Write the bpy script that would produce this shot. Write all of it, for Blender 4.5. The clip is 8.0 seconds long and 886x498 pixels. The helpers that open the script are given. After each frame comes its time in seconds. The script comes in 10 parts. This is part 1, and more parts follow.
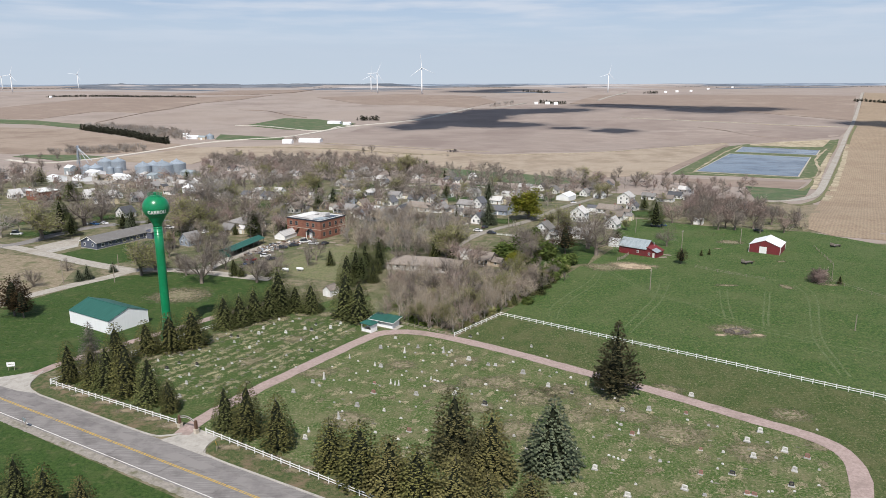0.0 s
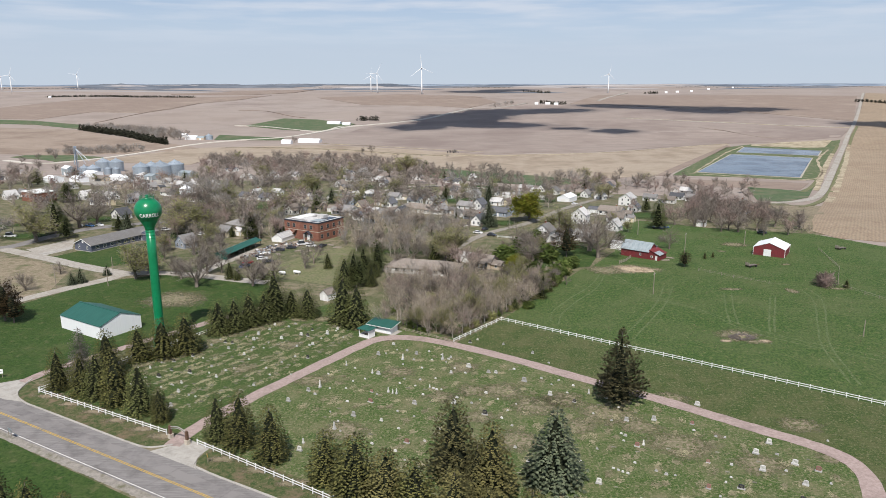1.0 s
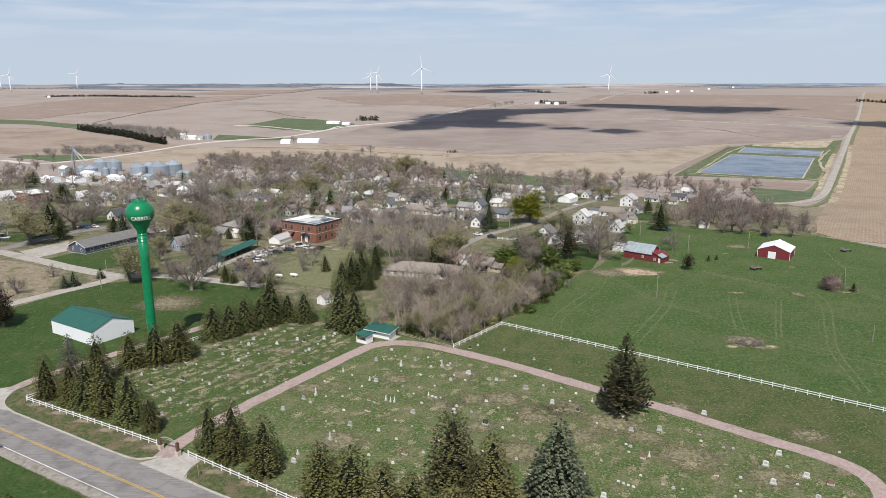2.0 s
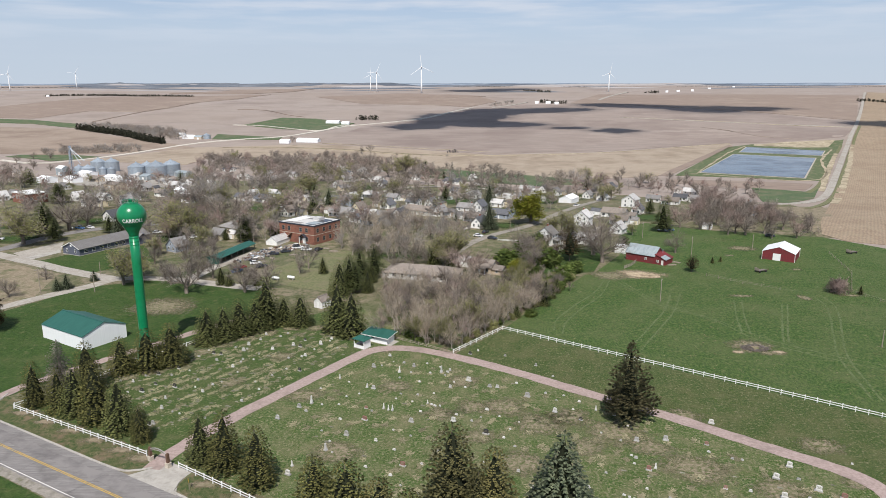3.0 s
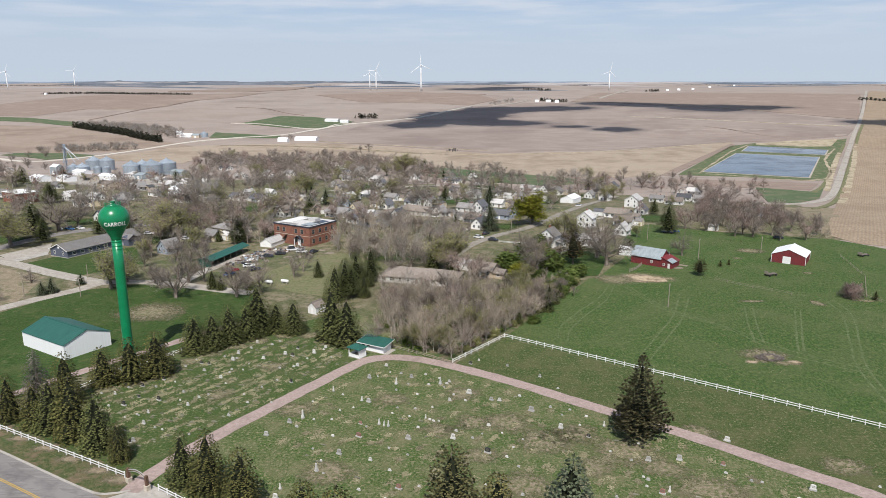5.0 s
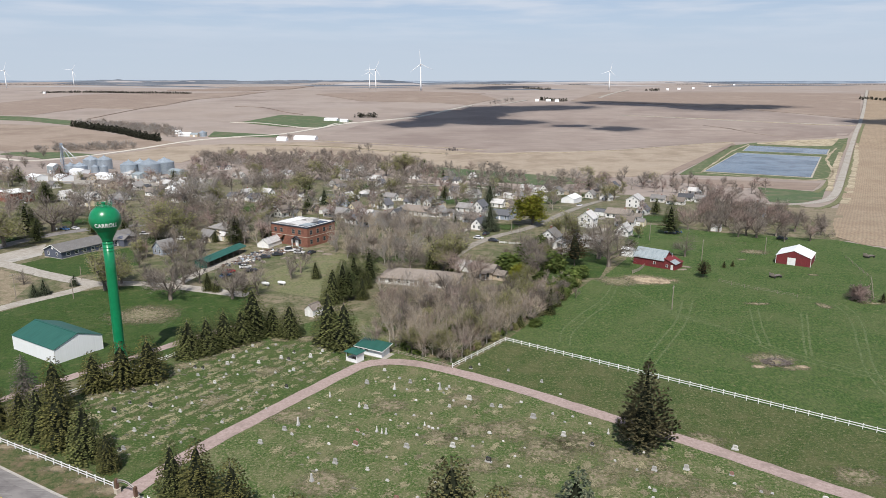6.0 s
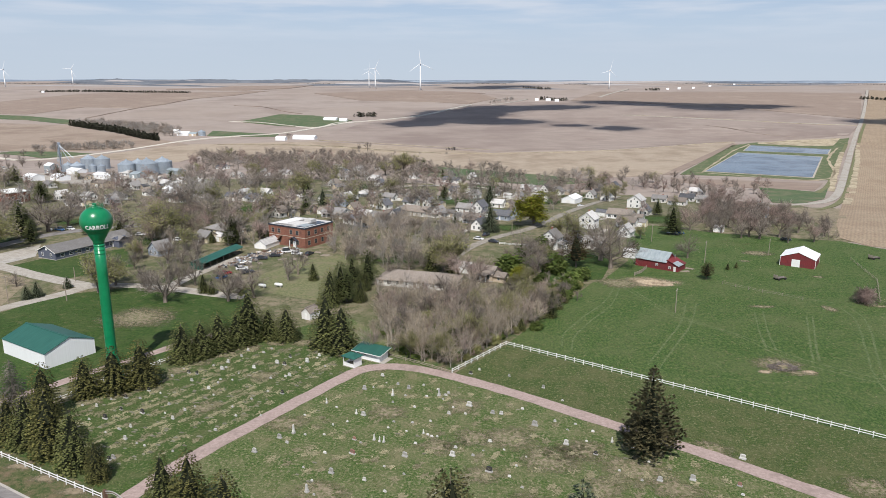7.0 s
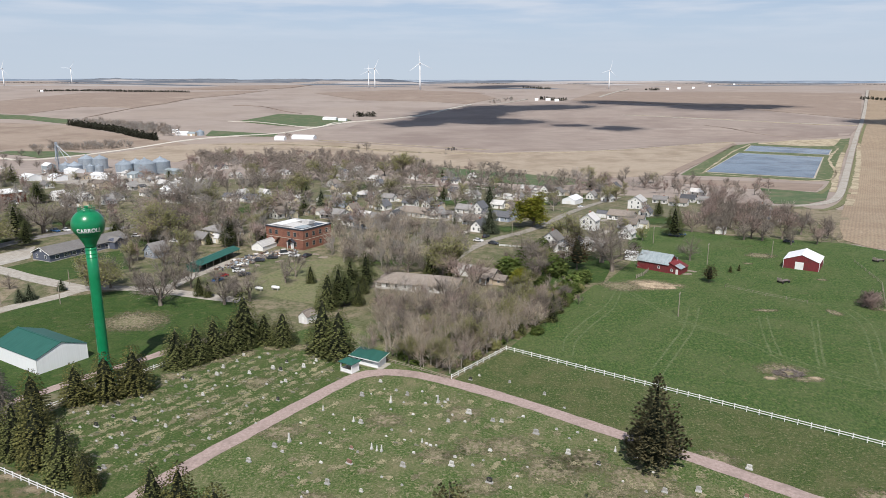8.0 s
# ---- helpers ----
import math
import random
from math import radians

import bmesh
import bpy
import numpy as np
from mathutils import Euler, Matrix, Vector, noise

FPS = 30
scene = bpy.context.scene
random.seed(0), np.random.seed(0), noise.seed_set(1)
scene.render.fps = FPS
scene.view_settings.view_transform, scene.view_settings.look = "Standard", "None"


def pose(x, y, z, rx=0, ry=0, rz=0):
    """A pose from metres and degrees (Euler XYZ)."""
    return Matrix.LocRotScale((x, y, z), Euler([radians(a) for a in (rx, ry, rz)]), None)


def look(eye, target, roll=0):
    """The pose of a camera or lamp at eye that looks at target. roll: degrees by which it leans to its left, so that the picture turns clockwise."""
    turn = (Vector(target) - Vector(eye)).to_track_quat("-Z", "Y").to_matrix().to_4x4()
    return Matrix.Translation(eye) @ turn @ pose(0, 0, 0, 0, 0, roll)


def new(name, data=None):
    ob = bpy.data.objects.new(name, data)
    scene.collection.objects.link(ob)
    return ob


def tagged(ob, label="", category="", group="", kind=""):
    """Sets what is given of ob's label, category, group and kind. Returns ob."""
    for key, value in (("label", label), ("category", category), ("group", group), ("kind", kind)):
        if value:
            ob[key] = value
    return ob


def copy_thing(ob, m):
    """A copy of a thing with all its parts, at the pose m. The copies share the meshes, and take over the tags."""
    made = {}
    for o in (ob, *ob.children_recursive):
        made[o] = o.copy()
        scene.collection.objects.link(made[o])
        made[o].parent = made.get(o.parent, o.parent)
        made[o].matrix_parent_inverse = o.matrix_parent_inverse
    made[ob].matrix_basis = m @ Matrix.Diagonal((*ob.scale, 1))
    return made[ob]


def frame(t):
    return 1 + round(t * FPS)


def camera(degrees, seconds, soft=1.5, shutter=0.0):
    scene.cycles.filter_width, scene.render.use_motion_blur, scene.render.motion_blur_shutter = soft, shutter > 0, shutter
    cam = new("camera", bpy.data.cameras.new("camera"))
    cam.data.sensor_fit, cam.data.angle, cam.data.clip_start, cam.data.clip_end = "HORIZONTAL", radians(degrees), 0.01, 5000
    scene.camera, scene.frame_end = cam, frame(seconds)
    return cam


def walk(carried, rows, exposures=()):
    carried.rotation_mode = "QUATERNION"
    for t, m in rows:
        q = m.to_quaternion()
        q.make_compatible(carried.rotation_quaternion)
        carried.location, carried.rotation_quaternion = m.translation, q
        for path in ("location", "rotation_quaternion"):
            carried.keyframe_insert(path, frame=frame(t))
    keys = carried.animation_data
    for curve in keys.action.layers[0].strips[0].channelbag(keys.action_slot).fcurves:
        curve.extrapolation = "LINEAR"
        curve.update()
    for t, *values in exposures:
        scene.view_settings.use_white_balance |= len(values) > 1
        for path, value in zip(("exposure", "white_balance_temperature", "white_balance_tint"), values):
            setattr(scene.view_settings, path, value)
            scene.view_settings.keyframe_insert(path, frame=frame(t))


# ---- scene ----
cam = camera(65.3, 8.0, soft=0.5)
# seconds, eye, yaw, pitch, roll: a drone flying level and straight on
PATH = [
    (0.0, (0.402, -0.656, 69.547), 2.428, -13.275, 0.069),
    (0.5, (0.437, 1.589, 69.530), 2.431, -13.261, 0.066),
    (1.0, (0.448, 3.849, 69.532), 2.432, -13.258, 0.062),
    (1.5, (0.439, 6.119, 69.537), 2.432, -13.265, 0.056),
    (3.0, (0.313, 12.944, 69.444), 2.425, -13.327, 0.028),
    (3.5, (0.248, 15.202, 69.356), 2.421, -13.356, 0.016),
    (4.0, (0.176, 17.436, 69.239), 2.415, -13.388, 0.002),
    (4.5, (0.099, 19.639, 69.097), 2.408, -13.420, -0.014),
    (6.0, (-0.130, 25.938, 68.629), 2.380, -13.511, -0.070),
    (6.5, (-0.197, 27.893, 68.512), 2.369, -13.536, -0.092),
    (7.0, (-0.254, 29.751, 68.451), 2.356, -13.556, -0.115),
    (7.5, (-0.300, 31.497, 68.474), 2.343, -13.572, -0.140),
    (8.0, (-0.330, 33.113, 68.611), 2.328, -13.583, -0.167),
]
walk(cam, [(t, pose(*eye, 90 + pitch, roll, yaw)) for t, eye, yaw, pitch, roll in PATH])
# ---- end camera ----

# ---- sky and sun ----
SUN_HEIGHT = 53.0
world = bpy.data.worlds.new("sky")
scene.world = world
world.use_nodes = True
wn, wl = world.node_tree.nodes, world.node_tree.links
sky = wn.new("ShaderNodeTexSky")
sky.sky_type = "NISHITA"
sky.sun_disc = False
sky.sun_elevation, sky.sun_rotation = radians(SUN_HEIGHT), radians(180)
sky.air_density, sky.dust_density, sky.ozone_density = 0.68, 0.1, 3.0
wcoord = wn.new("ShaderNodeTexCoord")
wsep = wn.new("ShaderNodeSeparateXYZ")
wl.new(wcoord.outputs["Generated"], wsep.inputs[0])
# thin flat cloud sheets, seen at a low angle: the noise is stretched sideways
wmap = wn.new("ShaderNodeMapping")
wmap.inputs["Scale"].default_value = (2.2, 2.2, 22)
wl.new(wcoord.outputs["Generated"], wmap.inputs[0])
wnoise = wn.new("ShaderNodeTexNoise")
wnoise.inputs["Scale"].default_value = 3.2
wnoise.inputs["Detail"].default_value = 7
wl.new(wmap.outputs[0], wnoise.inputs["Vector"])
wramp = wn.new("ShaderNodeValToRGB")
wramp.color_ramp.elements[0].position, wramp.color_ramp.elements[1].position = 0.43, 0.66
wl.new(wnoise.outputs["Fac"], wramp.inputs[0])
# a thin white-blue veil over the whole sky, thickest low down, with denser sheets in it
wlow = wn.new("ShaderNodeMapRange")
wlow.inputs["From Min"].default_value, wlow.inputs["From Max"].default_value = 0.05, 0.2
wlow.inputs["To Min"].default_value, wlow.inputs["To Max"].default_value = 0.93, 0.0
wl.new(wsep.outputs["Z"], wlow.inputs["Value"])
wveil = wn.new("ShaderNodeMix")
wveil.data_type = "RGBA"
wl.new(wlow.outputs[0], wveil.inputs["Factor"])
wl.new(sky.outputs[0], wveil.inputs["A"])
wveil.inputs["B"].default_value = (5.3, 6.1, 7.25, 1)
wup = wn.new("ShaderNodeMapRange")
wup.inputs["From Min"].default_value, wup.inputs["From Max"].default_value = 0.03, 0.12
wup.inputs["To Min"].default_value, wup.inputs["To Max"].default_value = 0.0, 1.0
wl.new(wsep.outputs["Z"], wup.inputs["Value"])
wmul = wn.new("ShaderNodeMath")
wmul.operation = "MULTIPLY"
wl.new(wramp.outputs["Color"], wmul.inputs[0])
wl.new(wup.outputs[0], wmul.inputs[1])
wmix = wn.new("ShaderNodeMix")
wmix.data_type = "RGBA"
wl.new(wmul.outputs[0], wmix.inputs["Factor"])
wl.new(wveil.outputs["Result"], wmix.inputs["A"])
wmix.inputs["B"].default_value = (6.4, 7.0, 8.0, 1)
wback = wn["Background"]
wl.new(wmix.outputs["Result"], wback.inputs["Color"])
wback.inputs["Strength"].default_value = 0.1

sun = new("sun", bpy.data.lights.new("sun", "SUN"))
sun.data.energy, sun.data.angle, sun.data.color = 5.0, radians(0.53), (1.0, 0.952, 0.89)
sun.matrix_world = look((0, -100, 100 * math.tan(radians(SUN_HEIGHT))), (0, 0, 0))
scene.view_settings.exposure = 0.0


# ---- the land ----
KNOTS = ((-3000, 0), (200, 0), (300, 0), (345, -0.3), (430, -3.5), (540, -12), (700, -18), (850, -17), (1000, -11), (1300, -3),
         (1700, 17), (2200, 39), (3000, 55), (4000, 63), (5000, 66.5), (6500, 68))


def profile(s):
    """Height of the land at s metres along the valley's fall: town hill, creek, far ridge fitted to the camera's
    horizon.
    """
    for i in range(1, len(KNOTS) - 1):
        if s <= KNOTS[i + 1][0] or i == len(KNOTS) - 2:
            (x0, z0), (x1, z1) = KNOTS[i], KNOTS[i + 1]
            a = (z1 - KNOTS[i - 1][1]) / (x1 - KNOTS[i - 1][0])
            b = (KNOTS[min(i + 2, len(KNOTS) - 1)][1] - z0) / (KNOTS[min(i + 2, len(KNOTS) - 1)][0] - x0)
            h = x1 - x0
            u = min(max((s - x0) / h, 0), 1)
            return z0 * (2 * u**3 - 3 * u**2 + 1) + z1 * (3 * u**2 - 2 * u**3) + h * (a * (u**3 - 2 * u**2 + u) + b * (u**3 - u**2))
    return 0


def land(x, y):
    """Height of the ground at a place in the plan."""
    if y < 300:
        return 0.0
    s = y + 0.2 * min(max(x, -350), 350) * min(1, (y - 300) / 150)
    hills = min(max((y - 700) / 900, 0), 1) * 3.2
    z = profile(s) + hills * (math.sin(x / 310 + 1.3) * math.sin(y / 420 + 0.4) + 0.6 * math.sin(x / 170 + y / 260))
    # the level terrace of the lagoons
    far = math.hypot((x - 360) / 215, (y - 860) / 245)
    k = min(max((1.45 - far) / 0.6, 0), 1)
    k = k * k * (3 - 2 * k)
    return z * (1 - k) - 16.0 * k


# ---- materials ----
MATS = {}


def paint(name, dark, light, size=1.0, rough=0.85, bump=0.0, bumpsize=None, third=None, thirdsize=20.0, metal=0.0,
          stretch=(1, 1, 1), turn=0.0, cover=0.5, each=0.0, spec=0.3, broad=None, crisp=0.1):
    """A surface that varies between two colours at the grain size, with patches of a third colour at a larger size.
    broad: (colour, size, cover, strength) of wide soft areas of another growth.
    each: how far single pieces differ in brightness."""
    m = bpy.data.materials.new(name)
    m.use_nodes = True
    n, l = m.node_tree.nodes, m.node_tree.links
    b = n["Principled BSDF"]
    b.inputs["Roughness"].default_value, b.inputs["Metallic"].default_value = rough, metal
    b.inputs["Specular IOR Level"].default_value = spec
    co = n.new("ShaderNodeTexCoord")
    mp = n.new("ShaderNodeMapping")
    mp.inputs["Scale"].default_value = stretch
    mp.inputs["Rotation"].default_value = (0, 0, radians(turn))
    l.new(co.outputs["Object"], mp.inputs[0])
    a = n.new("ShaderNodeTexNoise")
    a.inputs["Scale"].default_value, a.inputs["Detail"].default_value, a.inputs["Roughness"].default_value = 1 / size, 7, 0.78
    l.new(mp.outputs[0], a.inputs["Vector"])
    r = n.new("ShaderNodeValToRGB")
    r.color_ramp.elements[0].position, r.color_ramp.elements[1].position = 0.5 - crisp, 0.5 + crisp
    r.color_ramp.elements[0].color, r.color_ramp.elements[1].color = (*dark, 1), (*light, 1)
    l.new(a.outputs["Fac"], r.inputs[0])
    out = r.outputs["Color"]
    if third:
        c = n.new("ShaderNodeTexNoise")
        c.inputs["Scale"].default_value, c.inputs["Detail"].default_value, c.inputs["Roughness"].default_value = 1 / thirdsize, 8, 0.65
        l.new(co.outputs["Object"], c.inputs["Vector"])
        k = n.new("ShaderNodeMapRange")
        k.inputs["From Min"].default_value, k.inputs["From Max"].default_value = cover - 0.07, cover + 0.1
        l.new(c.outputs["Fac"], k.inputs["Value"])
        x = n.new("ShaderNodeMix")
        x.data_type = "RGBA"
        l.new(k.outputs[0], x.inputs["Factor"])
        l.new(out, x.inputs["A"])
        x.inputs["B"].default_value = (*third, 1)
        out = x.outputs["Result"]
    if broad:
        c = n.new("ShaderNodeTexNoise")
        c.inputs["Scale"].default_value, c.inputs["Detail"].default_value, c.inputs["Roughness"].default_value = 1 / broad[1], 9, 0.68
        l.new(co.outputs["Object"], c.inputs["Vector"])
        k = n.new("ShaderNodeMapRange")
        k.inputs["From Min"].default_value, k.inputs["From Max"].default_value = broad[2] - 0.1, broad[2] + 0.14
        k.inputs["To Max"].default_value = broad[3]
        l.new(c.outputs["Fac"], k.inputs["Value"])
        x = n.new("ShaderNodeMix")
        x.data_type = "RGBA"
        l.new(k.outputs[0], x.inputs["Factor"])
        l.new(out, x.inputs["A"])
        x.inputs["B"].default_value = (*broad[0], 1)
        out = x.outputs["Result"]
    if each:
        o = n.new("ShaderNodeObjectInfo")
        v = n.new("ShaderNodeMapRange")
        v.inputs["To Min"].default_value, v.inputs["To Max"].default_value = 1 - each, 1 + each
        l.new(o.outputs["Random"], v.inputs["Value"])
        g = n.new("ShaderNodeHueSaturation")
        l.new(v.outputs[0], g.inputs["Value"])
        l.new(out, g.inputs["Color"])
        out = g.outputs[0]
    l.new(out, b.inputs["Base Color"])
    if bump:
        h = n.new("ShaderNodeBump")
        h.inputs["Strength"].default_value, h.inputs["Distance"].default_value = bump, bumpsize or size * 0.3
        l.new(a.outputs["Fac"], h.inputs["Height"])
        l.new(h.outputs[0], b.inputs["Normal"])
    MATS[name] = m
    return m


def furrows(m, pitch, turn, depth):
    """Adds straight crop rows to a field's colour."""
    n, l = m.node_tree.nodes, m.node_tree.links
    b = n["Principled BSDF"]
    source = b.inputs["Base Color"].links[0].from_socket
    co, mp, w = n.new("ShaderNodeTexCoord"), n.new("ShaderNodeMapping"), n.new("ShaderNodeTexWave")
    mp.inputs["Rotation"].default_value = (0, 0, radians(turn))
    w.inputs["Scale"].default_value, w.inputs["Distortion"].default_value, w.inputs["Detail"].default_value = 0.314 / pitch, 3.5, 4
    l.new(co.outputs["Object"], mp.inputs[0])
    l.new(mp.outputs[0], w.inputs["Vector"])
    k = n.new("ShaderNodeMapRange")
    k.inputs["To Min"].default_value, k.inputs["To Max"].default_value = 1 - depth, 1 + depth
    l.new(w.outputs["Fac"], k.inputs["Value"])
    h = n.new("ShaderNodeHueSaturation")
    l.new(k.outputs[0], h.inputs["Value"])
    l.new(source, h.inputs["Color"])
    l.new(h.outputs[0], b.inputs["Base Color"])


def leafy(name, dark, light, each=0.15, clump=0.33, through_light=0.35):
    """Needles, leaves or twigs: every clump has its own shade."""
    m = bpy.data.materials.new(name)
    m.use_nodes = True
    n, l = m.node_tree.nodes, m.node_tree.links
    b = n["Principled BSDF"]
    b.inputs["Roughness"].default_value = 0.8
    b.inputs["Specular IOR Level"].default_value = 0.15
    g = n.new("ShaderNodeNewGeometry")
    r = n.new("ShaderNodeValToRGB")
    r.color_ramp.elements[0].color, r.color_ramp.elements[1].color = (*dark, 1), (*light, 1)
    l.new(g.outputs["Random Per Island"], r.inputs[0])
    o = n.new("ShaderNodeObjectInfo")
    v = n.new("ShaderNodeMapRange")
    v.inputs["To Min"].default_value, v.inputs["To Max"].default_value = 1 - each, 1 + each
    l.new(o.outputs["Random"], v.inputs["Value"])
    h = n.new("ShaderNodeHueSaturation")
    # whole clumps differ too
    w = n.new("ShaderNodeTexNoise")
    w.inputs["Scale"].default_value, w.inputs["Detail"].default_value = 0.22, 3
    l.new(g.outputs["Position"], w.inputs["Vector"])
    k = n.new("ShaderNodeMapRange")
    k.inputs["From Min"].default_value, k.inputs["From Max"].default_value = 0.36, 0.64
    k.inputs["To Min"].default_value, k.inputs["To Max"].default_value = 1 - clump, 1 + clump
    l.new(w.outputs["Fac"], k.inputs["Value"])
    x = n.new("ShaderNodeMath")
    x.operation = "MULTIPLY"
    l.new(v.outputs[0], x.inputs[0])
    l.new(k.outputs[0], x.inputs[1])
    l.new(x.outputs[0], h.inputs["Value"])
    l.new(r.outputs["Color"], h.inputs["Color"])
    l.new(h.outputs[0], b.inputs["Base Color"])
    # thin sprays and fine twigs let part of the light through
    thin, mixed = n.new("ShaderNodeBsdfTranslucent"), n.new("ShaderNodeMixShader")
    l.new(h.outputs[0], thin.inputs["Color"])
    mixed.inputs[0].default_value = through_light
    l.new(b.outputs[0], mixed.inputs[1])
    l.new(thin.outputs[0], mixed.inputs[2])
    l.new(mixed.outputs[0], n["Material Output"].inputs["Surface"])
    MATS[name] = m
    return m


GRASS = paint("rough_grass", (0.07, 0.076, 0.034), (0.155, 0.145, 0.08), 1.0, 0.95, 0.4, 0.2, (0.22, 0.185, 0.13), 4, cover=0.5, broad=((0.055, 0.085, 0.025), 22, 0.55, 0.7))
FADED = paint("faded_lot_grass", (0.095, 0.11, 0.045), (0.195, 0.193, 0.104), 1.0, 0.95, 0.4, 0.15, (0.18, 0.16, 0.1), 5, cover=0.56)
LITTER = paint("leaf_litter", (0.09, 0.08, 0.045), (0.21, 0.175, 0.115), 0.8, 0.95, 0.4, 0.15, (0.055, 0.09, 0.027), 3, cover=0.51)
LAWN = paint("mown_lawn", (0.017, 0.047, 0.007), (0.05, 0.088, 0.018), 0.8, 0.95, 0.5, 0.15, (0.115, 0.115, 0.052), 2.5, cover=0.62, broad=((0.085, 0.098, 0.036),
    9, 0.57, 0.6), crisp=0.08)
PASTURE = paint("pasture", (0.019, 0.056, 0.009), (0.08, 0.126, 0.032), 0.6, 0.95, 0.8, 0.3, (0.135, 0.148, 0.062), 1.6, stretch=(1, 0.55, 1),
    turn=-32, cover=0.6, broad=((0.108, 0.124, 0.052), 18, 0.53, 0.6), crisp=0.075)
TRACK = paint("worn_grass_track", (0.09, 0.122, 0.05), (0.16, 0.182, 0.088), 0.8, 0.95, 0.4, 0.1, (0.055, 0.09, 0.028), 1.0, cover=0.5)
GRAVES = paint("cemetery_grass", (0.02, 0.058, 0.008), (0.108, 0.145, 0.045), 0.32, 0.95, 0.7, 0.2, (0.28, 0.25, 0.16), 0.6, cover=0.575, broad=((0.205, 0.178, 0.107),
    6, 0.55, 0.72), crisp=0.08)
ROUGHLAWN = paint("rough_cemetery_edge_grass", (0.019, 0.05, 0.008), (0.085, 0.108, 0.033), 0.34, 0.95, 0.7, 0.2, (0.25, 0.225, 0.14), 0.7, cover=0.605, broad=((0.125, 0.117, 0.057),
    7, 0.54, 0.7), crisp=0.08)
DEEPLAWN = paint("deep_green_cemetery_grass", (0.017, 0.05, 0.006), (0.075, 0.115, 0.028), 0.32, 0.95, 0.7, 0.2, (0.24, 0.22, 0.135), 0.55, cover=0.6, broad=((0.12, 0.118, 0.058),
    5, 0.57, 0.7), crisp=0.08)
BARE_GRASS = paint("thin_dry_grass", (0.19, 0.155, 0.105), (0.3, 0.25, 0.18), 0.5, 0.95, 0.4, 0.12, (0.09, 0.105, 0.04), 0.9, cover=0.5)
VERGE = paint("road_verge", (0.036, 0.066, 0.018), (0.11, 0.112, 0.05), 1.0, 0.95, 0.4, 0.2, (0.165, 0.125, 0.08), 4, cover=0.55)
TANSOIL = paint("turned_tan_soil", (0.3, 0.235, 0.16), (0.46, 0.375, 0.27), 0.8, 0.95, 0.6, 0.3, (0.2, 0.15, 0.1), 2.5, cover=0.56)
BARE = paint("bare_earth", (0.19, 0.155, 0.105), (0.29, 0.24, 0.17), 1.5, 0.95, 0.3, 0.2, (0.11, 0.115, 0.055), 5, cover=0.56)
STUBBLE = paint("corn_stubble", (0.292, 0.238, 0.182), (0.395, 0.33, 0.26), 2.0, 0.95, 0.3, 0.2, (0.255, 0.203, 0.152), 40, stretch=(0.12, 2.2, 1), turn=29, cover=0.54)
# FIELD and TILLED carry a little blue distance haze in their colours
FIELD = paint("dry_field", (0.275, 0.23, 0.205), (0.35, 0.3, 0.268), 9.0, 0.95, 0.2, 0.3, (0.235, 0.19, 0.168), 120, stretch=(0.15, 1.6, 1),
    turn=29, cover=0.53, broad=((0.3, 0.248, 0.212), 400, 0.5, 0.8))
DARKSTUBBLE = paint("brown_corn_stubble", (0.24, 0.18, 0.125), (0.35, 0.275, 0.2), 1.6, 0.95, 0.4, 0.3, (0.31, 0.25, 0.175), 9, stretch=(1.0, 0.3, 1),
    turn=29, cover=0.54, broad=((0.23, 0.17, 0.12), 40, 0.53, 0.7))
furrows(DARKSTUBBLE, 1.6, 29, 0.08)
furrows(STUBBLE, 3.0, 119, 0.035)
furrows(FIELD, 12, 119, 0.03)
TILLED = paint("tilled_field", (0.25, 0.205, 0.18), (0.315, 0.262, 0.23), 10.0, 0.95, 0.2, 0.3, (0.22, 0.175, 0.155), 150, stretch=(0.2, 1.4, 1), turn=10, cover=0.52)
BROWN = paint("brown_field", (0.213, 0.165, 0.135), (0.28, 0.218, 0.18), 6.0, 0.95, 0.2, 0.3, (0.31, 0.253, 0.208), 90, stretch=(0.2, 1.2, 1), turn=-15, cover=0.6)
DUNFIELD = paint("dun_harrowed_field", (0.255, 0.2, 0.158), (0.33, 0.268, 0.218), 4.0, 0.95, 0.3, 0.3, (0.225, 0.172, 0.135), 60, stretch=(0.15, 1.6, 1), turn=20, cover=0.54)
furrows(DUNFIELD, 5, 110, 0.04)
WHEAT = paint("green_crop", (0.06, 0.095, 0.045), (0.1, 0.138, 0.064), 4.0, 0.95, 0.2, 0.2, (0.15, 0.145, 0.09), 18, cover=0.55)
BERM = paint("grassy_bank", (0.07, 0.098, 0.044), (0.112, 0.14, 0.064), 2.5, 0.95, 0.3, 0.2, (0.24, 0.21, 0.145), 8, cover=0.58)
RIPRAP = paint("rubble_edge", (0.28, 0.25, 0.21), (0.5, 0.46, 0.4), 1.2, 0.95, 0.5, 0.4)
GRAVEL = paint("gravel_road", (0.305, 0.28, 0.245), (0.415, 0.385, 0.345), 1.4, 0.95, 0.2, 0.1, (0.27, 0.24, 0.2), 9, cover=0.57)
PALEROAD = paint("pale_dusty_road", (0.5, 0.46, 0.4), (0.6, 0.56, 0.5), 3.0, 0.95, 0.1, 0.05, (0.42, 0.38, 0.32), 12, cover=0.6)
STRAWEDGE = paint("dry_field_edge", (0.3, 0.25, 0.17), (0.5, 0.43, 0.32), 3.0, 0.95, 0.3, 0.3, (0.2, 0.17, 0.11), 12, cover=0.55)
PINK = paint("pink_gravel", (0.29, 0.22, 0.2), (0.4, 0.315, 0.29), 0.7, 0.95, 0.25, 0.08, (0.25, 0.195, 0.175), 5, cover=0.58)
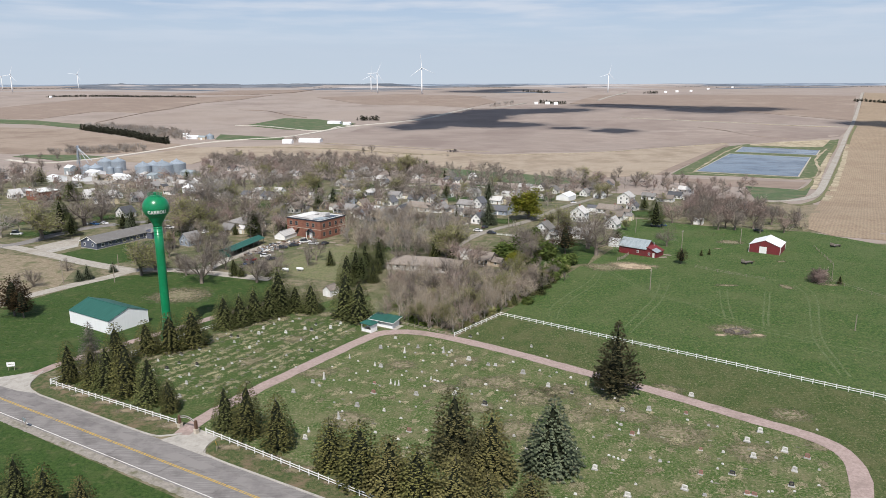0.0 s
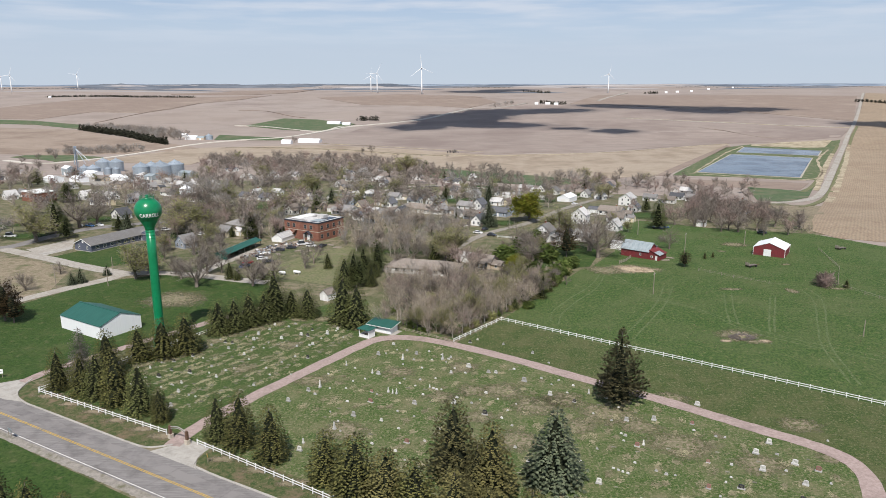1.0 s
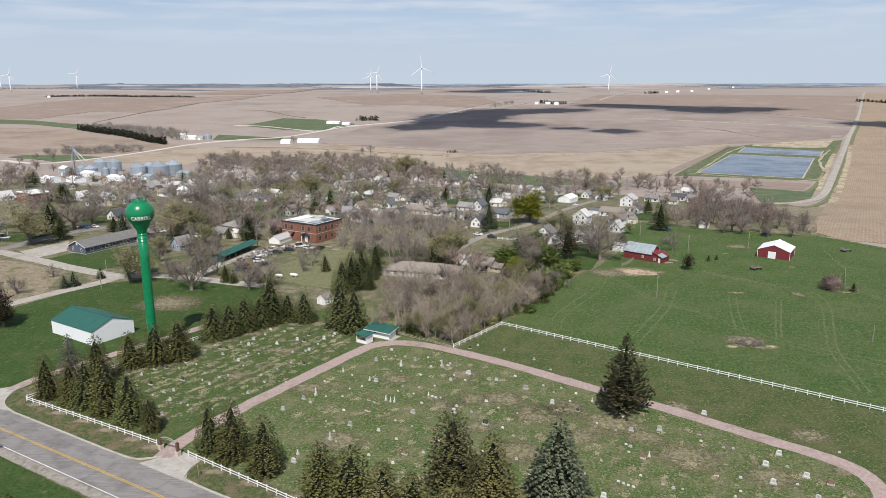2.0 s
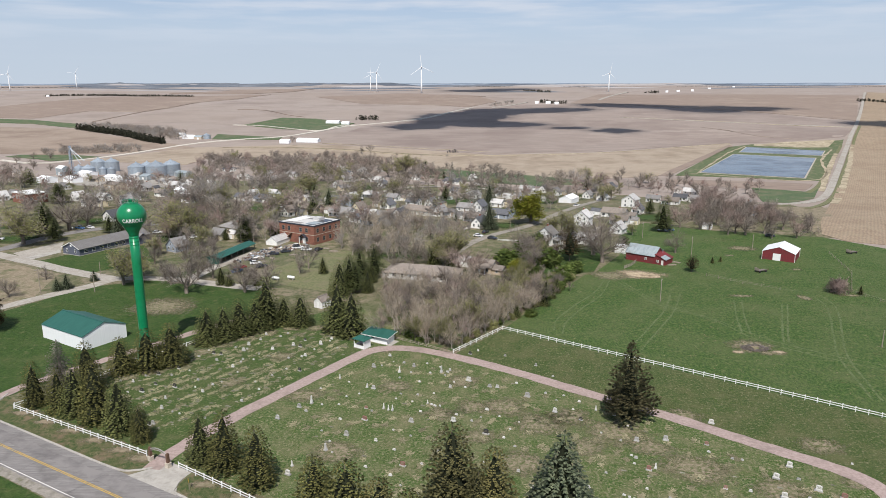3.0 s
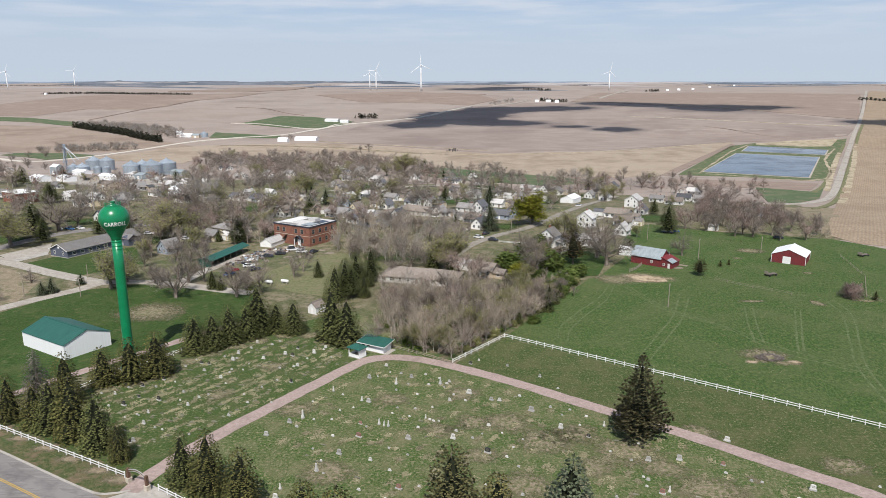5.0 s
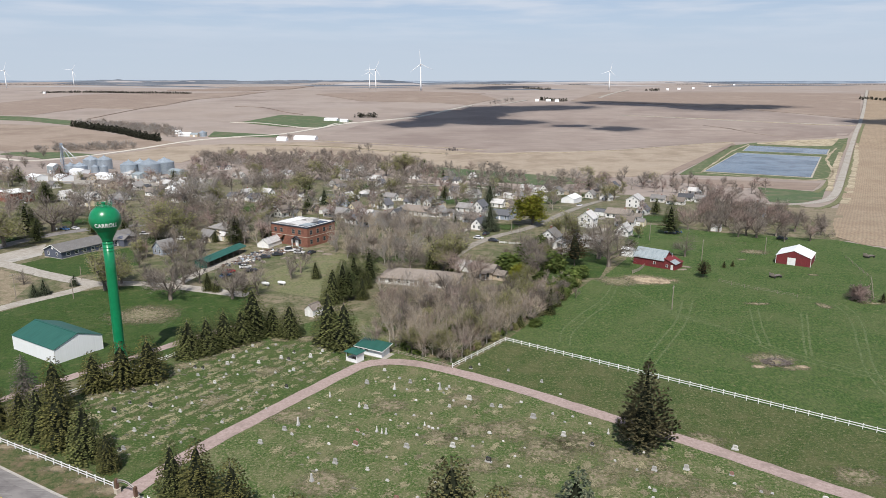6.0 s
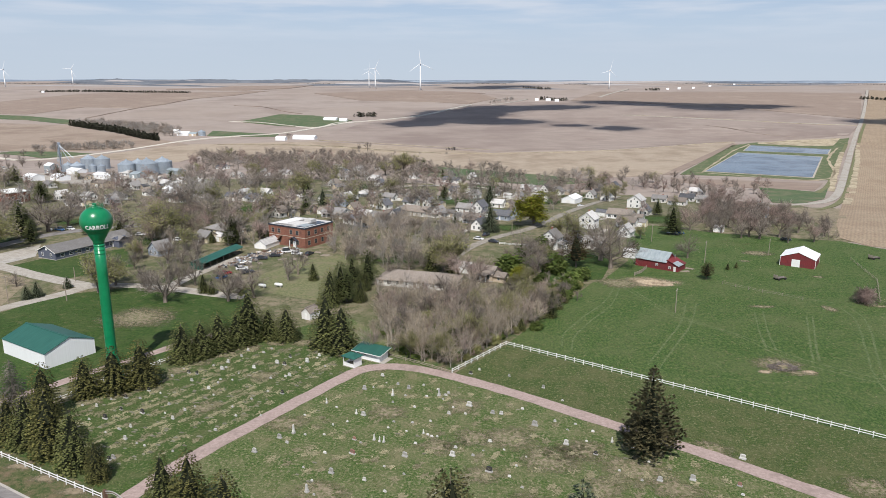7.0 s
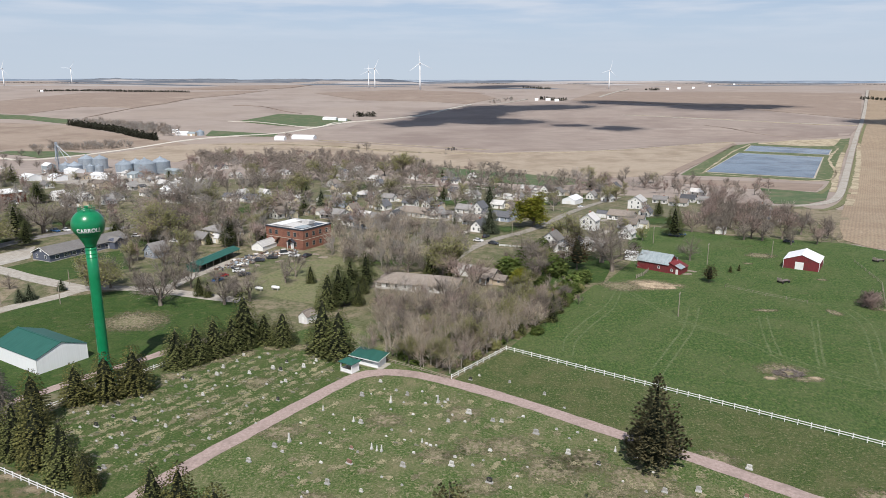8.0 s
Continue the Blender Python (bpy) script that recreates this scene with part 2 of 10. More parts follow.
CONCRETE = paint("road_concrete", (0.168, 0.158, 0.153), (0.262, 0.246, 0.24), 0.9, 0.85, 0.1, 0.05, (0.14, 0.13, 0.127), 5, stretch=(0.16, 2.8, 1), turn=-27, cover=0.58)
SHOULDER = paint("road_shoulder", (0.22, 0.2, 0.175), (0.33, 0.3, 0.265), 1.0, 0.9, 0.15, 0.05, (0.14, 0.135, 0.085), 2.5, cover=0.57)
KERB = paint("kerb_concrete", (0.34, 0.32, 0.29), (0.43, 0.405, 0.37), 2.2, 0.9, 0.1, 0.05, (0.26, 0.245, 0.22), 2.5, cover=0.6)
TAR = paint("tar_joint", (0.1, 0.095, 0.09), (0.17, 0.16, 0.15), 0.4, 0.8)
PATCHED = paint("worn_dark_asphalt", (0.13, 0.12, 0.12), (0.19, 0.178, 0.175), 1.0, 0.85, 0.1, 0.05, (0.235, 0.22, 0.213), 8, stretch=(0.2, 2.2, 1), turn=-27, cover=0.46)
YELLOW = paint("yellow_road_paint", (0.5, 0.32, 0.045), (0.62, 0.42, 0.08), 0.5, 0.7, third=(0.33, 0.29, 0.2), thirdsize=2.5, cover=0.6)
WHITELINE = paint("white_road_paint", (0.62, 0.61, 0.58), (0.78, 0.77, 0.74), 0.5, 0.7, third=(0.36, 0.34, 0.31), thirdsize=2.5, cover=0.62)
WATER = bpy.data.materials.new("pond_water")
WATER.use_nodes = True
_n, _l = WATER.node_tree.nodes, WATER.node_tree.links
_b = _n["Principled BSDF"]
_b.inputs["Base Color"].default_value = (0.035, 0.048, 0.07, 1)
_b.inputs["Roughness"].default_value = 0.16
_t = _n.new("ShaderNodeTexCoord")
_w = _n.new("ShaderNodeTexNoise")
_w.inputs["Scale"].default_value, _w.inputs["Detail"].default_value = 0.5, 5
_l.new(_t.outputs["Object"], _w.inputs["Vector"])
_h = _n.new("ShaderNodeBump")
_h.inputs["Strength"].default_value, _h.inputs["Distance"].default_value = 0.35, 0.12
_l.new(_w.outputs["Fac"], _h.inputs["Height"])
_l.new(_h.outputs[0], _b.inputs["Normal"])
_w = _n.new("ShaderNodeTexNoise")
_w.inputs["Scale"].default_value, _w.inputs["Detail"].default_value = 0.03, 4
_l.new(_t.outputs["Object"], _w.inputs["Vector"])
_r = _n.new("ShaderNodeMapRange")
_r.inputs["From Min"].default_value, _r.inputs["From Max"].default_value = 0.4, 0.62
_r.inputs["To Min"].default_value, _r.inputs["To Max"].default_value = 0.07, 0.2
_l.new(_w.outputs["Fac"], _r.inputs["Value"])
_l.new(_r.outputs[0], _b.inputs["Roughness"])

WHITE = paint("white_paint", (0.74, 0.74, 0.73), (0.82, 0.82, 0.81), 1.5, 0.6, 0.03)
SIDING = paint("white_siding", (0.68, 0.67, 0.65), (0.8, 0.79, 0.77), 0.5, 0.65, 0.15, 0.02, stretch=(0.2, 0.2, 6), each=0.1)
CREAM = paint("cream_siding", (0.6, 0.53, 0.38), (0.7, 0.62, 0.46), 0.5, 0.7, 0.15, 0.02, stretch=(0.2, 0.2, 6), each=0.1)
BLUE = paint("blue_grey_siding", (0.24, 0.28, 0.34), (0.32, 0.36, 0.42), 0.5, 0.7, 0.15, 0.02, stretch=(0.2, 0.2, 6), each=0.1)
TAN = paint("tan_siding", (0.42, 0.34, 0.26), (0.52, 0.44, 0.34), 0.5, 0.7, 0.15, 0.02, stretch=(0.2, 0.2, 6), each=0.1)
SLATE = paint("dark_slate_siding", (0.085, 0.095, 0.13), (0.12, 0.13, 0.17), 0.5, 0.7, 0.15, 0.02, stretch=(0.2, 0.2, 6))
METALW = paint("white_ribbed_metal", (0.79, 0.8, 0.815), (0.84, 0.85, 0.865), 0.8, 0.45, 0.05, 0.03, stretch=(3, 3, 0.05))
GREENROOF = paint("green_metal_roof", (0.02, 0.09, 0.072), (0.03, 0.115, 0.092), 1.5, 0.45, 0.1, 0.03, stretch=(2.5, 0.06, 1))
SHINGLE = paint("grey_shingles", (0.17, 0.165, 0.165), (0.27, 0.26, 0.255), 0.6, 0.9, 0.3, 0.04, (0.2, 0.19, 0.18), 3, each=0.25)
BROWNROOF = paint("brown_shingles", (0.165, 0.14, 0.122), (0.265, 0.23, 0.2), 0.6, 0.9, 0.3, 0.04, (0.2, 0.17, 0.145), 3, each=0.2)
PALEROOF = paint("pale_weathered_roof", (0.42, 0.41, 0.4), (0.55, 0.54, 0.53), 0.9, 0.8, 0.2, 0.04, each=0.12)
TIN = paint("galvanised_roof", (0.27, 0.32, 0.34), (0.39, 0.44, 0.465), 1.2, 0.45, 0.1, 0.03, (0.26, 0.25, 0.245), 4, metal=0.2, stretch=(2, 0.2, 1), cover=0.62)
STEEL = paint("galvanised_steel", (0.33, 0.385, 0.44), (0.46, 0.515, 0.57), 1.5, 0.42, 0.1, 0.05, metal=0.45, stretch=(1, 1, 3), each=0.12)
RED = paint("red_barn_paint", (0.135, 0.022, 0.026), (0.205, 0.036, 0.041), 0.8, 0.75, 0.15, 0.03, (0.115, 0.042, 0.04), 3, stretch=(4, 4, 0.3), cover=0.58)
BRICK = paint("red_brick", (0.185, 0.082, 0.056), (0.27, 0.122, 0.085), 0.4, 0.9, 0.3, 0.02, (0.14, 0.065, 0.05), 2.5, stretch=(1, 1, 2.5), cover=0.56)
STONE = paint("pale_stone", (0.42, 0.37, 0.3), (0.56, 0.5, 0.42), 0.3, 0.9, 0.3, 0.03)
RUSTIRON = paint("brown_iron", (0.09, 0.05, 0.035), (0.16, 0.095, 0.065), 0.3, 0.7, 0.2)
GLASS = paint("dark_window", (0.025, 0.03, 0.035), (0.06, 0.07, 0.08), 2.0, 0.08, spec=0.6)
DOORPAINT = paint("door_paint", (0.2, 0.16, 0.13), (0.28, 0.22, 0.18), 0.8, 0.6)
CHIMNEY = paint("chimney_brick", (0.25, 0.1, 0.07), (0.33, 0.15, 0.11), 0.2, 0.9)
TOWER = paint("glossy_green_paint", (0.0045, 0.17, 0.068), (0.006, 0.205, 0.082), 2.5, 0.28, 0.02, 0.05, (0.006, 0.15, 0.06), 3, cover=0.66, spec=0.5)
LETTER = paint("white_lettering", (0.78, 0.79, 0.78), (0.84, 0.84, 0.83), 0.5, 0.4)
VINYL = paint("white_vinyl_fence", (0.76, 0.76, 0.75), (0.85, 0.85, 0.84), 0.6, 0.5)
OLDWOOD = paint("weathered_wood", (0.24, 0.2, 0.16), (0.36, 0.31, 0.26), 0.4, 0.9, 0.3, 0.02, stretch=(1, 1, 0.2))
GREYSTONE = paint("grey_granite", (0.33, 0.322, 0.31), (0.52, 0.51, 0.495), 0.12, 0.6, 0.1, 0.01, each=0.25)
WHITESTONE = paint("white_marble", (0.52, 0.51, 0.48), (0.7, 0.69, 0.66), 0.2, 0.6, 0.1, 0.01, (0.4, 0.38, 0.34), 0.5, cover=0.6, each=0.12)
REDSTONE = paint("red_granite", (0.22, 0.11, 0.09), (0.32, 0.17, 0.14), 0.12, 0.4, each=0.15)
BLACKSTONE = paint("black_granite", (0.02, 0.02, 0.022), (0.05, 0.05, 0.055), 0.12, 0.2, spec=0.6)
FLATSTONE = paint("lichened_flat_stone", (0.17, 0.16, 0.125), (0.27, 0.25, 0.205), 0.25, 0.9, third=(0.1, 0.115, 0.055), thirdsize=0.5, cover=0.52, each=0.35)
DEADWOOD = paint("grey_dead_wood", (0.09, 0.075, 0.066), (0.24, 0.21, 0.19), 0.3, 0.95, 0.3, 0.03)
BARK = paint("grey_bark", (0.13, 0.107, 0.087), (0.235, 0.2, 0.168), 0.4, 0.95, 0.5, 0.05, stretch=(1, 1, 0.3), each=0.2)
PALEBARK = paint("pale_bark", (0.3, 0.265, 0.225), (0.45, 0.405, 0.355), 0.4, 0.95, 0.4, 0.05, stretch=(1, 1, 0.3), each=0.15)
TURBINE = paint("turbine_white", (0.78, 0.79, 0.8), (0.84, 0.85, 0.86), 5, 0.5)
TYRE = paint("tyre_rubber", (0.02, 0.02, 0.02), (0.035, 0.035, 0.035), 0.2, 0.8)
SIGNYELLOW = paint("sign_yellow", (0.6, 0.33, 0.03), (0.68, 0.4, 0.05), 0.3, 0.5)
CARWHITE = paint("white_car_paint", (0.72, 0.72, 0.72), (0.78, 0.78, 0.78), 1, 0.25, spec=0.6)
CARRED = paint("red_car_paint", (0.25, 0.015, 0.02), (0.3, 0.025, 0.03), 1, 0.25, spec=0.6)
CARBLUE = paint("blue_car_paint", (0.04, 0.1, 0.22), (0.05, 0.13, 0.27), 1, 0.25, spec=0.6)
CARDARK = paint("dark_car_paint", (0.03, 0.035, 0.045), (0.05, 0.055, 0.07), 1, 0.25, spec=0.6)
SPRUCE = leafy("spruce_needles", (0.046, 0.057, 0.018), (0.19, 0.2, 0.074), clump=0.2, through_light=0.12)
CEDAR = leafy("olive_spruce_needles", (0.05, 0.055, 0.017), (0.2, 0.19, 0.066), clump=0.2, through_light=0.12)
JUNIPERLEAF = leafy("cedar_foliage", (0.135, 0.13, 0.055), (0.25, 0.23, 0.105), clump=0.2, through_light=0.3)
AMBER = leafy("yellowed_cedar_foliage", (0.16, 0.148, 0.057), (0.285, 0.258, 0.105), clump=0.22, through_light=0.3)
BLUESPRUCE = leafy("blue_spruce_needles", (0.062, 0.082, 0.048), (0.185, 0.21, 0.132), clump=0.12, through_light=0.2)
PINE = leafy("pine_needles", (0.105, 0.135, 0.052), (0.25, 0.27, 0.11), clump=0.2, through_light=0.35)
LONE = leafy("brownish_cedar_foliage", (0.085, 0.078, 0.04), (0.19, 0.17, 0.09), clump=0.15, through_light=0.25)
# near-black: the shade inside the evergreens painted as a colour
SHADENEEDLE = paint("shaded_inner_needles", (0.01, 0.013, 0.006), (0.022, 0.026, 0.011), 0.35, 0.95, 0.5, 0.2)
BROWNCEDAR = leafy("bronze_cedar_foliage", (0.05, 0.036, 0.018), (0.13, 0.09, 0.046), clump=0.2)
GREYNEEDLE = leafy("dead_needles", (0.16, 0.14, 0.12), (0.3, 0.27, 0.24))
TWIG = leafy("grey_brown_twigs", (0.3, 0.258, 0.226), (0.42, 0.365, 0.322), clump=0.22, through_light=0.45)
GREYTWIG = leafy("grey_twigs", (0.2, 0.174, 0.154), (0.32, 0.282, 0.252), clump=0.22, through_light=0.45)
TANTWIG = leafy("tan_twigs", (0.4, 0.335, 0.262), (0.53, 0.455, 0.365), clump=0.2, through_light=0.5)
PALETWIG = leafy("pale_grey_twigs", (0.33, 0.305, 0.285), (0.42, 0.395, 0.37), clump=0.15, through_light=0.5)
ROSETWIG = leafy("reddish_bud_twigs", (0.31, 0.235, 0.21), (0.43, 0.338, 0.305), clump=0.22, through_light=0.45)
BUD = leafy("olive_young_leaves", (0.235, 0.24, 0.105), (0.35, 0.34, 0.155), clump=0.2, through_light=0.45)
LIME = leafy("fresh_lime_leaves", (0.14, 0.16, 0.02), (0.28, 0.28, 0.045), clump=0.25, through_light=0.4)
ORANGE = leafy("orange_young_leaves", (0.2, 0.1, 0.03), (0.36, 0.22, 0.06))
BUSH = leafy("dark_bush_leaves", (0.075, 0.115, 0.028), (0.17, 0.21, 0.062))
FARTREES = leafy("far_tree_crowns", (0.07, 0.07, 0.07), (0.16, 0.15, 0.145))
FAREVERGREEN = leafy("far_evergreens", (0.03, 0.034, 0.024), (0.078, 0.076, 0.054))
CLOUD = paint("cloud_vapour", (0.78, 0.79, 0.8), (0.85, 0.85, 0.86), 90, 1.0)
VEIL = paint("thin_cloud_vapour", (0.78, 0.79, 0.8), (0.85, 0.85, 0.86), 90, 1.0)
for _c, _clear in ((CLOUD, 0.88), (VEIL, 0.945)):
    _n, _l = _c.node_tree.nodes, _c.node_tree.links
    _m, _t = _n.new("ShaderNodeMixShader"), _n.new("ShaderNodeBsdfTransparent")
    _m.inputs[0].default_value = _clear
    _l.new(_n["Principled BSDF"].outputs[0], _m.inputs[1])
    _l.new(_t.outputs[0], _m.inputs[2])
    _l.new(_m.outputs[0], _n["Material Output"].inputs["Surface"])

# ---- building tools ----


def link(name, bm, material, parent=None, label="", smooth=False):
    me = bpy.data.meshes.new(name)
    bm.to_mesh(me)
    bm.free()
    for m in (material if isinstance(material, (list, tuple)) else (material,)):
        me.materials.append(m)
    if smooth:
        me.polygons.foreach_set("use_smooth", [True] * len(me.polygons))
    ob = new(name, me)
    if parent:
        ob.parent = parent
    if label:
        ob["label"] = label
    return ob


part = link


def share(name, source, parent, m, label=""):
    """One more piece on the mesh of another."""
    ob = new(name, source.data)
    ob.parent = parent
    ob.matrix_basis = m
    if label:
        ob["label"] = label
    return ob


def thing(name, x, y, z=0.0, turn=0.0, label="", category="", group="", scale=1.0):
    ob = new(name)
    ob.empty_display_size = 0.5
    ob.matrix_basis = Matrix.LocRotScale((x, y, z), Euler((0, 0, radians(turn))), (scale, scale, scale))
    return tagged(ob, label, category, group)


def box(bm, x0, y0, z0, x1, y1, z1, m=None):
    v = [bm.verts.new((m @ Vector(p)) if m else p) for p in ((x0, y0, z0), (x1, y0, z0), (x1, y1, z0), (x0, y1, z0), (x0, y0, z1), (x1, y0, z1), (x1, y1, z1), (x0, y1, z1))]
    for f in ((3, 2, 1, 0), (4, 5, 6, 7), (0, 1, 5, 4), (1, 2, 6, 5), (2, 3, 7, 6), (3, 0, 4, 7)):
        bm.faces.new([v[i] for i in f])
    return bm


def boxed(*a):
    return box(bmesh.new(), *a)


def prism(bm, outline, a, b, axis="x"):
    """A closed outline in two dimensions drawn out from a to b along an axis."""
    def at(p, k):
        return {"x": (k, p[0], p[1]), "y": (p[0], k, p[1]), "z": (p[0], p[1], k)}[axis]
    lo, hi = [bm.verts.new(at(p, a)) for p in outline], [bm.verts.new(at(p, b)) for p in outline]
    bm.faces.new(lo[::-1])
    bm.faces.new(hi)
    for i in range(len(outline)):
        j = (i + 1) % len(outline)
        bm.faces.new((lo[i], lo[j], hi[j], hi[i]))
    bmesh.ops.recalc_face_normals(bm, faces=bm.faces)
    return bm


def lathe(bm, outline, sides=32, cap=True):
    """A round body from (radius, height) pairs."""
    rings = [[bm.verts.new((r * math.cos(2 * math.pi * k / sides), r * math.sin(2 * math.pi * k / sides), z)) for k in range(sides)] for r, z in outline]
    for a, b in zip(rings, rings[1:]):
        for k in range(sides):
            bm.faces.new((a[k], a[(k + 1) % sides], b[(k + 1) % sides], b[k]))
    if cap:
        bm.faces.new(rings[0][::-1])
        bm.faces.new(rings[-1])
    return bm


def tube(bm, a, b, ra, rb, sides=5, cap=True):
    a, b = Vector(a), Vector(b)
    d = (b - a).normalized()
    u = d.orthogonal().normalized()
    w = d.cross(u)
    ring = [[bm.verts.new(p + r * (math.cos(2 * math.pi * k / sides) * u + math.sin(2 * math.pi * k / sides) * w)) for k in range(sides)] for p, r in ((a, ra), (b, rb))]
    for k in range(sides):
        bm.faces.new((ring[0][k], ring[0][(k + 1) % sides], ring[1][(k + 1) % sides], ring[1][k]))
    if cap:
        bm.faces.new(ring[0][::-1])
        bm.faces.new(ring[1])
    return bm


def lift(y, level):
    """How far a flush surface lies above the land: more where the land is far and coarsely drawn."""
    if y < 290:
        return 0.012 * level
    return max(0.012 * level, (0.04 + (y - 290) * 0.0003) * (0.8 + 0.3 * level))


def skirt(bm):
    """Closes the gap between a raised far sheet and the land with a low edge."""
    rim = [e for e in bm.edges if e.is_boundary]
    if min(v.co.y for e in rim for v in e.verts) < 290:
        rim = [e for e in rim if min(v.co.y for v in e.verts) > 290]
    for e in rim:
        e.smooth = False
    made = bmesh.ops.extrude_edge_only(bm, edges=rim)["geom"]
    for v in made:
        if isinstance(v, bmesh.types.BMVert):
            v.co.z -= 2.2 * lift(v.co.y, 8)


def drape(name, corners, material, level=1, label="", category="ground", step=None, kind="structure"):
    """A patch of ground with those corners, laid on the land."""
    bm = bmesh.new()
    f = bm.faces.new([bm.verts.new((x, y, 0)) for x, y in corners])
    if f.normal.z < 0 or sum(a[0] * b[1] - b[0] * a[1] for a, b in zip(corners, corners[1:] + corners[:1])) < 0:
        bmesh.ops.reverse_faces(bm, faces=[f])
    bmesh.ops.triangulate(bm, faces=bm.faces[:])
    if max(y for _, y in corners) > 300:
        far = max(y for _, y in corners)
        step = step or (14 if far < 1200 else 45)
        for axis in (0, 1):
            lo, hi = min(c[axis] for c in corners), max(c[axis] for c in corners)
            k = math.ceil(lo / step) * step
            while k < hi:
                no = (1, 0, 0) if axis == 0 else (0, 1, 0)
                bmesh.ops.bisect_plane(bm, geom=bm.verts[:] + bm.edges[:] + bm.faces[:], plane_co=(k, k, 0), plane_no=no)
                k += step
    for v in bm.verts:
        v.co.z = land(v.co.x, v.co.y) + lift(v.co.y, level)
    skirt(bm)
    return tagged(link(name, bm, material, smooth=True), label, category, kind=kind)


def smooth_line(points, step):
    """A rounded line through those places."""
    p = [Vector((*q, 0)) for q in points]
    p = [2 * p[0] - p[1]] + p + [2 * p[-1] - p[-2]]
    out = []
    for i in range(1, len(p) - 2):
        n = max(2, int((p[i + 1] - p[i]).length / step))
        for k in range(n):
            u = k / n
            out.append(0.5 * (2 * p[i] + (p[i + 1] - p[i - 1]) * u + (2 * p[i - 1] - 5 * p[i] + 4 * p[i + 1] - p[i + 2]) * u**2
                              + (3 * p[i] - p[i - 1] - 3 * p[i + 1] + p[i + 2]) * u**3))
    return out + [p[-2]]


def ribbon(name, points, width, material, level=2, label="", step=4.0, category="road", offset=0.0, ragged=0.0, kind="structure", parent=None):
    """A road or line of that width along rounded points, laid on the land."""
    line = smooth_line(points, step)
    bm = bmesh.new()
    rows, rnd = [], random.Random(7)
    for i, p in enumerate(line):
        d = (line[min(i + 1, len(line) - 1)] - line[max(i - 1, 0)]).normalized()
        n = Vector((-d.y, d.x, 0))
        w = width / 2
        row = []
        for k in range(5):
            e = rnd.uniform(-ragged, ragged) if k in (0, 4) else 0
            q = p + n * (offset + (w + e) * (k / 2 - 1))
            row.append(bm.verts.new((q.x, q.y, land(q.x, q.y) + lift(q.y, level))))
        rows.append(row)
    for a, b in zip(rows, rows[1:]):
        for k in range(4):
            bm.faces.new((a[k], a[k + 1], b[k + 1], b[k]))
    bmesh.ops.recalc_face_normals(bm, faces=bm.faces)
    if sum(f.normal.z for f in bm.faces) < 0:
        bmesh.ops.reverse_faces(bm, faces=bm.faces[:])
    skirt(bm)
    ob = link(name, bm, material, parent, smooth=True)
    return ob if parent else tagged(ob, label, category, kind=kind)


def inside(x, y, poly):
    hit = False
    for (x0, y0), (x1, y1) in zip(poly, poly[1:] + poly[:1]):
        if (y0 > y) != (y1 > y) and x < (x1 - x0) * (y - y0) / (y1 - y0) + x0:
            hit = not hit
    return hit


def scatter(poly, count, apart, seed, taken=()):
    """Uneven places in an outline, no two closer than apart."""
    rnd, out = random.Random(seed), []
    xs, ys = [p[0] for p in poly], [p[1] for p in poly]
    for _ in range(count * 40):
        x, y = rnd.uniform(min(xs), max(xs)), rnd.uniform(min(ys), max(ys))
        if inside(x, y, poly) and all((x - a) ** 2 + (y - b) ** 2 > apart**2 for a, b in out) and all((x - a) ** 2 + (y - b) ** 2 > c * c for a, b, c in taken):
            out.append((x, y))
            if len(out) == count:
                break
    return out

# ---- ground, fields, roads ----
def on_road_plan(s, off):
    """A place s metres along the highway and off metres to its cemetery side."""
    return (-106.8 + 0.889 * s + 0.458 * off, 139.9 - 0.458 * s + 0.889 * off)


GRID = -29.0  # the compass grid of the village, degrees from the x axis
TOWN = [(-900, -1500), (-900, 330), (-420, 470), (-400, 600), (-120, 640), (100, 560), (230, 500), (250, 440), (160, 330), (420, 180), (900, -1500)]


def ground_sheet():
    ys = list(range(-1500, 0, 100)) + list(range(0, 1200, 12)) + list(range(1200, 4951, 37))
    xs = list(range(-5300, -800, 100)) + list(range(-800, 800, 16)) + list(range(800, 5301, 100))
    bm = bmesh.new()
    rows = [[bm.verts.new((x, y, land(x, y))) for x in xs] for y in ys]
    for j in range(len(ys) - 1):
        for i in range(len(xs) - 1):
            f = bm.faces.new((rows[j][i], rows[j][i + 1], rows[j + 1][i + 1], rows[j + 1][i]))
            f.material_index = 0 if inside((xs[i] + xs[i + 1]) / 2, (ys[j] + ys[j + 1]) / 2, TOWN) else 1
    return tagged(link("ground", bm, (GRASS, FIELD), smooth=True), "grassy village ground running out into dry spring farmland", "ground", kind="structure")


ground_sheet()

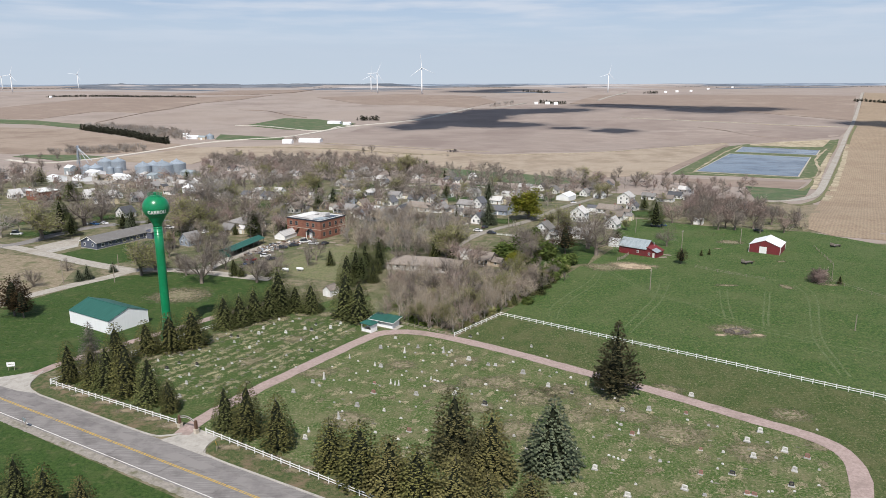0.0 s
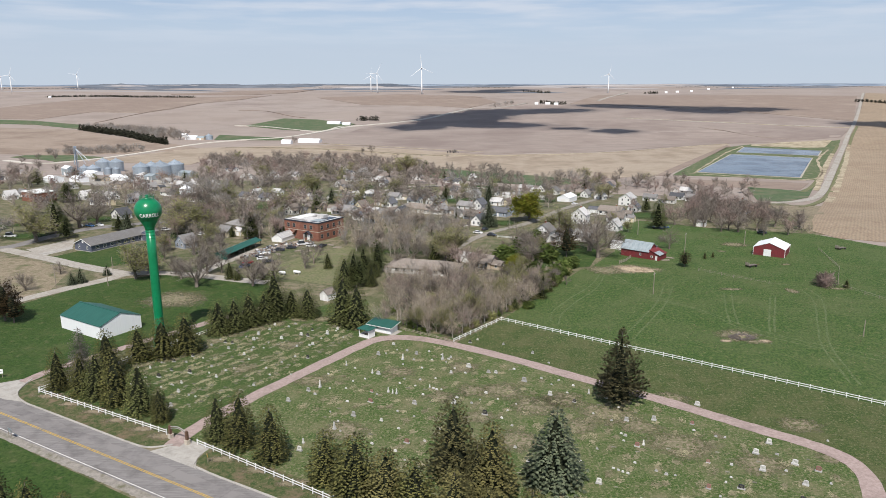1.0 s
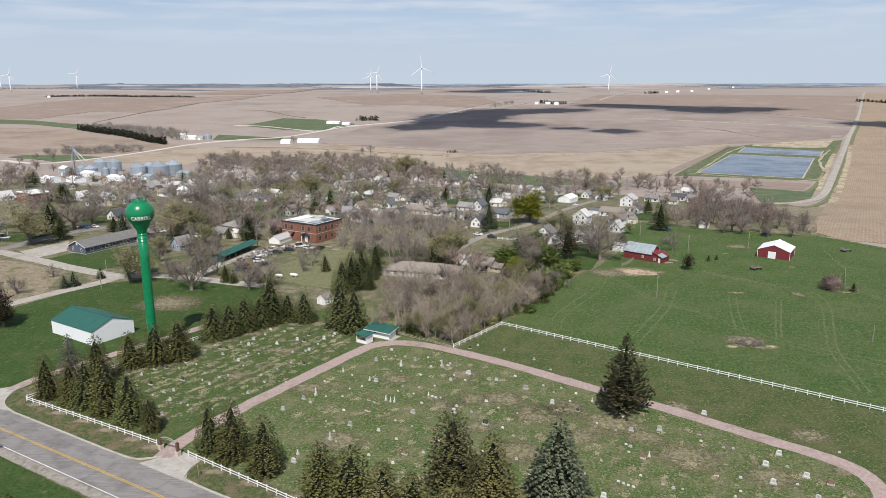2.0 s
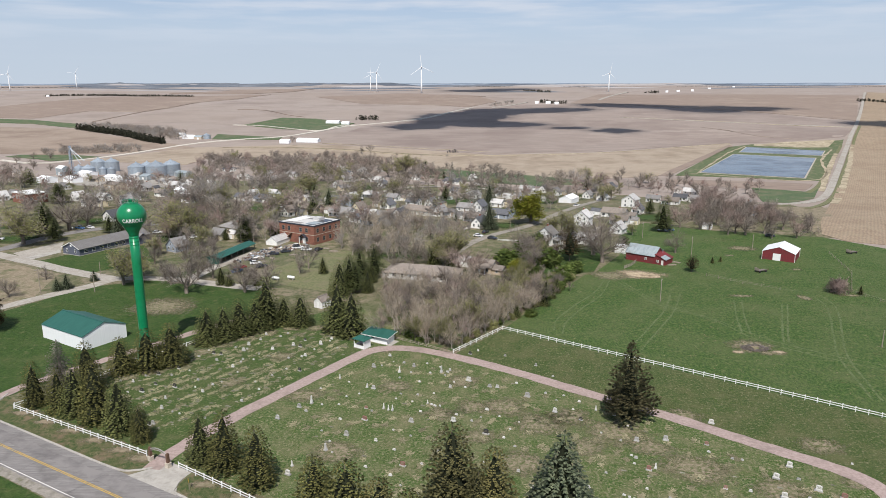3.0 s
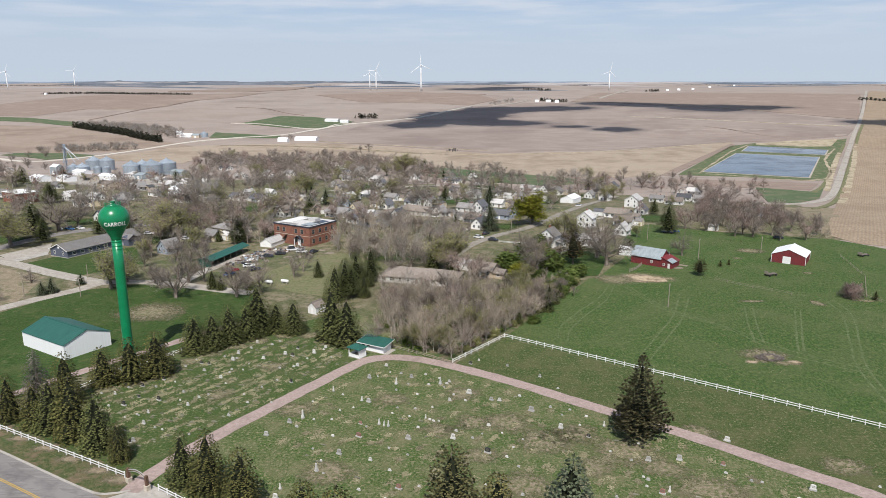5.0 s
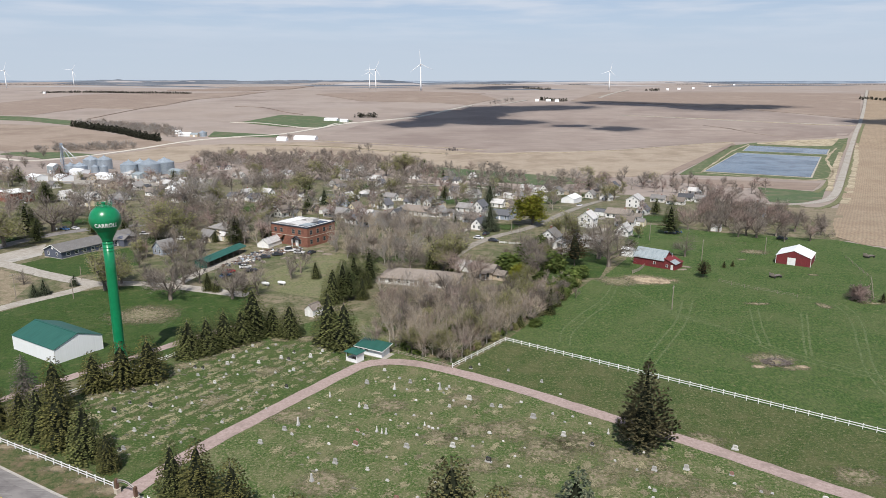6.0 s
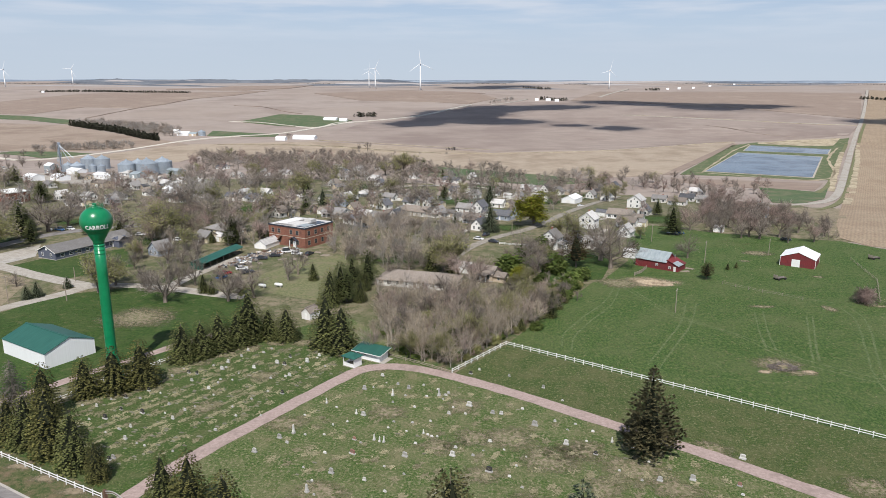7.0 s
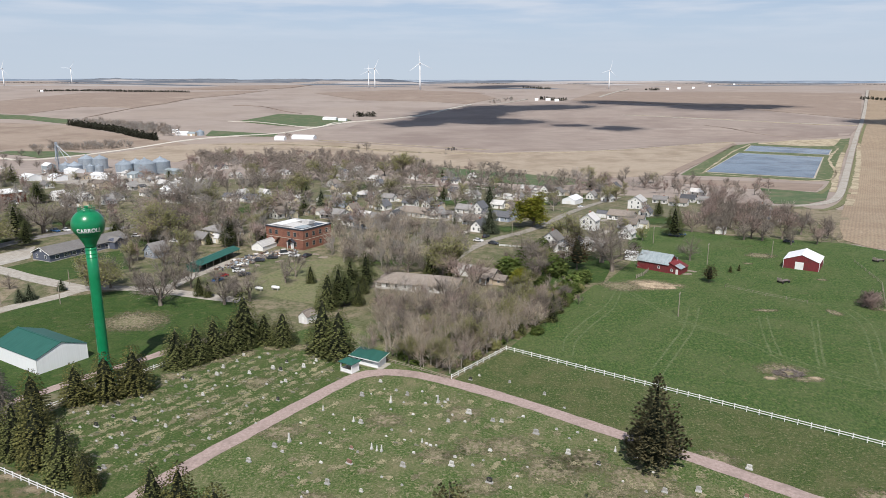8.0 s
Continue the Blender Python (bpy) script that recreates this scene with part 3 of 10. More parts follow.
def fading(m):
    """A copy of a ground material that thins out, blade by blade, towards the edge of its patch."""
    if m.name + "_thinning" in MATS:
        return MATS[m.name + "_thinning"]
    c = m.copy()
    c.name = m.name + "_thinning"
    n, l = c.node_tree.nodes, c.node_tree.links
    cover, co, a, b = n.new("ShaderNodeAttribute"), n.new("ShaderNodeTexCoord"), n.new("ShaderNodeTexNoise"), n.new("ShaderNodeTexNoise")
    cover.attribute_name = "cover"
    a.inputs["Scale"].default_value, a.inputs["Detail"].default_value, a.inputs["Roughness"].default_value = 0.5, 8, 0.7
    b.inputs["Scale"].default_value, b.inputs["Detail"].default_value = 3.0, 4
    total, second, ramp = n.new("ShaderNodeMath"), n.new("ShaderNodeMath"), n.new("ShaderNodeMapRange")
    second.operation = "MULTIPLY_ADD"
    second.inputs[1].default_value = 0.5
    l.new(co.outputs["Object"], a.inputs["Vector"])
    l.new(co.outputs["Object"], b.inputs["Vector"])
    l.new(cover.outputs["Fac"], total.inputs[0])
    l.new(a.outputs["Fac"], total.inputs[1])
    l.new(b.outputs["Fac"], second.inputs[0])
    l.new(total.outputs[0], second.inputs[2])
    ramp.inputs["From Min"].default_value, ramp.inputs["From Max"].default_value = 1.05, 1.5
    l.new(second.outputs[0], ramp.inputs["Value"])
    mixed, clear = n.new("ShaderNodeMixShader"), n.new("ShaderNodeBsdfTransparent")
    l.new(ramp.outputs[0], mixed.inputs[0])
    l.new(clear.outputs[0], mixed.inputs[1])
    l.new(n["Principled BSDF"].outputs[0], mixed.inputs[2])
    l.new(mixed.outputs[0], n["Material Output"].inputs["Surface"])
    MATS[c.name] = c
    return c


def patch(name, x, y, rx, ry, material, level, label, seed):
    """A patch of other ground, full in the middle and thinning out to a ragged edge."""
    r = random.Random(seed)
    off = Vector((r.uniform(-50, 50), r.uniform(-50, 50), 0))
    bm = bmesh.new()
    layer = bm.verts.layers.float.new("cover")
    rings, sides = 7, 26
    rows = []
    for k in range(rings + 1):
        row = []
        for i in range(sides):
            e = Vector((math.cos(6.2832 * i / sides), math.sin(6.2832 * i / sides), 0))
            f = k / rings * (1.15 + 0.35 * noise.noise(e * 1.2 + off))
            px, py = x + e.x * rx * f, y + e.y * ry * f
            v = bm.verts.new((px, py, land(px, py) + lift(py, level)))
            v[layer] = 1.0 * (1 - k / rings)
            row.append(v)
            if k == 0:
                break
        rows.append(row)
    for i in range(sides):
        bm.faces.new((rows[0][0], rows[1][i], rows[1][(i + 1) % sides]))
    for p, q in zip(rows[1:], rows[2:]):
        for i in range(sides):
            bm.faces.new((p[i], q[i], q[(i + 1) % sides], p[(i + 1) % sides]))
    tagged(link(name, bm, fading(material), smooth=True), label, "ground", kind="structure")


# far fields
drape("brown_field", [(-1226.2, 1709.8), (-1196.6, 1751.3), (-1165.6, 1867.7), (-1131, 2030.6), (-1002.2, 2077.6), (-840.3, 2143.4), (-662, 2314.2),
    (-678.6, 2025.5), (-730.4, 1861.5), (-723.8, 1668.5), (-744.6, 1566.5), (-874.9, 1591), (-916.2, 1444.6), (-1001.6, 1462.9),
    (-1054.6, 1467.9)], BROWN, 2, "reddish brown bare field on the far rise", "field")
drape("green_strip", [(-1072.4, 1458.2), (-985.7, 1439.4), (-895, 1410.6), (-736.8, 1316.7), (-704, 1238.8), (-846, 1332.5),
    (-1020.9, 1387.3)], WHEAT, 3, "green strip of winter crop between dry fields", "field")
drape("tilled_field", [(-203.1, 1290.2), (-110.5, 1435.7), (1.8, 1714.2), (132, 1789.6), (360.4, 1740.8), (569.7, 1572.7), (698.1, 1336), (664.8, 1263.7),
    (562.1, 1093.1), (385.6, 1078.7), (256.1, 998.8), (149.7, 922.2), (24.5, 892), (-104.2, 955.1),
    (-225.7, 1014.3)], TILLED, 2, "smooth grey-brown tilled field beyond the village", "field")
drape("brown_field", [(-479, 2163.6), (-216.6, 2330.2), (21.9, 2109), (65.5, 1914), (-9.2, 1748.3), (-111.9, 1833.3),
    (-297.6, 1894.3)], BROWN, 2, "low brown rise of bare soil", "field")
drape("tilled_field", [(250, 1830.6), (397.2, 2265.8), (776.6, 2151.7), (1070.5, 2025.4), (722.5, 1369.2), (575.4, 1588.4),
    (364.3, 1760.3)], BROWN, 3, "warm brown tilled field on the rise", "field")
drape("green_yard_field", [(-433.1, 1319.9), (-403.2, 1489.3), (-327.4, 1474.5), (-230, 1376.5), (-244.4, 1288), (-269.2, 1211.3),
    (-337.1, 1243.7)], WHEAT, 4, "green pasture round a white farmhouse", "field")
drape("green_strip", [(-415.6, 1137.5), (-294.3, 1085), (-292.2, 1051.8), (-396.1, 1059.5)], WHEAT, 3, "narrow green grass strip beside a farmyard", "field")
drape("stubble_field", [(-396.4, 963.3), (-221.3, 994.7), (-103.6, 949.4), (24.2, 881.6), (147.4, 908.1), (384.3, 1070.4), (376.9, 1040.5), (183.9, 692.1),
    (121.4, 677.5), (66, 660.5), (-46.2, 761.6), (-183, 821.3), (-325.5, 878.4)], STUBBLE, 2, "pale straw stubble field at the edge of the village", "field")
drape("stubble_field", [(-462.6, 822.4), (-396.4, 963.3), (-325.5, 878.4), (-322.8, 782.9)], STUBBLE, 3, "pale straw stubble field", "field")
drape("bare_field", [(-887.7, 1280.5), (-702, 1222), (-560, 1095), (-470, 1030), (-418, 992), (-380, 958), (-436, 925), (-455, 905), (-537.7, 884), (-639.9, 905)], DUNFIELD, 4, "brown harrowed field below a shelter belt", "field")
drape("farm_yard", [(-588, 864), (-582, 884), (-513.8, 884), (-462, 862), (-500, 815), (-530, 838)], WHEAT, 5, "green yard of a farm at the edge of the village", "field")
drape("crop_strip", [(-58.8, 766.2), (-21.2, 747.6), (69.3, 694.5), (93.9, 672.4), (104, 635.9), (61.3, 612.4), (-18.4, 651.9),
    (-50.1, 690.3)], WHEAT, 4, "green winter crop behind the houses", "field")
drape("field_right", [(229.2, 463.8), (276.2, 548.7), (318.1, 624.4), (386.1, 749.8), (524.1, 1001.6), (670.7, 1264.1), (910.8, 1697.5), (1273.7, 2359.5),
    (1272.1, 1915), (927.9, 1133), (186.1, 223.8), (191, 318.4), (171.7, 328.2), (168.4, 345),
    (186.1, 383.2)], DARKSTUBBLE, 12, "dry corn stubble in straight rows", "field")
drape("brown_headland", [(181.2, 692.4), (191.8, 691.4), (371.6, 1021.4), (375.5, 1050.2)], BROWN, 4, "dark bare strip along the stubble", "field")
drape("brown_headland", [(183.2, 669.2), (303.5, 637.4), (278, 597.7), (234, 610), (177.2, 646.8)], BROWN, 3, "bare strip of soil below the lagoons", "field")
drape("green_paddock", [(240.1, 613.6), (274.9, 591), (302.1, 624.1), (260.7, 546.5), (228.8, 512.7), (210.7, 517.2)], WHEAT, 4, "small green paddock", "field")
drape("grassy_bank", [(197.7, 693.2), (360.4, 1009.6), (415, 1062), (480, 1035), (535.1, 1066.8), (549.5, 1071), (323.7, 659.9), (310.5, 657), (255.9, 677)], BERM, 4, "green grass bank round the lagoons", "bank")

for q in ([(-1021.2, 2358.8), (-991.1, 2959.6), (-665.2, 3005.2), (-655.5, 2584.4), (-753.6, 2365.7)], [(-238.7, 2191.9), (-83.5, 2244.6), (39.1, 2139.7),
    (-60.3, 2061.9), (-247.1, 2113.4)], [(-323, 2057), (-193.4, 2080.6), (-58.2, 1993.4), (-118.5, 1942.4)]):
    drape("brown_field", q, BROWN, 4, "narrow strip of bare soil on a far rise", "field")
# the two lagoons


def lagoon(corners, label):
    cx, cy = sum(c[0] for c in corners) / 4, sum(c[1] for c in corners) / 4
    wide = [(cx + (x - cx) * 1.03, cy + (y - cy) * 1.035) for x, y in corners]
    drape("lagoon_edge", wide, RIPRAP, 5, "pale rubble edge of a lagoon", "bank")
    bm = bmesh.new()
    z = max(land(x, y) + lift(y, 5) for x, y in corners) + 0.06
    bm.faces.new([bm.verts.new((x, y, z)) for x, y in corners])
    bmesh.ops.recalc_face_normals(bm, faces=bm.faces)
    for f in bm.faces:
        if f.normal.z < 0:
            f.normal_flip()
    tagged(link("water", bm, WATER), label, "water", kind="structure")


lagoon([(229, 715), (330.2, 904.4), (409.4, 859), (312.3, 675)], "large still grey-blue sewage lagoon")
lagoon([(347.5, 932), (386, 1010.3), (466.7, 956), (431, 890)], "small still grey-blue lagoon behind a dyke")

# far roads
ribbon("gravel_road", [(201.9, 505.3), (217.1, 504.1), (237.3, 513.9), (258.5, 534.9), (286.4, 578.2), (322, 641.2), (375.8, 739.5), (503.5, 973.3), (606.6, 1156.7),
    (702, 1325.9), (853.8, 1601.1), (1264.6, 2355.9)], 6.0, GRAVEL, 14, "pale gravel section road with a wide bend", 12)
ribbon("road_verge", [(224.1, 477.4), (255.2, 516.5), (300.5, 592.1), (382.2, 739.8), (526, 1001),
    (674.7, 1264.3)], 4.0, FADED, 13, "rough grass ditch beside the gravel road", 12, category="verge")
drape("dry_bank", [(414.1, 1056.7), (467, 1078), (537.9, 1072.6), (497, 1010), (455, 1005), (405, 1035)], STRAWEDGE, 6, "bleached dry grass beyond the lagoons", "bank")
drape("dry_ground", [(206.5, 483), (243.1, 487), (222, 443), (172.9, 346), (164, 341), (184, 402.9)], BARE, 6, "bare pale ground at the end of the grove", "ground")
ribbon("bank_edge", [(222, 706), (322, 908), (345, 950), (392, 1030)], 2.2, STRAWEDGE, 6, "bleached grass along a lagoon bank", 10, category="verge", ragged=0.8)
ribbon("bank_edge", [(226, 700), (318, 663), (410, 845), (486, 975)], 2.6, STRAWEDGE, 6, "bleached grass along a lagoon bank", 10, category="verge", ragged=0.9)
ribbon("road_verge", [(463.2, 919.1), (385.4, 775.3), (329.2, 669.6), (290, 595)], 5, STRAWEDGE, 6, "bleached grass beside the gravel road", 5, category="verge", ragged=0.7)
ribbon("road_verge", [(527.9, 1005), (416, 795.1), (347.5, 670.2), (298, 580.2), (258, 511)], 5, STRAWEDGE, 13.5, "bleached grass beside the gravel road", 5, category="verge", ragged=0.7)
ribbon("road_verge", [(274, 584.2), (311.1, 640.9), (399.9, 803.6), (523.7, 1026.9)], 4, FADED, 5, "rough grass ditch beside the lagoons", 12, category="verge")
ribbon("gravel_road", [(-570, 827.1), (-504.6, 790.3), (-479.5, 816), (-453.3, 871.4), (-408.5, 993.1), (-354.8, 1053.1), (-296.7, 1093.9), (-264, 1187.9),
    (-228.1, 1314.3), (-112.4, 1460.5), (-47.1, 1620.8), (-2.2, 1715)], 8, PALEROAD, 9, "pale gravel road climbing out of the valley", 15)
ribbon("farm_track", [(-450.7, 1317.7), (-384.5, 1301.3), (-269.2, 1211.3), (-249.2, 1313.2), (-210.9, 1339.9)], 5, PALEROAD, 9, "pale gravel farm track in fields", 12)
ribbon("farm_track", [(45.1, 1705.5), (96.1, 1778.3), (140.3, 1863.9)], 7, GRAVEL, 6, "pale gravel drive to a farm", 15)
ribbon("farm_track", [(339.8, 1935.5), (425.5, 2184), (515.8, 2409.1)], 9, GRAVEL, 6, "pale farm track over the rise", 20)
ribbon("field_margin", [(-308.6, 962.1), (-210.8, 946.9), (-128.9, 911.1), (-96.9, 888.6), (24.1, 876.5), (147.4, 908.1),
    (382.6, 1070.3)], 3.0, STRAWEDGE, 6, "weedy margin between two fields", 14, category="verge", ragged=1.0)
ribbon("field_margin", [(-215.9, 1007.4), (-146.5, 980.1), (-88.7, 954.7), (24.9, 907.6)], 2.5, STRAWEDGE, 6, "weedy margin between two fields", 14, category="verge", ragged=1.0)
ribbon("field_margin", [(296.3, 1426.4), (478.7, 1317.7), (652.5, 1243.8)], 6, GRAVEL, 6, "pale grassy field margin", 30, category="verge")
ribbon("field_margin", [(300, 1425), (365.4, 1387.4), (450.1, 1341), (517.4, 1299), (580.4, 1259.9), (649.5, 1242.7)], 3.5, STRAWEDGE, 7, "pale grassy field margin", 20, category="verge", ragged=0.8)
ribbon("field_margin", [(-345.8, 966), (-264.5, 963), (-164.6, 936), (-99.4, 900), (-36.8, 878)], 3, BARE, 7, "dark weedy line between two fields", 12, category="verge", ragged=1.0)
ribbon("creek_line", [(-750, 1371.6), (-749.2, 1448.3), (-746.2, 1529.4), (-743.6, 1592.4), (-730.3, 1683.8),
    (-730.4, 1861.5)], 4, BROWN, 5, "dark weedy creek line in a field", 20, category="verge", ragged=1.5)
ribbon("creek_line", [(-560.6, 1670.8), (-488.5, 1656.9), (-408.5, 1556.5), (-360, 1511.2)], 3, BROWN, 5, "dark weedy creek line in a field", 20, category="verge", ragged=1.5)
ribbon("creek_line", [(394, 1241.9), (423.7, 1189.5), (443.7, 1144.9), (486.2, 1100.3)], 3, BROWN, 5, "dark weedy creek line in a field", 20, category="verge", ragged=1.5)

drape("elevator_yard", [(-397.5, 648.3), (-320.4, 630.6), (-256.6, 641.7), (-227.7, 563.8), (-262.4, 521.4),
    (-335.3, 555)], GRAVEL, 6, "trampled gravel yard round the grain elevator", "ground")
# village ground
drape("pasture", [(46.5, 267.6), (62.4, 297.7), (72.9, 351.6), (91.4, 375.2), (118.1, 354), (164.9, 338.1), (184.9, 307.8), (211.1, 240.9), (168.8, 110),
    (94.6, 148.2), (9.6, 204.3), (17.5, 219.7), (31.5, 244.2), (42.9, 265.7)], PASTURE, 2, "bright green pasture with faint tyre tracks", "pasture")
drape("cemetery_lawn", [(-99.7, 146.1), (-73.3, 193.8), (-37.3, 226), (-4.5, 184.4), (9.5, 203.8), (94.6, 148.2), (140.3, 108.9), (57.3, 52), (-11.8, 99.5),
    (-59.8, 128.5)], GRAVES, 2, "patchy cemetery grass, half green and half dry", "lawn")
drape("cemetery_lawn", [(-99.7, 146.1), (-73.3, 193.8), (-37.3, 226), (-28, 191), (-31, 181), (-40, 166), (-51.5, 146.2), (-56.6, 135.4), (-58.8, 129.3)], DEEPLAWN, 2.35, "deeper green cemetery grass between worn graves", "lawn")
drape("cemetery_lawn", [(-4.5, 184.4), (9.5, 203.8), (94.6, 148.2), (140.3, 108.9), (90, 74), (60, 95), (67.4, 106), (72.6, 116.5), (73.7, 124.9), (69.8, 131.3), (59.9, 138.8),
    (42.8, 152.4), (29.7, 161.4), (8, 176.9)], ROUGHLAWN, 2.3, "rougher grass with worn spots outside the drive", "lawn")
drape("lawn", [(-134.5, 141.7), (-152, 177.8), (-151.2, 205.4), (-135.3, 242.4), (-115.9, 252), (-73.3, 241.7), (-57.5, 212.6), (-74.1, 193.7), (-91.7, 177.9),
    (-106.8, 153)], LAWN, 3, "mown green lawn round the water tower", "lawn")
patch("bare_patch", -99, 221, 15, 14, BARE_GRASS, 4, "worn dry patch in the lawn", 316)
patch("bare_patch", -99, 222, 12, 11, BARE_GRASS, 8, "worn dry patch in the lawn", 317)
drape("far_verge", [(-147.6, 141.2), (-100, 130.6), (-39.7, 98.4), (4.9, 61.4), (-32.4, 59.9), (-107.8, 98.8)], LAWN, 2, "green roadside grass beyond the highway", "lawn")
drape("driveway", [(-185.7, 281.2), (-177.8, 297), (-174.7, 292.6), (-180.2, 279.3)], KERB, 5, "pale concrete drive to the long building", "road")
drape("vacant_lot", [(-218.7, 281.9), (-182.9, 273), (-156.1, 260), (-146.5, 228.6), (-157.7, 214.9), (-169.1, 214.4)], BARE, 3, "dry brown vacant lot", "ground")
drape("lawn", [(-175.1, 278.3), (-170, 289.1), (-145.2, 307.2), (-128.1, 280.1), (-144.8, 260.4)], LAWN, 3, "green lawn beside a grey building", "lawn")
drape("parking_lot", [(-194.5, 290.5), (-185.6, 313), (-176.8, 296.2), (-182.6, 281.1)], GRAVEL, 4, "pale gravel parking area", "road")
drape("lawn", [(-79.1, 254.3), (-76.8, 270.3), (-67.2, 289.7), (-53, 301.2), (-33.7, 278.6), (-31.3, 257.8), (-47.7, 239.6),
    (-61.5, 245.2)], FADED, 2, "faded grass lot behind the trees", "lawn")
patch("worn_yard", -21, 246, 19, 23, BARE_GRASS, 3, "bare yard round a long low house", 732)
drape("lawn", [(24.8, 307.6), (43.6, 314.2), (56.2, 297.5), (46.8, 269.4), (28.6, 267), (20.5, 280.7)], LAWN, 3, "green back yard", "lawn")
patch("dirt_heap_ground", 63, 267, 15, 9, TANSOIL, 4, "bare trampled earth by the barn", 1116)
patch("bare_patch", 77, 194, 9, 7, BARE_GRASS, 4, "trampled earth round a brush heap", 1301)
patch("dirt_heap_ground", 52, 265, 10, 9, BARE_GRASS, 4.4, "worn ground at the yard entry", 1177)
patch("bare_patch", 118, 312, 9, 6, BARE_GRASS, 4, "dry patch in the pasture", 1286)


for x, y, s in [(-38, 158.5, 7.4), (-17.2, 164.3, 6.5), (14.9, 146.5, 11), (7.8, 154.4, 9.5), (0.8, 154.1, 7), (-1.2, 167.8, 7.3), (30.1, 143.9, 11.3), (21.6, 150.5, 8), (-6, 150.7, 6.5),
    (42.2, 130.8, 11.5), (55.3, 123.9, 8.8), (9.7, 131, 9), (23.2, 137.8, 7), (-25.4, 133.7, 8.6), (69.5, 126.7, 4.5), (-57.2, 165, 5.9), (-49.6, 181.8, 6.4), (46.5, 152, 6.6), (69.9, 140, 7.3),
    (-23, 187.4, 4.9), (-63.1, 199.9, 8.7), (-38.8, 201.9, 7), (36, 138, 7.5), (2, 141, 6.4)]:
    patch("thin_grass", x, y, s * 0.85, s * 0.66, BARE_GRASS, 2.4 + 0.08 * (int(x * 7 + y) % 17), "thin dry patch of cemetery grass", int(x * 7 + y))

for i, (x, y) in enumerate([(-84, 166.5), (-79, 170), (-74.5, 175.5), (-71, 184), (-68, 189), (-63, 194.5), (-58, 199), (-52, 203), (-45, 203.5), (-38, 199), (-32, 196), (-30, 200)]):
    patch("bare_strip", x, y, 4.6, 3.4, BARE_GRASS, 2.5 + 0.08 * i, "bare needle-strewn earth under the evergreens", 900 + i)
for i, s in enumerate((6, 14, 22, 30, 38, 44, 62, 70, 79, 88, 97, 106)):
    patch("bare_strip", *on_road_plan(s, 11.6), 4.6, 1.9, BARE, 4.6 + 0.06 * i, "dry brown earth along the fence", 940 + i)
for i, (x, y, rx, ry) in enumerate([(-14, 477, 23, 31), (12, 418, 14, 15), (17, 363, 9, 11), (76, 532, 13, 27), (51, 493, 12, 26), (41, 297, 12, 13),
    (99, 396, 16, 21), (-79, 344, 12, 10), (-126, 412, 10, 15), (-146, 320, 11, 10), (-199, 364, 12, 11), (-211, 318, 16, 10), (-238, 345, 12, 9), (-28, 294, 15, 7),
    (7, 592, 24, 20), (-93, 577, 19, 21), (-117, 351, 12, 10), (-106, 262, 7, 5)]):
    patch("yard_lawn", x, y, rx * 1.3, ry * 1.3, LAWN, 1.5, "green lawn between village houses", 300 + i)
drape("wood_floor", [(-28.7, 193), (-16, 191.5), (-4.7, 187.2), (9.2, 204.3), (23.7, 227), (35.4, 242.8), (41.3, 262.2), (28.7, 268.8), (3.7, 252.5), (-14.7, 238.7),
    (-28.2, 231.8)], LITTER, 1.8, "brown leaf litter under the bare wood", "ground")

# highway, a concrete two-lane road
U = Vector((0.889, -0.458, 0))
N = Vector((0.458, 0.889, 0))  # towards the cemetery
MID = Vector((-106.8, 139.9, 0))


on_road = on_road_plan


highway = [on_road(s, 0.75) for s in (-420, -100, 60, 200, 420)]
ribbon("highway", highway, 11.3, CONCRETE, 3, "worn grey concrete two-lane highway", 6)
ribbon("road_shoulder", [on_road(s, -4.35) for s in (-420, -100, 60, 200, 420)], 1.9, SHOULDER, 4, "crumbling gravel shoulder of the highway", 0.6, ragged=0.14)
ribbon("worn_lane", [on_road(s, 3.4) for s in (-420, -100, 60, 200, 420)], 2.2, PATCHED, 5, "dark worn asphalt in the middle of the lane", 3, ragged=0.2)
ribbon("yellow_line", [on_road(s, 1.12) for s in (-420, 0, 420)], 0.14, YELLOW, 6, "worn yellow centre line", 8, category="marking")
ribbon("yellow_line", [on_road(s, 0.8) for s in (-420, 0, 420)], 0.14, YELLOW, 6, "worn yellow centre line", 8, category="marking")
ribbon("white_line", [on_road(s, -3.0) for s in (-420, 0, 420)], 0.16, WHITELINE, 6, "worn white edge line", 8, category="marking")
for s in (-56, -41, -27, -12, 1, 15, 28, 43, 57, 71, 86, 100, 115):
    wob = random.Random(s)
    ribbon("tar_joint", [on_road(s + wob.uniform(-0.4, 0.4), -3.4), on_road(s, 0), on_road(s + wob.uniform(-0.4, 0.4),
        5.8)], 0.06, TAR, 7, "dark tar joint across the concrete", 2, category="joint", ragged=0.03)


def kerb(points, label):
    line = smooth_line(points, 1.5)
    bm = bmesh.new()
    rows = []
    for i, p in enumerate(line):
        d = (line[min(i + 1, len(line) - 1)] - line[max(i - 1, 0)]).normalized()
        n = Vector((-d.y, d.x, 0))
        rows.append([bm.verts.new((*(p + n * o).xy, z)) for o, z in ((-0.2, 0.0), (-0.17, 0.16), (0.2, 0.17), (0.24, 0.0))])
    for a, b in zip(rows, rows[1:]):
        for k in range(3):
            bm.faces.new((a[k], a[k + 1], b[k + 1], b[k]))
    bmesh.ops.recalc_face_normals(bm, faces=bm.faces)
    tagged(link("kerb", bm, KERB), label, "kerb", kind="structure")


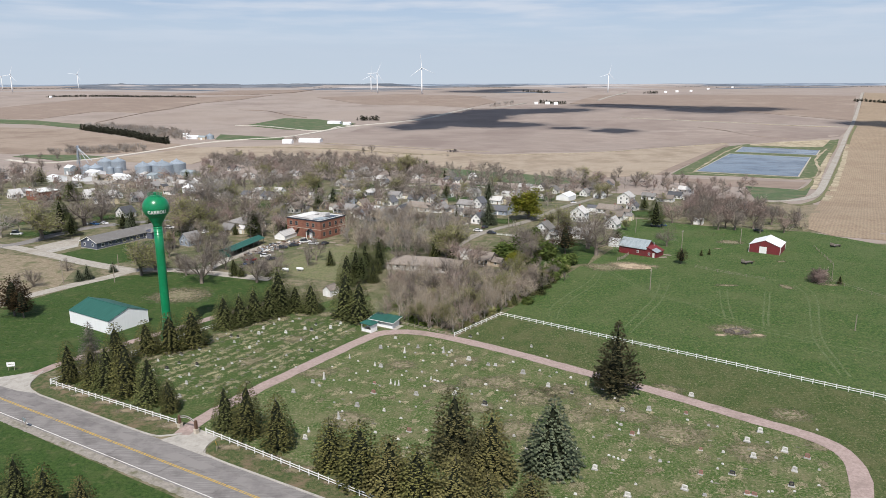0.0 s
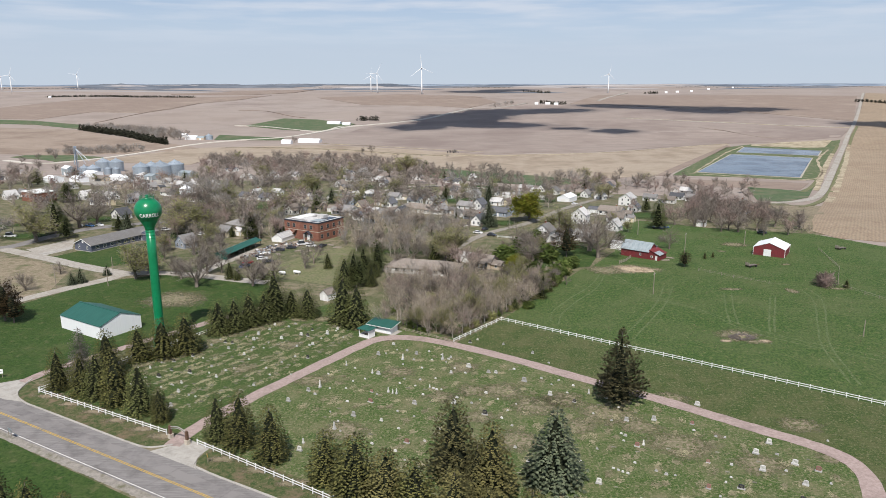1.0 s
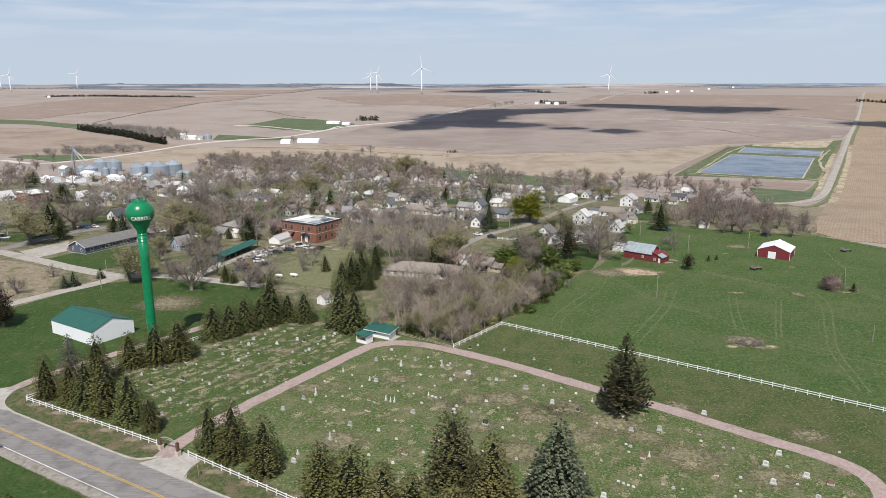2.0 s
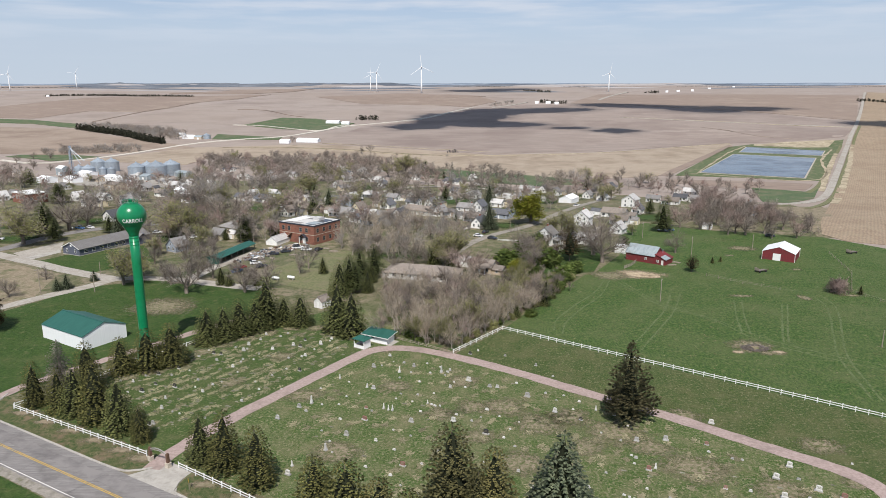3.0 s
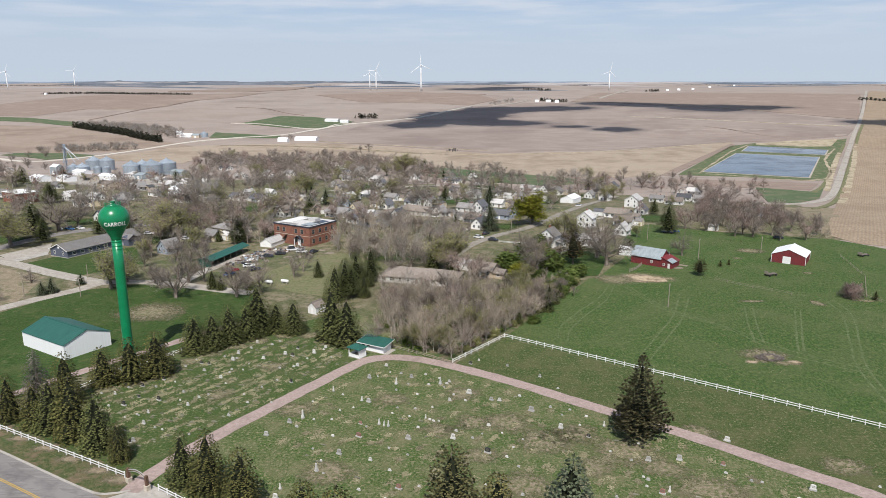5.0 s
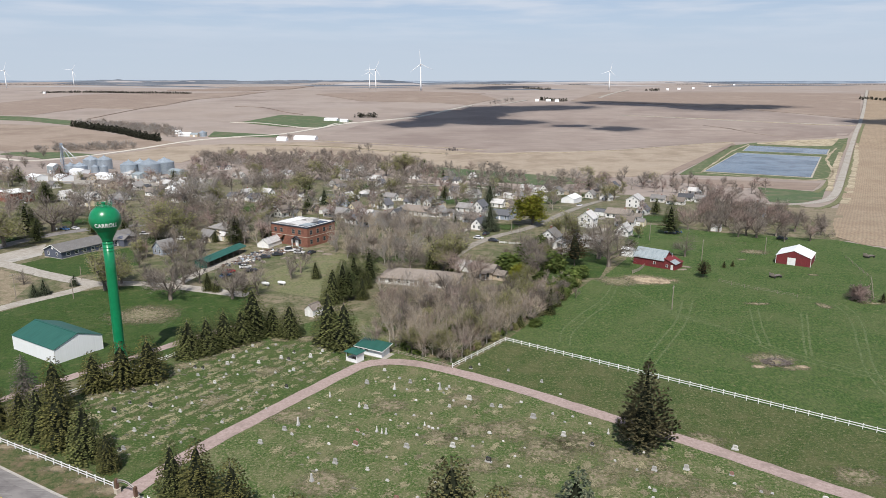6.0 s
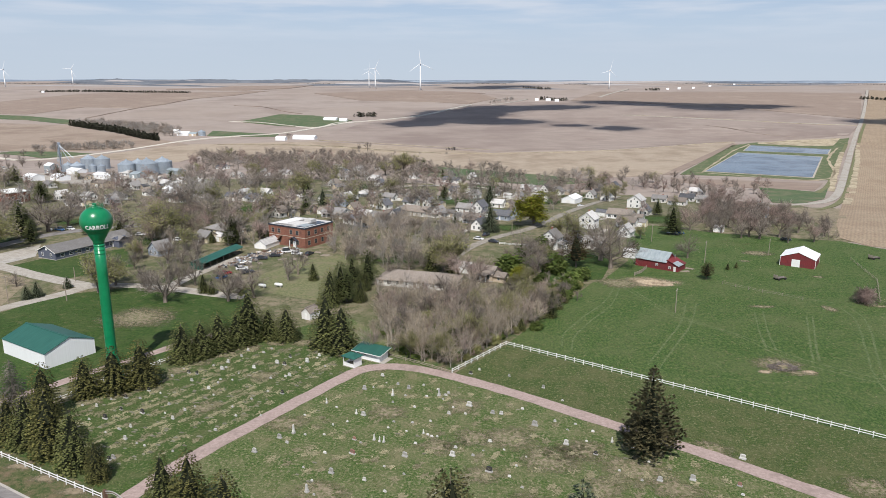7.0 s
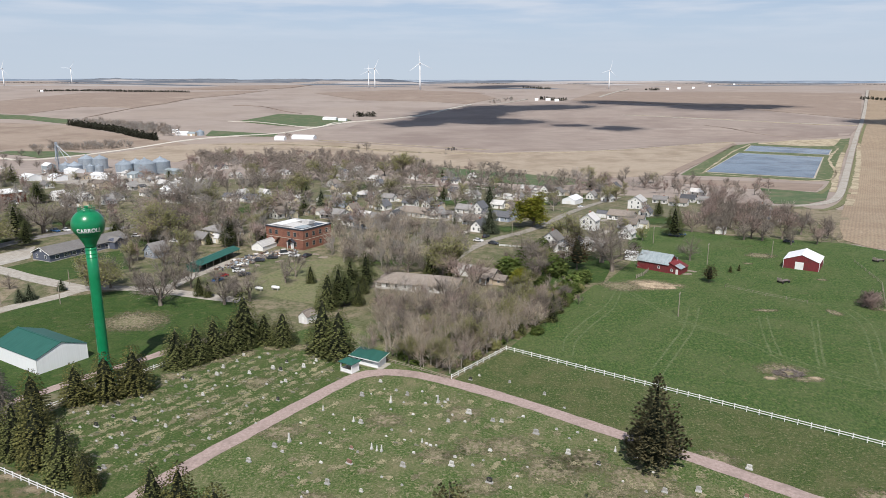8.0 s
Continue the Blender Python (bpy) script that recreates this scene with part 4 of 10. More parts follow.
K = 6.45
kerb([(-106.6, 156.5), (-106.1, 151.8), (-105.3, 149), (-103.3, 146.2), (-99.5, 143.4), on_road(8, K), on_road(20, K), on_road(41, K), on_road(46, 7.4),
    on_road(48.8, 10.2)], "pale concrete kerb with a rounded corner at the drives")
kerb([on_road(56.5, 10.6), on_road(58, 7.6), on_road(63, K), on_road(100, K), on_road(300, K)], "pale concrete kerb along the cemetery verge")
drape("verge", [(-105.7, 155), (-105.7, 151.8), (-105, 149), (-103, 146.4), (-99.3, 143.8), on_road(8, 6.6), on_road(41, 6.6), on_road(46, 7.6), on_road(48.5, 10.4), on_road(48, 14),
    on_road(0, 13.5)], VERGE, 4, "scrubby verge between kerb and fence", "lawn")
drape("verge", [on_road(57, 10.4), on_road(58.5, 7.6), on_road(63, 6.6), on_road(300, 6.6), on_road(300, 13),
    on_road(57, 13.5)], VERGE, 4, "scrubby verge between kerb and fence", "lawn")
drape("drive_apron", [on_road(47, 6.2), on_road(60, 6.2), on_road(57, 9), on_road(56.3, 13.2), on_road(50, 13.2),
    on_road(48.6, 9.5)], KERB, 5, "pale concrete apron at the cemetery gate", "road")
drape("drive_apron", [(-140, 164.5), (-122, 151.5), (-114.8, 152.8), (-111.4, 154.6), (-108.6, 156.4), (-106.9, 156.9), (-106.3, 151.8), (-105.5, 149), (-103.5, 146.2), (-101.2, 144.2), (-105.8, 145.2), (-112, 147.8), (-145, 164)],
    KERB, 4.4, "broad pale concrete apron of the side lane", "road")

# cemetery drive, lanes and village streets
LOOP = [(-58.8, 126.1), (-58.2, 129.3), (-56.1, 135.2), (-51.1, 145.9), (-39.6, 165.7), (-30.3, 181.2), (-26.9, 185.9), (-21.5, 188.4), (-11.5, 186.9), (7.6, 176.3),
    (29.4, 160.8), (42.5, 151.8), (59.6, 138.3), (69.2, 130.8), (72.9, 124.7), (71.8, 116.5), (66.6, 105.9), (58.1, 93.9)]
ribbon("cemetery_drive", LOOP, 3.7, PINK, 6.5, "pinkish gravel drive looping through the cemetery", 2, ragged=0.15)
LANE = [(-107.8, 154.6), (-106.4, 158.4), (-104.6, 162), (-99.1, 170.4), (-92.2, 181), (-84.4, 191.3), (-76.4, 202.6), (-67, 213.4)]
ribbon("side_lane", LANE, 3.2, PINK, 5, "pinkish gravel lane behind the cemetery", 2.5, ragged=0.25)
ribbon("street", [(-162.1, 199.9), (-149.5, 220.3), (-142.5, 232.4), (-134.4, 244.8), (-130.5, 252.3), (-119.2, 254.4), (-102.5, 251.7), (-85.2, 245.9),
    (-73.7, 243.2)], 5.5, GRAVEL, 5.5, "pale gravel village street", 4, ragged=0.2)
ribbon("street", [(-223.8, 296), (-203.9, 290), (-177.5, 276.2), (-156.3, 264.5), (-140.7, 257), (-130.5, 252.3)], 6, GRAVEL, 5.9, "pale gravel village street", 4, ragged=0.2)
ribbon("street", [(-217.5, 287.3), (-205, 295.6), (-200.5, 313.9), (-193.8, 331.7), (-180.6, 345.7), (-161.5, 356.8)], 7, CONCRETE, 6.3, "grey paved village street", 4)
ribbon("street", [(-103.7, 249.2), (-101.3, 266.6), (-96.8, 281.3), (-91.6, 296.4)], 5, GRAVEL, 6.8, "pale gravel lane between the houses", 4)
ribbon("street", [(-8.2, 295.1), (0.4, 318.8), (13.1, 340.1), (28.8, 361.6), (50.9, 409.7), (82.1, 487.2), (107.6, 537.1)], 4.4, SHOULDER, 7.2, "dusty gravel village street", 4)
ribbon("street", [(-79.6, 492.8), (-55.3, 582.8), (-2.4, 590.7), (29.8, 556.6)], 5, GRAVEL, 7.7, "pale dusty gravel village street", 4)
track_level = 3.2
for wheel in ([(52.4, 260.9), (56.9, 243.6), (61.7, 229.8), (74.1, 214.7), (80.7, 198.7), (91, 188.2), (108.8, 175.4)], [(54.2, 261), (58.6, 243.7), (63.6, 229.9),
    (75.7, 214.2), (83, 200.4), (93.4, 190.1), (111.4, 177.9), (125, 169)],
              [(49.8, 260.8), (42.6, 243.1), (32.2, 225.4), (26, 212.9), (24.6, 204.4)], [(51.2, 259.2), (44, 239.5), (34, 222.2), (28.4, 210.1), (26.7, 201.3)],
              [(69.2, 244.1), (61, 223.3), (51.3, 205.4), (44.3, 192.4)], [(71.9, 242.7), (63.3, 221.5), (53.5, 203.4), (46.4, 190.1)],
              [(87.5, 236.2), (81.7, 218), (78.7, 205.4)], [(90.1, 236.3), (84.1, 218), (80.8, 204.4)],
              [(101.7, 232.7), (91.9, 209.7), (87.2, 197.5)], [(103.4, 232.7), (93.5, 209.8), (88.3, 196.6)],
              [(115.7, 242.2), (114.9, 231.8), (109.1, 216.1), (103, 202.2), (97, 187.5), (93.7, 172.9), (91.7, 161.9)], [(118.7, 242.4), (117.8, 231.9),
                  (112, 216.2), (104.3, 199.7), (98.7, 185.4), (95.4, 171), (93.4, 161)],
              [(89.1, 265.7), (100.1, 256.9), (107.2, 250.9), (116.3, 245.9)], [(128.9, 255.6), (135.6, 244.4), (140.2, 231.5), (146.6, 217.5)]):
    track_level += 0.05
    ribbon("tyre_track", wheel, 0.55, TRACK, track_level, "faint tyre track in the pasture", 3, category="track", ragged=0.14)
for i, (x, y, rx, ry) in enumerate([(92, 241, 6, 2), (112, 240, 3, 4), (126, 277, 3, 2), (108, 299, 3, 2), (80, 189, 5, 2), (129, 243, 5, 2)]):
    patch("bare_patch", x, y, rx, ry, BARE_GRASS, 4.2, "dry worn patch in the pasture", 800 + i)
patch("bare_patch", 72, 189.6, 2.6, 1.8, TANSOIL, 4.6, "dug tan earth beside a brush heap", 831)
patch("bare_patch", 82.6, 190, 2.8, 1.5, TANSOIL, 4.6, "dug tan earth beside a brush heap", 832)


# ---- water tower ----


def water_tower(x, y):
    t = thing("water_tower", x, y, 0, 0, "tall glossy green water tower with a ball-shaped tank", "water tower")
    zc, r = 38.0, 3.45
    part("footing", lathe(bmesh.new(), [(2.9, 0), (2.9, 0.3), (2.7, 0.4)], 32), KERB, t, "concrete footing")
    bell = [(2.35, 0.4), (2.1, 1.6), (1.7, 3.0), (1.4, 4.6), (1.2, 6.5), (1.16, 8)]
    part("stem", lathe(bmesh.new(), bell + [(1.16, 14), (1.16, 20), (1.16, 26), (1.16, zc - 5.2)], 40), TOWER, t, smooth=True)
    for z in (zc - 7.4, zc - 6.6, zc - 5.6):
        part("stem_band", lathe(bmesh.new(), [(1.16, z - 0.07), (1.22, z - 0.06), (1.22, z + 0.06), (1.16, z + 0.07)], 40), TOWER, t)
    cone = [(1.16, zc - 5.2), (1.2, zc - 4.8), (1.42, zc - 4.2), (1.8, zc - 3.55), (2.2, zc - 2.85)]
    ball = [(r * math.cos(a), zc + r * 0.97 * math.sin(a)) for a in [radians(-47 + 5 * k) for k in range(27)]]
    part("tank", lathe(bmesh.new(), cone + ball, 64), TOWER, t, smooth=True)
    top = zc + 3.3
    part("roof_hatch", lathe(bmesh.new(), [(0.45, top - 0.1), (0.45, top + 0.5), (0.55, top + 0.55), (0.3, top + 0.75)], 20), TOWER, t)
    for z in (top + 0.35, top + 0.85):
        ring = [(1.75 + 0.05 * math.cos(a), z - 0.35 + 0.05 * math.sin(a)) for a in [math.pi * k / 3 for k in range(7)]]
        part("handrail", lathe(bmesh.new(), ring, 32, False), TOWER, t)
    for k in range(9):
        a = 2 * math.pi * k / 9
        part("rail_post", tube(bmesh.new(), (1.75 * math.cos(a), 1.75 * math.sin(a), top - 0.6), (1.75 * math.cos(a), 1.75 * math.sin(a), top + 0.55), 0.05, 0.05, 6), TOWER, t)
    part("antenna", tube(bmesh.new(), (0.7, 0.3, top - 0.2), (0.7, 0.3, top + 1.3), 0.04, 0.03, 6), TOWER, t)
    # lettering, bent round the tank
    cu = bpy.data.curves.new("lettering", "FONT")
    cu.body, cu.size, cu.align_x, cu.align_y, cu.offset, cu.space_character = "CARROLL", 1.3, "CENTER", "CENTER", 0.05, 1.08
    tmp = new("lettering_outline", cu)
    bpy.context.view_layer.update()
    me = bpy.data.meshes.new_from_object(tmp.evaluated_get(bpy.context.evaluated_depsgraph_get()))
    bpy.data.objects.remove(tmp)
    bm = bmesh.new()
    bm.from_mesh(me)
    bmesh.ops.triangulate(bm, faces=bm.faces[:])
    bmesh.ops.subdivide_edges(bm, edges=[e for e in bm.edges if e.calc_length() > 0.25], cuts=2, use_grid_fill=True)
    for v in bm.verts:
        lat = math.asin((v.co.y - 1.0) / r)
        lon = radians(-90 + 30) + v.co.x * 0.88 / r
        rr = r + 0.035
        v.co = (rr * math.cos(lat) * math.cos(lon), rr * math.cos(lat) * math.sin(lon), zc + rr * 0.97 * math.sin(lat))
    part("lettering", bm, LETTER, t, "white block capitals reading CARROLL")
    return t


water_tower(-84.3, 178.9)

# ---- buildings ----


def window_kit(w, h):
    """A frame with its dark pane, to be shared by all windows of that size."""
    bm = bmesh.new()
    for a in ((-w / 2 - 0.09, 0, -0.09, w / 2 + 0.09, 0.05, 0), (-w / 2 - 0.09, 0, h, w / 2 + 0.09, 0.05, h + 0.1), (-w / 2 - 0.09, 0, 0, -w / 2, 0.05, h),
              (w / 2, 0, 0, w / 2 + 0.09, 0.05, h), (-w / 2, 0, h / 2 - 0.03, w / 2, 0.04, h / 2 + 0.03)):
        box(bm, *a)
    f = bpy.data.meshes.new("window_frame")
    bm.to_mesh(f)
    bm.free()
    f.materials.append(OLDWOOD if h == 1.8 else WHITE)
    bm = boxed(-w / 2, 0, 0, w / 2, 0.02, h)
    p = bpy.data.meshes.new("pane")
    bm.to_mesh(p)
    bm.free()
    p.materials.append(GLASS)
    return f, p


WINDOWS = {k: window_kit(*k) for k in ((0.9, 1.3), (1.5, 1.2), (1.5, 1.8), (0.7, 0.8))}


def window(parent, x, y, z, turn, kind=(0.9, 1.3)):
    f, p = WINDOWS[kind]
    w = new("window", f)
    w.parent = parent
    w.matrix_basis = pose(x, y, z, 0, 0, turn)
    g = new("pane", p)
    g.parent = w
    return w


def gable_body(parent, length, depth, eave, rise, wall_mat, name="wall", x0=0.0, y0=0.0):
    a, b = x0 - length / 2, x0 + length / 2
    c, d = y0 - depth / 2, y0 + depth / 2
    return part(name, prism(bmesh.new(), [(c, 0), (d, 0), (d, eave), ((c + d) / 2, eave + rise), (c, eave)], a, b, "x"), wall_mat, parent)


def gable_roof(parent, length, depth, eave, rise, roof_mat, over=0.45, thick=0.18, x0=0.0, y0=0.0):
    s = rise / (depth / 2)
    c, d, m = y0 - depth / 2 - over, y0 + depth / 2 + over, y0
    lo = eave - over * s
    outline = [(c, lo + 0.02), (m, eave + rise + 0.02), (d, lo + 0.02), (d, lo + thick + 0.02), (m, eave + rise + thick + 0.05), (c, lo + thick + 0.02)]
    return part("roof", prism(bmesh.new(), outline, x0 - length / 2 - over, x0 + length / 2 + over, "x"), roof_mat, parent)


def house(x, y, length, depth, turn, eave, rise, wall_mat, roof_mat, label, seed=0, chimney=False, porch=False, wing=False, hip=False):
    rnd = random.Random(seed)
    t = thing("house", x, y, land(x, y) - 0.05, turn, label, "house", "houses of the village")
    gable_body(t, length, depth, eave, 0.01 if hip else rise, wall_mat)
    if hip:
        o = 0.5
        bm = bmesh.new()
        a, b = length / 2 + o, depth / 2 + o
        k = max(a - b, 0.2)
        lo = [bm.verts.new(p) for p in ((-a, -b, eave - 0.1), (a, -b, eave - 0.1), (a, b, eave - 0.1), (-a, b, eave - 0.1))]
        mid = [bm.verts.new((v.co.x, v.co.y, eave + 0.1)) for v in lo]
        r0, r1 = bm.verts.new((-k, 0, eave + rise)), bm.verts.new((k, 0, eave + rise))
        bm.faces.new(lo[::-1])
        for i in range(4):
            bm.faces.new((lo[i], lo[(i + 1) % 4], mid[(i + 1) % 4], mid[i]))
        for f in ((mid[0], mid[1], r1, r0), (mid[1], mid[2], r1), (mid[2], mid[3], r0, r1), (mid[3], mid[0], r0)):
            bm.faces.new(f)
        part("roof", bm, roof_mat, t)
    else:
        gable_roof(t, length, depth, eave, rise, roof_mat)
    part("foundation", boxed(-length / 2 - 0.04, -depth / 2 - 0.04, -0.4, length / 2 + 0.04, depth / 2 + 0.04, 0.35), KERB, t)
    storeys = 2 if eave > 4.2 else 1
    for side, turned in ((-1, 180), (1, 0)) if y < 330 else ((-1, 180),):
        n = max(2, int(length / 2.8))
        for k in range(n):
            px = -length / 2 + length * (k + 0.5) / n
            if side < 0 and k == n // 2:
                d = part("door", boxed(px - 0.45, -depth / 2 - 0.05, 0.3, px + 0.45, -depth / 2 - 0.004, 2.35), DOORPAINT if rnd.random() < 0.6 else WHITE, t)
                part("door_handle", boxed(px + 0.32, -depth / 2 - 0.1, 1.2, px + 0.38, -depth / 2 - 0.05, 1.32), STEEL, d)
                part("step", boxed(px - 0.8, -depth / 2 - 1.0, 0, px + 0.8, -depth / 2 - 0.05, 0.28), KERB, t)
                if storeys == 1:
                    continue
                window(t, px, -depth / 2 - 0.003, 3.6, 180)
                continue
            for s in range(storeys):
                window(t, px, side * (depth / 2 + 0.003), 1.1 + 2.6 * s, turned, rnd.choice(((0.9, 1.3), (1.5, 1.2))) if s == 0 else (0.9, 1.3))
    for side, turned in ((-1, 90), (1, -90)):
        for k in (-0.22, 0.22):
            for s in range(storeys):
                window(t, side * (length / 2 + 0.003), k * depth, 1.1 + 2.6 * s, turned)
        if not hip and rise > 2:
            window(t, side * (length / 2 + 0.003), 0, eave + 0.35, turned, (0.7, 0.8))
    if chimney:
        c = part("chimney", boxed(length * 0.18, 0.3, eave + rise * 0.5, length * 0.18 + 0.6, 0.9, eave + rise + 0.9), CHIMNEY, t)
        part("chimney_cap", boxed(length * 0.18 - 0.06, 0.24, eave + rise + 0.9, length * 0.18 + 0.66, 0.96, eave + rise + 1.0), KERB, c)
    if porch:
        part("porch_floor", boxed(-length * 0.35, -depth / 2 - 2.1, 0, length * 0.35, -depth / 2 - 0.06, 0.4), OLDWOOD, t)
        bm = bmesh.new()
        prism(bm, [(-depth / 2 - 2.4, 2.55), (-depth / 2 - 0.06, 3.1), (-depth / 2 - 0.06, 3.25), (-depth / 2 - 2.4, 2.7)], -length * 0.38, length * 0.38, "x")
        part("porch_roof", bm, roof_mat, t)
        for k in (-0.33, -0.11, 0.11, 0.33):
            part("porch_post", boxed(length * k - 0.07, -depth / 2 - 2.05, 0.4, length * k + 0.07, -depth / 2 - 1.9, 2.64), WHITE, t)
    if wing:
        gable_body(t, length * 0.45, depth * 0.6, eave * 0.75, rise * 0.55, wall_mat, "wing_wall", length * 0.72, -0.4)
        w = gable_roof(t, length * 0.45, depth * 0.6, eave * 0.75, rise * 0.55, roof_mat, x0=length * 0.72, y0=-0.4)
        w.name = "wing_roof"
        window(t, length * 0.72, -0.4 - depth * 0.3 - 0.003, 1.0, 180)
        window(t, length * 0.945 + 0.003, -0.4, 1.0, -90)
    return t


